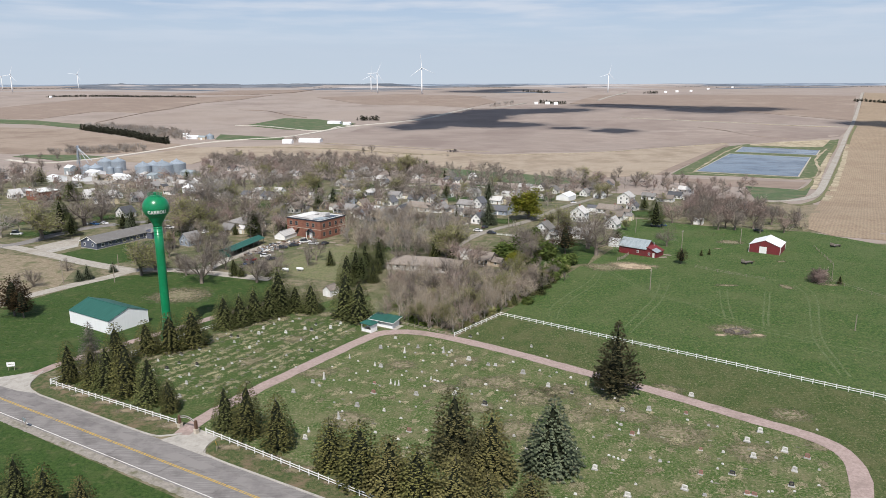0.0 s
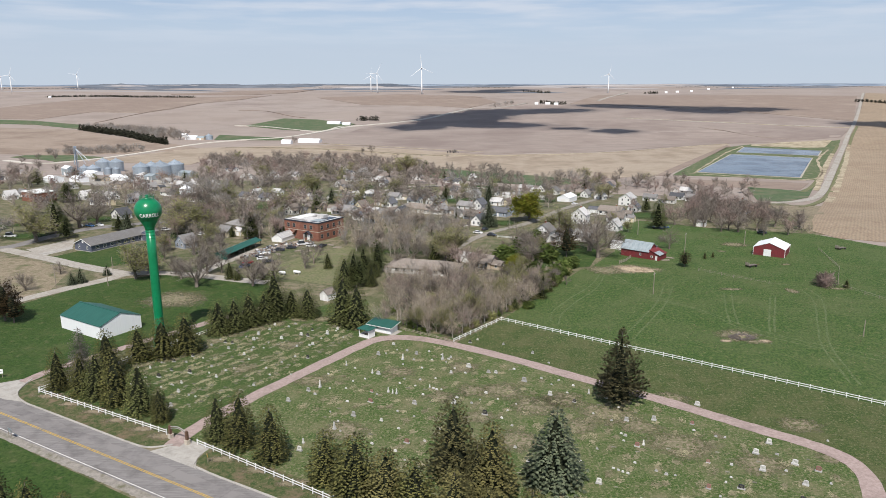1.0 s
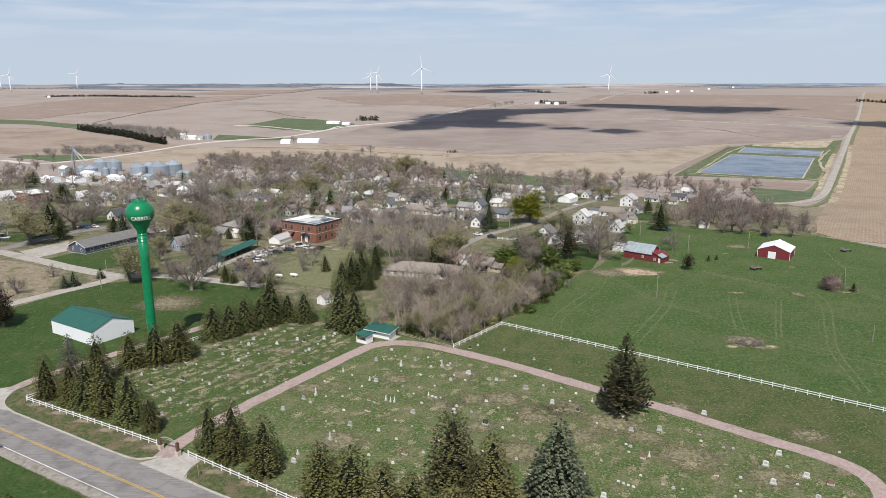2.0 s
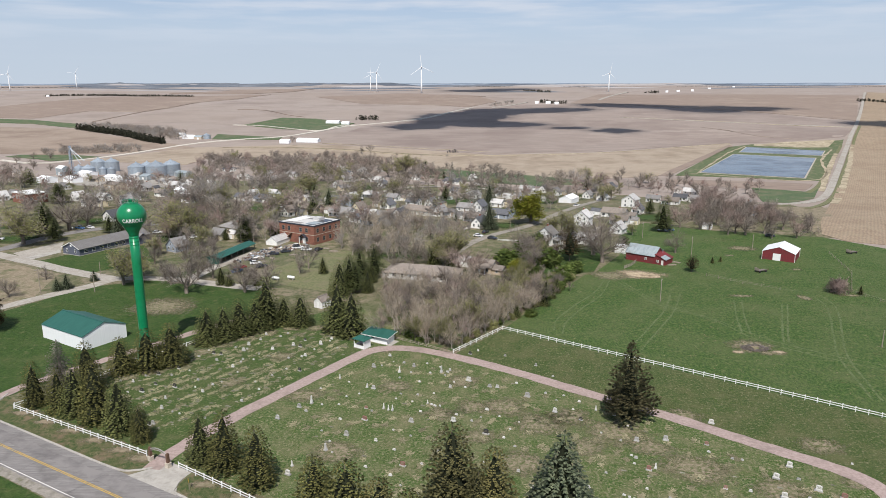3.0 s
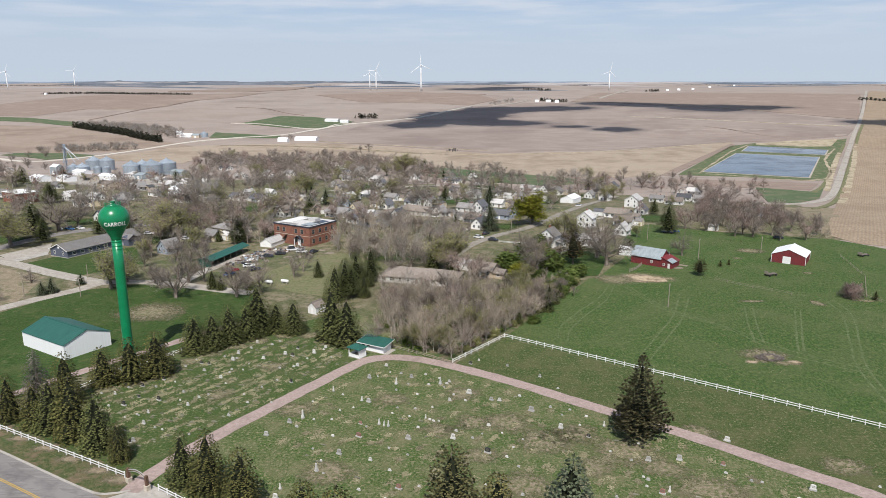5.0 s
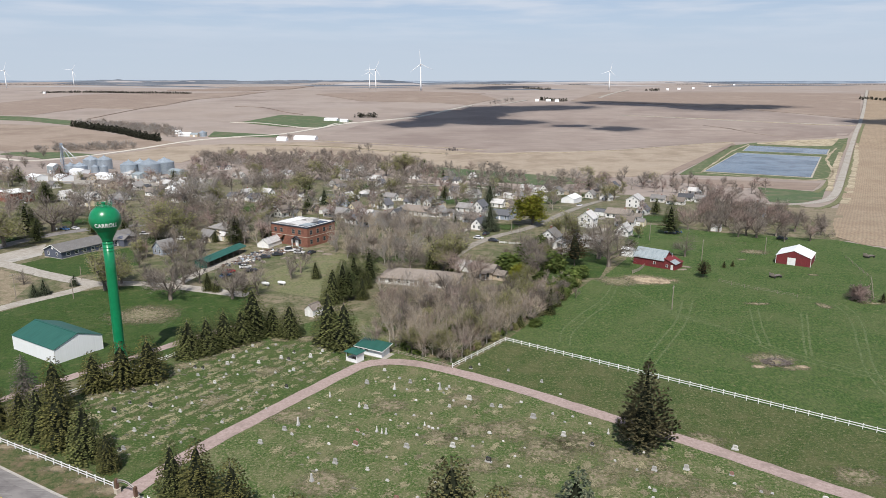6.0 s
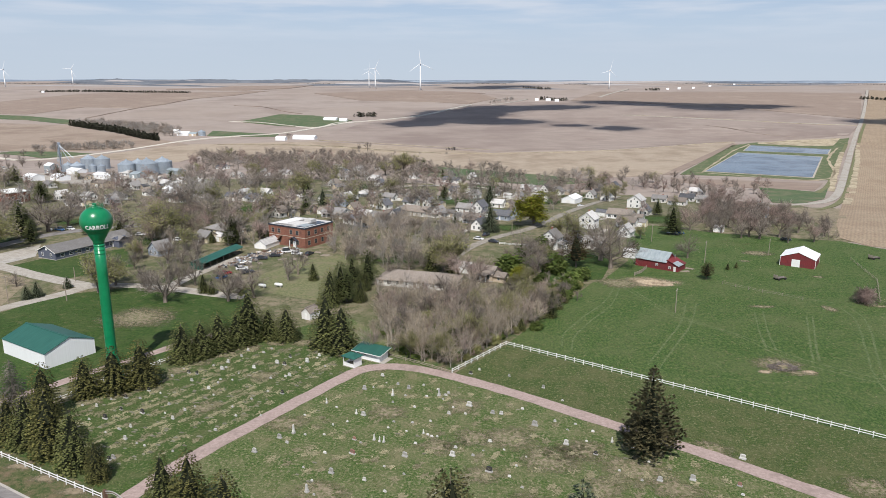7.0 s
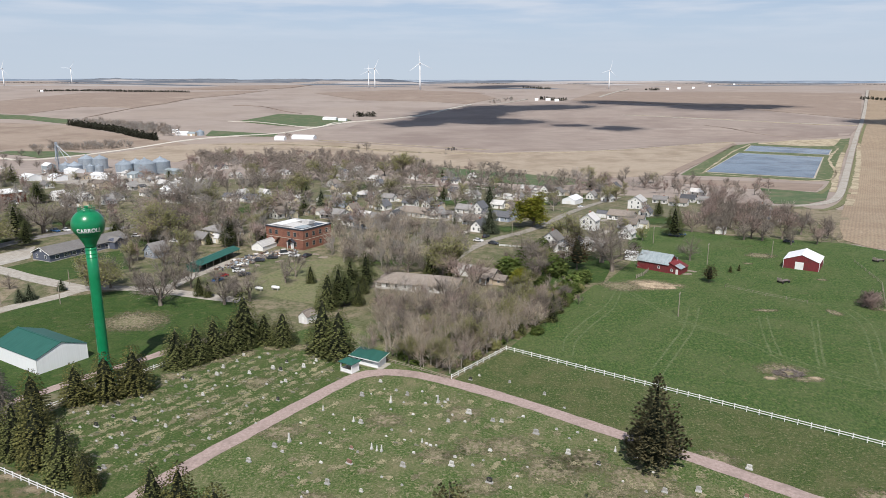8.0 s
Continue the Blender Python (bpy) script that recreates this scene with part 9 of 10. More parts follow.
SEEN = [(-24.1, 175.4, 0.2, 0, 1.4), (-17.3, 172.4, 0.2, 4, 1.3), (-14, 176.2, 0.2, 0, 1.2), (-6.9, 172.8, 0.2, 8, 1.4), (-4.8, 174.1, 0.2, 0, 0.9),
    (-0.1, 168, 0.1, 1, 1.7), (-22.4, 162.7, 0.1, 0, 1.5), (-31.3, 167.9, 0.1, 4, 1), (-28.8, 166.1, 0.1, 5, 1), (-34.8, 162.2, 0.1, 5, 1),
    (-35.2, 154.5, 0.1, 4, 1.5), (-37.5, 152.4, 0.1, 0, 1.3), (-40.8, 146.9, 0.1, 0, 1.5), (-24, 163.3, 0.1, 4, 1), (-22.6, 152.4, 0.1, 2, 1),
    (-21.2, 151.2, 0.1, 6, 1), (-18.7, 152.5, 0.1, 4, 1.1), (-17.6, 151.9, 0.1, 4, 0.9), (-16.7, 151.7, 0.1, 4, 1.1), (-12.1, 146.6, 0.1, 0, 1.4),
    (-9.2, 155.5, 0.1, 4, 0.8), (-8.3, 154.9, 0.1, 5, 1.2), (-7.5, 154.3, 0.1, 5, 1.2), (-6.4, 154.3, 0.1, 5, 1), (-22.1, 147.1, 0.1, 2, 1.5),
    (-24.8, 140.3, 0.1, 0, 1.4), (-27.8, 134.3, 0.1, 8, 1.5), (-26.4, 133.5, 0.1, 6, 1), (-18.5, 138.3, 0.1, 1, 1), (-32.9, 125.3, 0.1, 1, 2),
    (-32.9, 128.3, 0.1, 4, 1), (-12.2, 129.2, 0.1, 2, 1.6), (-8.7, 130, 0.1, 6, 1), (-3.2, 147.2, 0.1, 1, 1.5), (3.6, 142, 0.1, 3, 1.6), (4.9, 164.8, 0.1, 0, 1.1),
    (6.7, 164.5, 0.1, 0, 1), (13.4, 159.8, 0.1, 0, 1.5), (18.8, 152.4, 0.1, 1, 1.6), (-4.4, 164.1, 0.1, 0, 1), (-3.6, 167.1, 0.1, 5, 1), (-0.9, 164.2, 0.1, 5, 1.1),
    (-8.1, 160.7, 0.1, 5, 1), (-28, 158.2, 0.1, 5, 1), (-25.3, 159.7, 0.1, 5, 1), (23.9, 148.9, 0.1, 3, 1.1), (27.9, 153.7, 0.1, 4, 1), (33.7, 140.4, 0.1, 0, 1.3),
    (39.6, 140.9, 0.1, 0, 1.4), (51.1, 148.5, 0.1, 1, 1.4), (33.5, 129.6, 0.1, 2, 1.4), (34.9, 130.3, 0.1, 4, 1), (60, 131.8, 0.1, 1, 1.8),
    (55.8, 127.7, 0.1, 1, 1.6), (54.7, 121.6, 0.1, 1, 2), (61.6, 124, 0.1, 1, 1.5), (64.9, 121.8, 0.1, 2, 1.6), (60.4, 117, 0.1, 0, 1.3), (48.5, 115.4, 0.1, 3, 1.4),
    (42.7, 115.2, 0.1, 2, 1.3), (38.3, 110.1, 0.1, 1, 1.9), (41.3, 108.5, 0.1, 6, 1.5), (57.6, 111.9, 0.1, 3, 1.6), (48.8, 109.1, 0.1, 2, 1.3),
    (49.9, 108.8, 0.1, 2, 1.2), (45.5, 124, 0.1, 2, 1), (36.5, 119.6, 0.1, 6, 1.3), (23.6, 116.1, 0.1, 1, 1.4), (27.2, 121.3, 0.1, 5, 1), (28, 120.7, 0.1, 5, 1),
    (28.7, 120.1, 0.1, 5, 1), (29.5, 119.6, 0.1, 5, 1), (25.4, 128.3, 0.1, 6, 1), (47.2, 139.4, 0.1, 2, 1.1), (72.2, 133.3, 0.1, 6, 1), (50.4, 134.3, 0.1, 6, 1),
    (52.1, 133.9, 0.1, 6, 1), (59.8, 127.6, 0.1, 6, 1.2), (27.8, 107.6, 0.1, 1, 1.6), (30.1, 111.5, 0.1, 6, 1), (-20.9, 182.9, 0.2, 1, 1), (9.4, 184.1, 0.2, 0, 0.8),
    (0.2, 185.1, 0.2, 3, 1), (2.3, 187.5, 0.2, 1, 0.8), (16.9, 177.9, 0.2, 0, 1), (20.5, 171.5, 0.1, 6, 1), (-60.6, 185, 0.2, 1, 1.5), (-53.1, 186.2, 0.2, 1, 1.2),
    (-58.1, 197.4, 0.2, 1, 1), (-60.6, 189.3, 0.2, 1, 1.2), (-48.2, 189.3, 0.2, 1, 1.3), (-40.9, 190.5, 0.2, 1, 1.4), (-38.7, 194.6, 0.2, 1, 1),
    (-58.5, 193.3, 0.2, 0, 1), (-65.7, 182, 0.2, 3, 1.2), (-67.8, 182.4, 0.2, 3, 1.1), (-45.9, 193.3, 0.2, 3, 1.1), (-46.1, 188.4, 0.2, 3, 1.2),
    (-42.3, 172.2, 0.2, 3, 1.3), (-73, 172.3, 0.2, 3, 1.2), (-76, 158.7, 0.1, 3, 1.4), (-76.4, 168.5, 0.2, 3, 1.2), (-69.4, 161.5, 0.1, 3, 1.4),
    (-74.6, 162.8, 0.1, 3, 1), (-59.8, 174, 0.2, 1, 1.1), (-65.4, 178.1, 0.2, 0, 1), (-56, 178.9, 0.2, 5, 1), (-43.2, 182, 0.2, 1, 1.1), (-35.8, 187.9, 0.2, 6, 1),
    (-67.7, 150.6, 0.1, 0, 1.2), (-66.9, 142.9, 0.1, 3, 1.2), (-66.4, 143.5, 0.1, 0, 1.2), (-62.7, 148.2, 0.1, 5, 1), (-64.6, 161.7, 0.1, 5, 1),
    (-61.9, 159.3, 0.1, 1, 1), (-69, 155.5, 0.1, 1, 1), (-80.7, 164.1, 0.1, 1, 1), (-72.9, 153, 0.1, 5, 1), (-69.8, 171.2, 0.2, 5, 1), (-41.8, 186.7, 0.2, 6, 1),
    (-38.9, 193.1, 0.2, 5, 1), (-48.4, 169.2, 0.1, 6, 1.1), (-45.9, 173.3, 0.2, 6, 1), (-51.3, 165.2, 0.1, 6, 1), (-59.4, 164.9, 0.1, 6, 1),
    (-57.5, 170.8, 0.2, 5, 1)]
for i, (x, y, _, kind, size) in enumerate(SEEN):
    stone(int(kind), x, y, min(size, 1.45) * (0.56 if kind in (4, 8) else 0.7), i)
# rows of low markers and flat slabs
LEFT = [(-66.6, 138.6), (-54.4, 147.9), (-40.5, 169.5), (-31, 186.2), (-40.1, 199.2), (-61.2, 199.4), (-78.2, 176.3), (-88.2, 158.3)]
RIGHT = [(-40.4, 145.5), (-29.6, 177.3), (-11.3, 183.3), (10.3, 169.6), (28.7, 156), (56.2, 135.6), (69.6, 122.4), (62.3, 105.7), (16.4, 103), (-14.1, 121.1)]
count = 0
for j, (zone, n, seed) in enumerate(((LEFT, 210, 41), (RIGHT, 110, 42))):
    for i, (x, y) in enumerate(scatter(zone, n, 1.5, seed, [(a, b, 1.6) for a, b, *_ in SEEN])):
        # draw the place onto its row
        s, o = (Vector((x, y, 0)) - MID).dot(U), (Vector((x, y, 0)) - MID).dot(N)
        s = round(s / 4.2) * 4.2
        p = MID + U * s + N * o
        r = random.Random(i + seed)
        stone(r.choice((7, 7, 7, 7, 7, 7, 7, 6) if j == 0 else (7, 5, 6, 5, 6, 7)), p.x + r.uniform(-0.9, 0.9), p.y + r.uniform(-0.5, 0.5), r.uniform(0.55, 0.95), i + seed * 100)
for i, k in enumerate(STONES):
    if i not in PUT:
        for o in list(k.children) + [k]:
            bpy.data.objects.remove(o)

# ---- poles, signs, heaps, vehicles ----


def pole(x, y, h, label="weathered wooden utility pole", arm=True):
    t = thing("utility_pole", x, y, land(x, y), GRID + 90, label, "pole")
    part("mast", tube(bmesh.new(), (0, 0, -0.5), (0, 0, h), 0.16, 0.1, 8), OLDWOOD, t)
    if arm:
        part("crossarm", boxed(-1.1, -0.06, h - 0.7, 1.1, 0.06, h - 0.56), OLDWOOD, t)
        for k in (-1, -0.4, 0.4, 1):
            part("insulator", lathe(bmesh.new(), [(0.05, h - 0.56), (0.06, h - 0.45), (0.03, h - 0.38)], 8), GREYSTONE, t).matrix_basis = pose(k, 0, 0)


for x, y, h in [(-146.8, 233.6, 9.1), (-129.5, 236.5, 6.8), (62.7, 233.9, 7.8), (112, 194.6, 4.5), (91.4, 295.6, 8.8), (121.4, 308.8, 7), (-139.4, 258.8, 3.9),
    (-143.7, 323.8, 9.5), (-195.7, 342, 10.6), (16.5, 285.5, 5.7), (-214, 643.7, 15), (80.1, 332.6, 7.6), (19.2, 348.7, 5.9), (45.6, 503, 8.3)]:
    pole(x, y, max(h, 5), arm=h > 6.5)


def road_sign(x, y, w, h, mat, turn, name, label, diamond=False, legs=2):
    t = thing(name, x, y, 0, turn, label, "sign")
    for k in ((-w * 0.35, w * 0.35) if legs == 2 else (0,)):
        part("post", boxed(k - 0.04, -0.04, -0.2, k + 0.04, 0.04, h + (0 if diamond else w * 0.1)), OLDWOOD, t)
    if diamond:
        part("plate", prism(bmesh.new(), [(0, h - w * 0.7), (w * 0.7, h), (0, h + w * 0.7), (-w * 0.7, h)], -0.07, -0.045, "y"), mat, t)
        part("symbol", boxed(-0.06, -0.078, h - 0.25, 0.06, -0.071, h + 0.25), CARDARK, t, "dark arrow bar")
    else:
        part("plate", boxed(-w / 2, -0.08, h - w * 0.3, w / 2, -0.045, h + w * 0.3), mat, t)
        part("writing", boxed(-w * 0.35, -0.087, h - 0.05, w * 0.35, -0.081, h + 0.06), FLATSTONE, t, "plain bar of unreadable writing")


x, y = -114.9, 156.8
road_sign(x, y, 1.9, 1.7, WHITE, 15, "notice_board", "white notice board on two posts in the lawn")
x, y = -49.1, 120
road_sign(x, y, 0.75, 1.7, SIGNYELLOW, -60, "warning_sign", "small yellow diamond warning sign", True, 1)
x, y = -92.6, 127.6
road_sign(x, y, 1.5, 1.9, STEEL, 150, "road_sign", "back of a grey metal road sign on two posts")

x, y = 77.2, 192.3
t = thing("brush_heap", x, y, 0, 0, "heap of grey dead branches on bare earth", "brush heap")
bm = bmesh.new()
rnd = random.Random(90)
for k in range(260):
    a, rr = rnd.uniform(0, 6.28), 3.4 * math.sqrt(rnd.random())
    p = Vector((rr * math.cos(a), 0.6 * rr * math.sin(a), rnd.uniform(0, 1.2) * (1 - rr / 4)))
    d = Vector((rnd.uniform(-1, 1), rnd.uniform(-1, 1), rnd.uniform(-0.15, 0.3))).normalized()
    tube(bm, p - d * 0.9, p + d * rnd.uniform(0.5, 1.6), 0.09, 0.03, 4)
part("brushwood", bm, DEADWOOD, t)
part("roots", lathe(bmesh.new(), [(2.6, -0.1), (2.2, 0.35), (1.2, 0.7), (0.2, 0.85)], 14), BARE, t, "soil under the branches").matrix_basis = Matrix.Diagonal((1, 0.6, 1, 1))

x, y = 64.1, 266.5
t = thing("dirt_heap", x, y, 0, -20, "low heap of bare tan soil by the barn", "soil heap")
bm = bmesh.new()
bmesh.ops.create_grid(bm, x_segments=26, y_segments=14, size=1)
for v in bm.verts:
    r2 = v.co.x**2 + v.co.y**2
    v.co = Vector((v.co.x * 7.5, v.co.y * 3.2, max(0, 1 - r2) ** 0.8 * max(0.5 + 1.1 * noise.noise(v.co * 3.2), 0) - 0.06))
part("soil", bm, TANSOIL, t, smooth=True)


def car(x, y, turn, mat, label, long=4.5, tall=1.45, box_bed=False):
    t = thing("car", x, y, land(x, y), turn, label, "car")
    L = long / 2
    body = [(-L, 0.35), (L, 0.35), (L, 0.75), (L * 0.93, 0.9), (L * 0.45, 0.98), (-L * 0.88, 0.98), (-L, 0.85)]
    part("body", prism(bmesh.new(), body, -0.88, 0.88, "y"), mat, t)
    cab = [(-L * 0.8, 0.98), (L * 0.42, 0.98), (L * 0.12, tall), (-L * 0.62, tall)] if not box_bed else [(-L * 0.1, 0.98), (L * 0.45, 0.98), (L * 0.25, tall + 0.3),
        (-L * 0.08, tall + 0.3)]
    part("cabin", prism(bmesh.new(), cab, -0.78, 0.78, "y"), GLASS, t, "dark glazed cabin")
    part("roof", boxed(cab[3][0] + 0.05, -0.74, cab[2][1] - 0.03, cab[2][0] - 0.05, 0.74, cab[2][1] + 0.04), mat, t)
    for sx in (-0.62, 0.62):
        for sy in (-0.86, 0.86):
            w = part("wheel", lathe(bmesh.new(), [(0.2, -0.1), (0.33, -0.1), (0.33, 0.1), (0.2, 0.1)], 14), TYRE, t)
            w.matrix_basis = pose(sx * L, sy, 0.33, 90, 0, 0)
    for sy in (-0.6, 0.6):
        part("headlight", boxed(L * 0.985, sy - 0.18, 0.62, L + 0.01, sy + 0.18, 0.76), WHITE, t)
        part("tail_light", boxed(-L - 0.01, sy - 0.15, 0.62, -L * 0.985, sy + 0.15, 0.8), CARRED, t)


for (x, y), ang, mat, label in zip([(3.4, 332.2), (6.9, 341.4), (93.9, 349.2), (98.3, 352.9), (-89.6, 269.8), (-85.7, 276.7), (-82, 272), (-89, 264.3),
    (-70.9, 300.6), (-75.5, 303.9), (-65.8, 300.7), (-78.9, 296.9), (-194.3, 342), (-190.1, 343.8), (-265.4, 420.2), (-129.4, 323), (141.1, 338.5), (9.9, 326.9),
    (-151.2, 333.3), (67.9, 458.1), (-82.8, 292.3), (-218.4, 315.8)],
                                  (-29, 61, -29, -20, 40, 20, 35, 60, -10, 30, 70, 20, -25, -29, -29, -20, -15, -29, 10, 40, 10, 5),
                                  (CARWHITE, CARDARK, CARDARK, CARBLUE, CARRED, CARWHITE, CARDARK, CARBLUE, CARWHITE, CARWHITE, CARDARK, CARDARK, CARBLUE, CARWHITE, CARWHITE, CARWHITE, CARDARK, CARDARK, CARWHITE, CARWHITE, CARDARK, CARWHITE),
                                  ("white car parked in the street", "dark car parked on grass", "dark pickup parked on a lawn", "blue-grey car parked on a lawn", "red car among yard clutter", "white car under the carport", "dark car under the carport", "blue car beside the carport", "white car in a cluttered yard", "white van in a cluttered yard", "dark car in a cluttered yard", "dark car in a cluttered yard", "blue pickup parked by a house", "white car parked by a house", "white camper van by a shop", "white car parked beside a lane", "dark car parked under bare trees", "dark car parked on the street", "white car parked by a garage", "white car in a drive", "dark car in a cluttered yard", "white camper van parked beside a tree")):
    car(x, y, ang, mat, label, 5.4 if "pickup" in label or "van" in label else 4.5, 2.3 if "van" in label or "bus" in label else 1.45, "pickup" in label)



def wagon(x, y, turn):
    t = thing("farm_wagon", x, y, land(x, y), turn, "old rusty flat farm wagon in the pasture", "wagon")
    part("bed", boxed(-2.2, -0.8, 0.7, 2.2, 0.8, 0.85), DEADWOOD, t)
    part("tongue", boxed(2.2, -0.06, 0.5, 4.2, 0.06, 0.62), RUSTIRON, t)
    part("headboard", boxed(-2.2, -1.0, 0.9, -2.1, 1.0, 1.9), OLDWOOD, t)
    for a in (-1.5, 1.5):
        part("axle", boxed(a - 0.06, -1.1, 0.4, a + 0.06, 1.1, 0.75), RUSTIRON, t)
        for s in (-1.1, 1.1):
            part("wheel", lathe(bmesh.new(), [(0.15, -0.09), (0.4, -0.09), (0.4, 0.09), (0.15, 0.09)], 14), TYRE, t).matrix_basis = pose(a, s, 0.4, 90, 0, 0)


def tank(x, y, turn):
    t = thing("propane_tank", x, y, land(x, y), turn, "long white propane tank on legs", "tank")
    a = part("shell", lathe(bmesh.new(), [(0.1, -1.6), (0.42, -1.45), (0.52, -1.2), (0.52, 1.2), (0.42, 1.45), (0.1, 1.6)], 18), WHITE, t, smooth=True)
    a.matrix_basis = pose(0, 0, 0.95, 0, 90, 0)
    for s in (-0.9, 0.9):
        part("leg", boxed(s - 0.12, -0.35, 0, s + 0.12, 0.35, 0.5), KERB, t)
    part("valve_dome", lathe(bmesh.new(), [(0.16, 1.4), (0.16, 1.6), (0.06, 1.68)], 12), STEEL, t)


def lumber_pile(x, y, turn, seed):
    r = random.Random(seed)
    t = thing("lumber_pile", x, y, land(x, y), turn, "untidy pile of old boards in a yard", "lumber")
    for k in range(9):
        bm = boxed(-1.6, -0.14, 0, 1.6, 0.14, 0.09)
        part("board", bm, OLDWOOD, t).matrix_basis = pose(r.uniform(-0.5, 0.5), -0.6 + 0.42 * (k % 4), 0.1 * (k // 4), 0, 0, r.uniform(-14, 14))


def scrap(x, y, turn, seed):
    """A small heap of yard junk: sheets, drums, crates and rods."""
    r = random.Random(seed)
    mats = (RUSTIRON, OLDWOOD, TIN, SIDING, DEADWOOD, BLUE, CARDARK, SHINGLE, TAN, RUSTIRON, DEADWOOD, BROWNROOF)
    t = thing("scrap_heap", x, y, land(x, y), turn, "untidy heap of rusty scrap, boards and drums in a yard", "scrap", "scrap heaps in the yard")
    bm = bmesh.new()
    bmesh.ops.create_icosphere(bm, subdivisions=2, radius=1)
    for v in bm.verts:
        k = 1 + 0.5 * noise.noise(v.co * 1.9 + Vector((seed, 0, 0)))
        v.co = Vector((v.co.x * 1.3 * k, v.co.y * 1.0 * k, max(v.co.z * 0.6 * k, -0.1)))
    part("rubble", bm, r.choice((DEADWOOD, RUSTIRON, BARE)), t)
    for _ in range(2):
        part("drum", lathe(bmesh.new(), [(0.29, 0), (0.3, 0.3), (0.31, 0.32), (0.3, 0.34), (0.3, 0.85), (0.27, 0.88)], 12), r.choice(mats), t).matrix_basis = pose(
            r.uniform(-1.6, 1.6), r.uniform(-1.4, 1.4), 0.0, r.choice((0, 0, 85)), 0, r.uniform(0, 90))
    for k in range(3):
        w, d, h = r.uniform(0.4, 1.1), r.uniform(0.3, 0.7), r.uniform(0.25, 0.8)
        part("crate", boxed(-w, -d, 0, w, d, h), r.choice(mats), t).matrix_basis = pose(r.uniform(-1.8, 1.8), r.uniform(-1.5, 1.5), 0, 0, 0, r.uniform(0, 90))
    for k in range(2):
        part("sheet", boxed(-1.1, -0.6, 0, 1.1, 0.6, 0.04), r.choice(mats), t).matrix_basis = pose(r.uniform(-0.8, 0.8), r.uniform(-0.8, 0.8), 0.45, r.uniform(-25, 25), r.uniform(-20, 20), r.uniform(0, 180))


JUNK = [(-94.2, 277), (-86.9, 284), (-81.5, 299.3), (-68.7, 303.3), (-71, 309), (-80, 311), (-86, 305), (-92, 295)]
for k, (x, y) in enumerate(scatter(JUNK, 34, 2.3, 77)):
    scrap(x, y, 47 * k % 180, k)
for x, y in [(110.7, 272.8), (161.2, 304.7)]:
    wagon(x, y, 25)
for x, y in [(-71.2, 253.7), (-65.8, 254.8), (-198.1, 340.3)]:
    tank(x, y, -20)
for k, (x, y) in enumerate([(-80.8, 299), (-74.8, 292.6), (-69.9, 292.8), (-66.8, 297.3), (-63.1, 304.3), (-59.2, 299.8), (-84.2, 279.7), (-85.3, 269), (-81.6, 286),
    (82.5, 286), (79.6, 281.9), (34, 322.6)]):
    lumber_pile(x, y, 37 * k, k)

# ---- clouds: small cumulus out of view, placed so that they shade the far fields ----
CLOUDBASE = 850.0


def cloud(puffs, seed):
    """Flat-based heap of rounded puffs, over the places (x, y, half breadth, half depth) that it shades."""
    rnd = random.Random(seed)
    back = CLOUDBASE / math.tan(radians(SUN_HEIGHT))
    x0, y0 = puffs[0][0], puffs[0][1] - back
    bm = bmesh.new()
    for x, y, rx, ry in puffs:
        off = Vector((rnd.uniform(-9, 9), rnd.uniform(-9, 9), 0))
        # a dense core in ever thinner veils
        for size, slot in ((0.52, 0), (0.66, 1), (0.79, 1), (0.93, 1), (1.08, 1), (1.23, 1), (1.4, 1)):
            made = bmesh.ops.create_icosphere(bm, subdivisions=3, radius=1)["verts"]
            for v in made:
                n = size * (1 + 0.45 * noise.noise(v.co * 1.6 + off) + 0.3 * noise.noise(v.co * 4 + off))
                z = v.co.z * 22 * n if v.co.z > 0 else v.co.z * 5
                v.co = Vector((x - x0 + v.co.x * rx * n, y - back - y0 + v.co.y * ry * n, z))
            for f in {f for v in made for f in v.link_faces}:
                f.material_index = slot
    ob = link("cloud", bm, (CLOUD, VEIL), smooth=True)
    ob.location = (x0, y0, CLOUDBASE)
    tagged(ob, "small flat-based white cloud drifting over the fields", "cloud", "small clouds over the fields")


cloud([(-41, 1409, 84, 119), (17, 1561, 80, 104), (-110, 1291, 52, 60), (67, 1325, 73, 54), (-69, 1533, 49, 65)], 1)
cloud([(191, 1632, 88, 59), (107, 1620, 76, 56)], 2)
cloud([(384, 1724, 100, 57), (514, 1627, 101, 101), (638, 1657, 76, 51), (314, 1785, 69, 39)], 3)
cloud([(235, 1193, 41, 36), (172, 1248, 39, 20)], 4)
cloud([(715, 1298, 51, 52), (773, 1272, 60, 61)], 5)
cloud([(17, 2654, 125, 146), (153, 2849, 110, 115)], 6)


# ---- loose tufts of grass ----


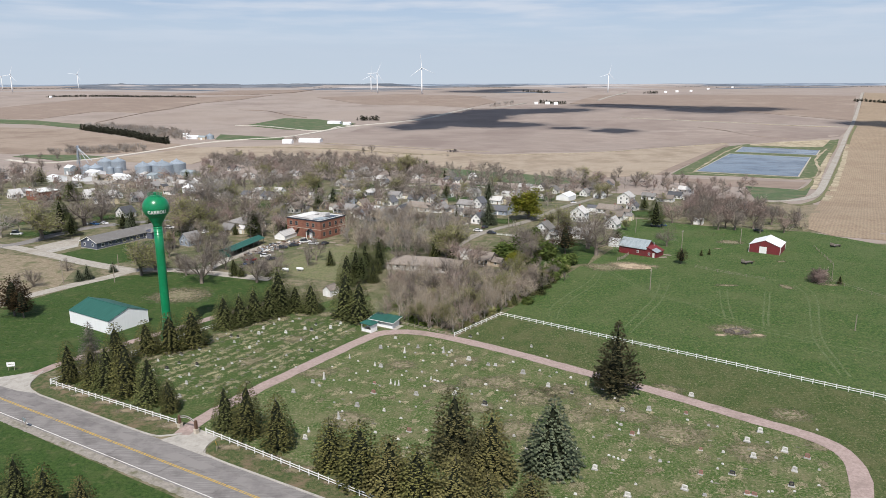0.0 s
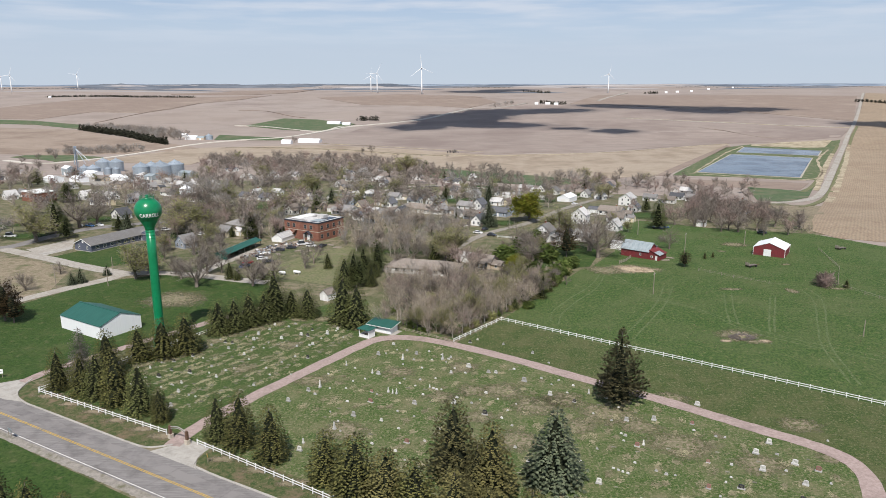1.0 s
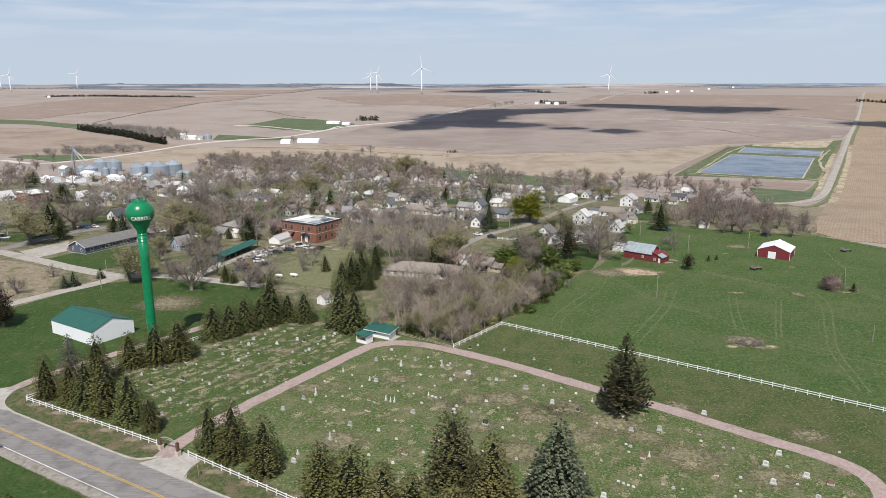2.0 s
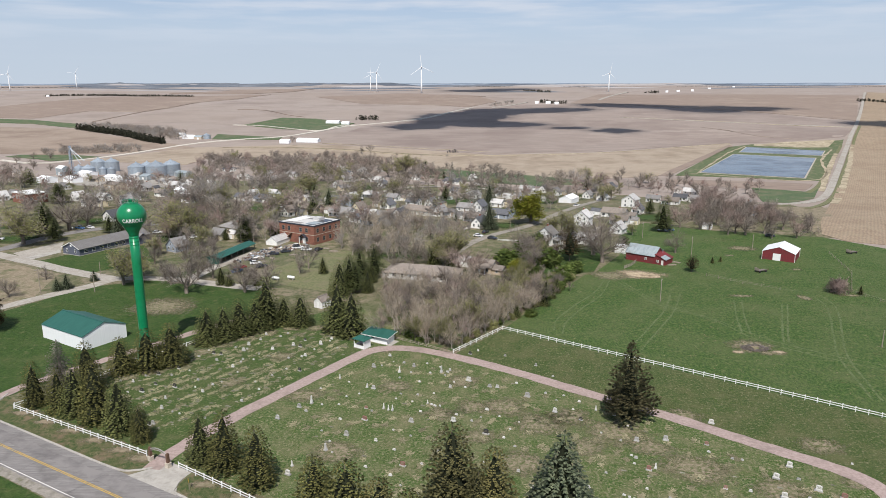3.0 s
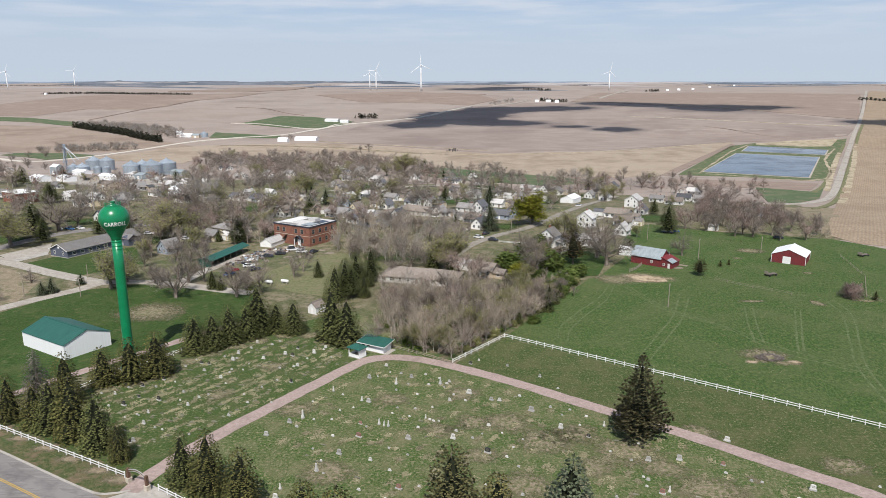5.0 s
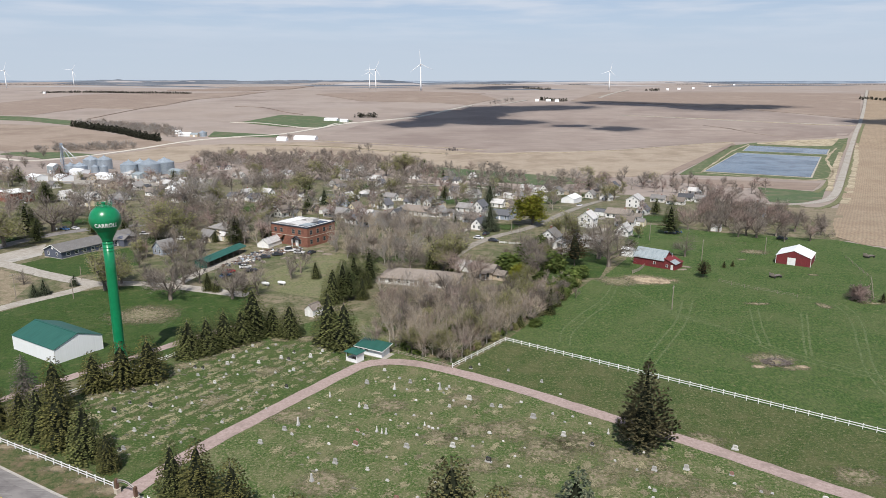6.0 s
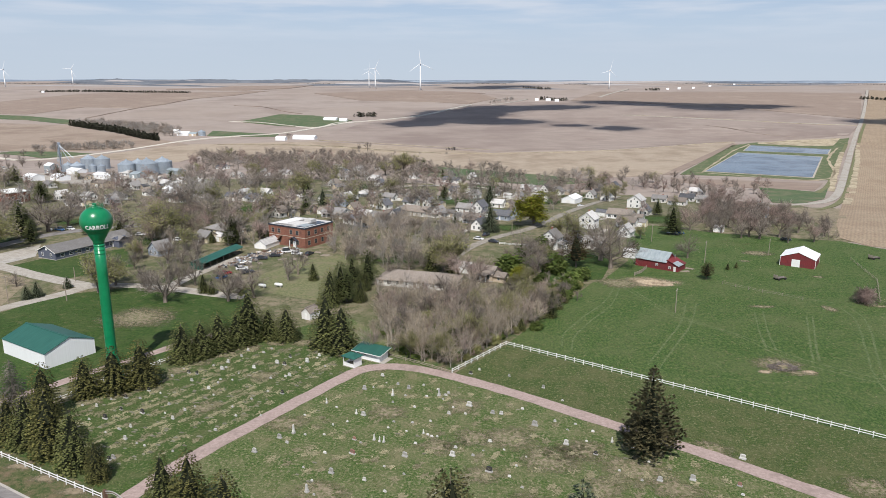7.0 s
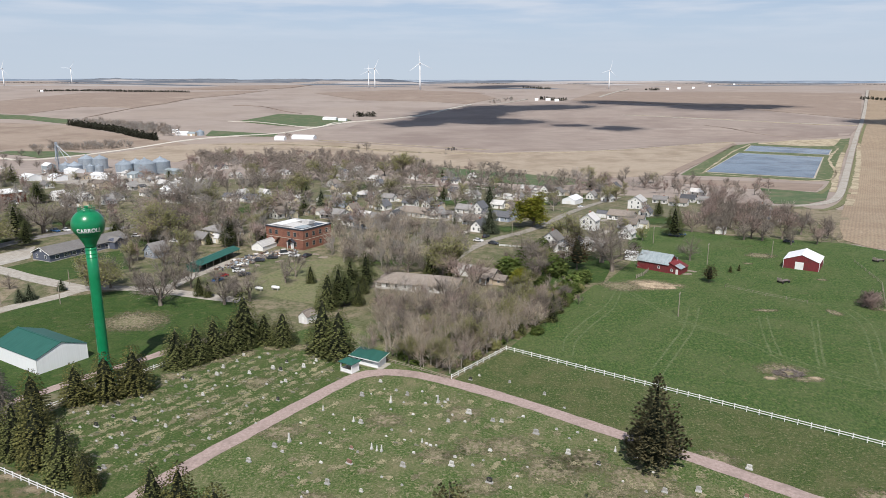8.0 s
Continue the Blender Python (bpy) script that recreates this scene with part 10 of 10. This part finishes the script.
def tufts(name, poly, count, tall, material, label, seed):
    """Countless small blades standing in an outline, joined."""
    rng = np.random.default_rng(seed)
    xs, ys = [p[0] for p in poly], [p[1] for p in poly]
    places = []
    while len(places) < count:
        x, y = rng.uniform(min(xs), max(xs)), rng.uniform(min(ys), max(ys))
        if inside(x, y, poly):
            places.append((x, y))
    p = np.array(places)
    near = np.min(np.hypot(p[:, None, 0] - DRIVE[None, :, 0], p[:, None, 1] - DRIVE[None, :, 1]), axis=1)
    off, along = (p - MID.xy) @ np.array(N.xy), (p - MID.xy) @ np.array(U.xy)
    apron = (off < 14) & (off > 5) & (along > 46) & (along < 60)
    c = np.repeat(p[(near > 2.2) & ~apron], 3, axis=0)
    n = len(c)
    a, h, w = rng.uniform(0, 6.283, n), tall * rng.uniform(0.2, 0.6, n), tall * rng.uniform(0.6, 1.6, n)
    lean = rng.uniform(-2.5, 2.5, (n, 2)) * h[:, None]
    c = c + rng.normal(0, 0.25, (n, 2))
    side = np.stack((np.cos(a), np.sin(a)), 1) * w[:, None] / 2
    v = np.zeros((n, 3, 3))
    v[:, 0, :2], v[:, 1, :2], v[:, 2, :2] = c - side, c + side, c + lean
    v[:, :2, 2], v[:, 2, 2] = 0.0, h
    me = bpy.data.meshes.new(name)
    me.from_pydata(v.reshape(-1, 3).tolist(), [], np.arange(n * 3).reshape(-1, 3).tolist())
    me.materials.append(material)
    tagged(new(name, me), label, "grass", kind="stuff")


def grave_straw(name, zones, material, label, seed):
    """Dead grass lying over the graves: low blades in strips along the rows, joined."""
    rng = np.random.default_rng(seed)
    verts = []
    for zone, count in zones:
        for x, y in scatter(zone, count, 1.3, seed):
            o = (x - MID.x) * U.x + (y - MID.y) * U.y
            x, y = x + U.x * (round(o / 4.2) * 4.2 - o) * 0.25, y + U.y * (round(o / 4.2) * 4.2 - o) * 0.25
            n = int(rng.integers(25, 75))
            c = rng.normal(0, 1, (n, 1)) * np.array([(N.x, N.y)]) * rng.uniform(0.35, 0.8) + rng.normal(0, 1, (n, 1)) * np.array([(U.x, U.y)]) * rng.uniform(0.25, 0.5) + (x, y)
            a, w, h = rng.uniform(0, 6.283, n), rng.uniform(0.1, 0.26, n), rng.uniform(0.02, 0.08, n)
            side, lean = np.stack((np.cos(a), np.sin(a)), 1) * w[:, None], np.stack((-np.sin(a), np.cos(a)), 1) * rng.uniform(0.25, 0.55, n)[:, None]
            v = np.zeros((n, 3, 3))
            v[:, 0, :2], v[:, 1, :2], v[:, 2, :2] = c - side, c + side, c + lean
            v[:, :2, 2], v[:, 2, 2] = 0.03, h + 0.03
            verts.append(v)
    v = np.concatenate(verts)
    near = np.min(np.hypot(v[:, 0, None, 0] - DRIVE[None, :, 0], v[:, 0, None, 1] - DRIVE[None, :, 1]), axis=1)
    v = v[near > 2.1]
    me = bpy.data.meshes.new(name)
    me.from_pydata(v.reshape(-1, 3).tolist(), [], np.arange(len(v) * 3).reshape(-1, 3).tolist())
    me.materials.append(material)
    tagged(new(name, me), label, "grass", kind="stuff")


DRIVE = np.array([(q.x, q.y) for q in smooth_line(LOOP, 1.2) + smooth_line(LANE, 1.2)])
STRAW = leafy("straw_tufts", (0.15, 0.135, 0.075), (0.29, 0.25, 0.16))
GREENTUFT = leafy("green_tufts", (0.034, 0.07, 0.015), (0.09, 0.135, 0.036))
YARD = [(-97.7, 146.2), (-72.1, 190.3), (-35.3, 202.1), (-4.5, 183.5), (9.5, 202.2), (91.6, 149.2), (102.2, 135), (67.3, 101.3), (-11.6, 98), (-57.7, 126.1)]
tufts("dry_tufts", YARD, 9000, 0.22, STRAW, "dead straw tufts in the cemetery grass", 61)
tufts("green_tufts", YARD, 12000, 0.26, GREENTUFT, "green tufts in the cemetery grass", 62)
PALESTRAW = leafy("bleached_straw", (0.2, 0.185, 0.11), (0.37, 0.335, 0.225), clump=0.3)
grave_straw("grave_straw", ((LEFT, 260), (RIGHT, 240)), PALESTRAW, "bleached dead grass lying over the graves", 66)
FIELDEDGE = [(12, 203.9), (35.4, 250.5), (60.9, 272.7), (112.7, 337), (158.4, 318.5), (161.3, 247.6), (102.7, 146.8)]
tufts("green_tufts", FIELDEDGE, 10000, 0.2, GREENTUFT, "green tufts in the pasture", 63)
tufts("dry_tufts", FIELDEDGE, 3500, 0.3, STRAW, "dead straw tufts in the pasture", 64)
TOWERLAWN = [(-127.7, 162.2), (-146, 197.8), (-130.3, 232.8), (-74.5, 238.6), (-74.7, 197.8), (-92.8, 180.1), (-108.6, 163)]
tufts("green_tufts", TOWERLAWN, 6000, 0.25, GREENTUFT, "green tufts in the lawn", 65)
for k, (lo, hi, off0, off1) in enumerate(((14, 47, 7.2, 12), (60, 110, 7.2, 12), (-40, 110, -14, -6.5))):
    tufts("verge_tufts", [on_road(lo, off0), on_road(hi, off0), on_road(hi, off1),
        on_road(lo, off1)], 1500, 0.2, STRAW if k < 2 else GREENTUFT, "rough tufts on the road verge", 70 + k)
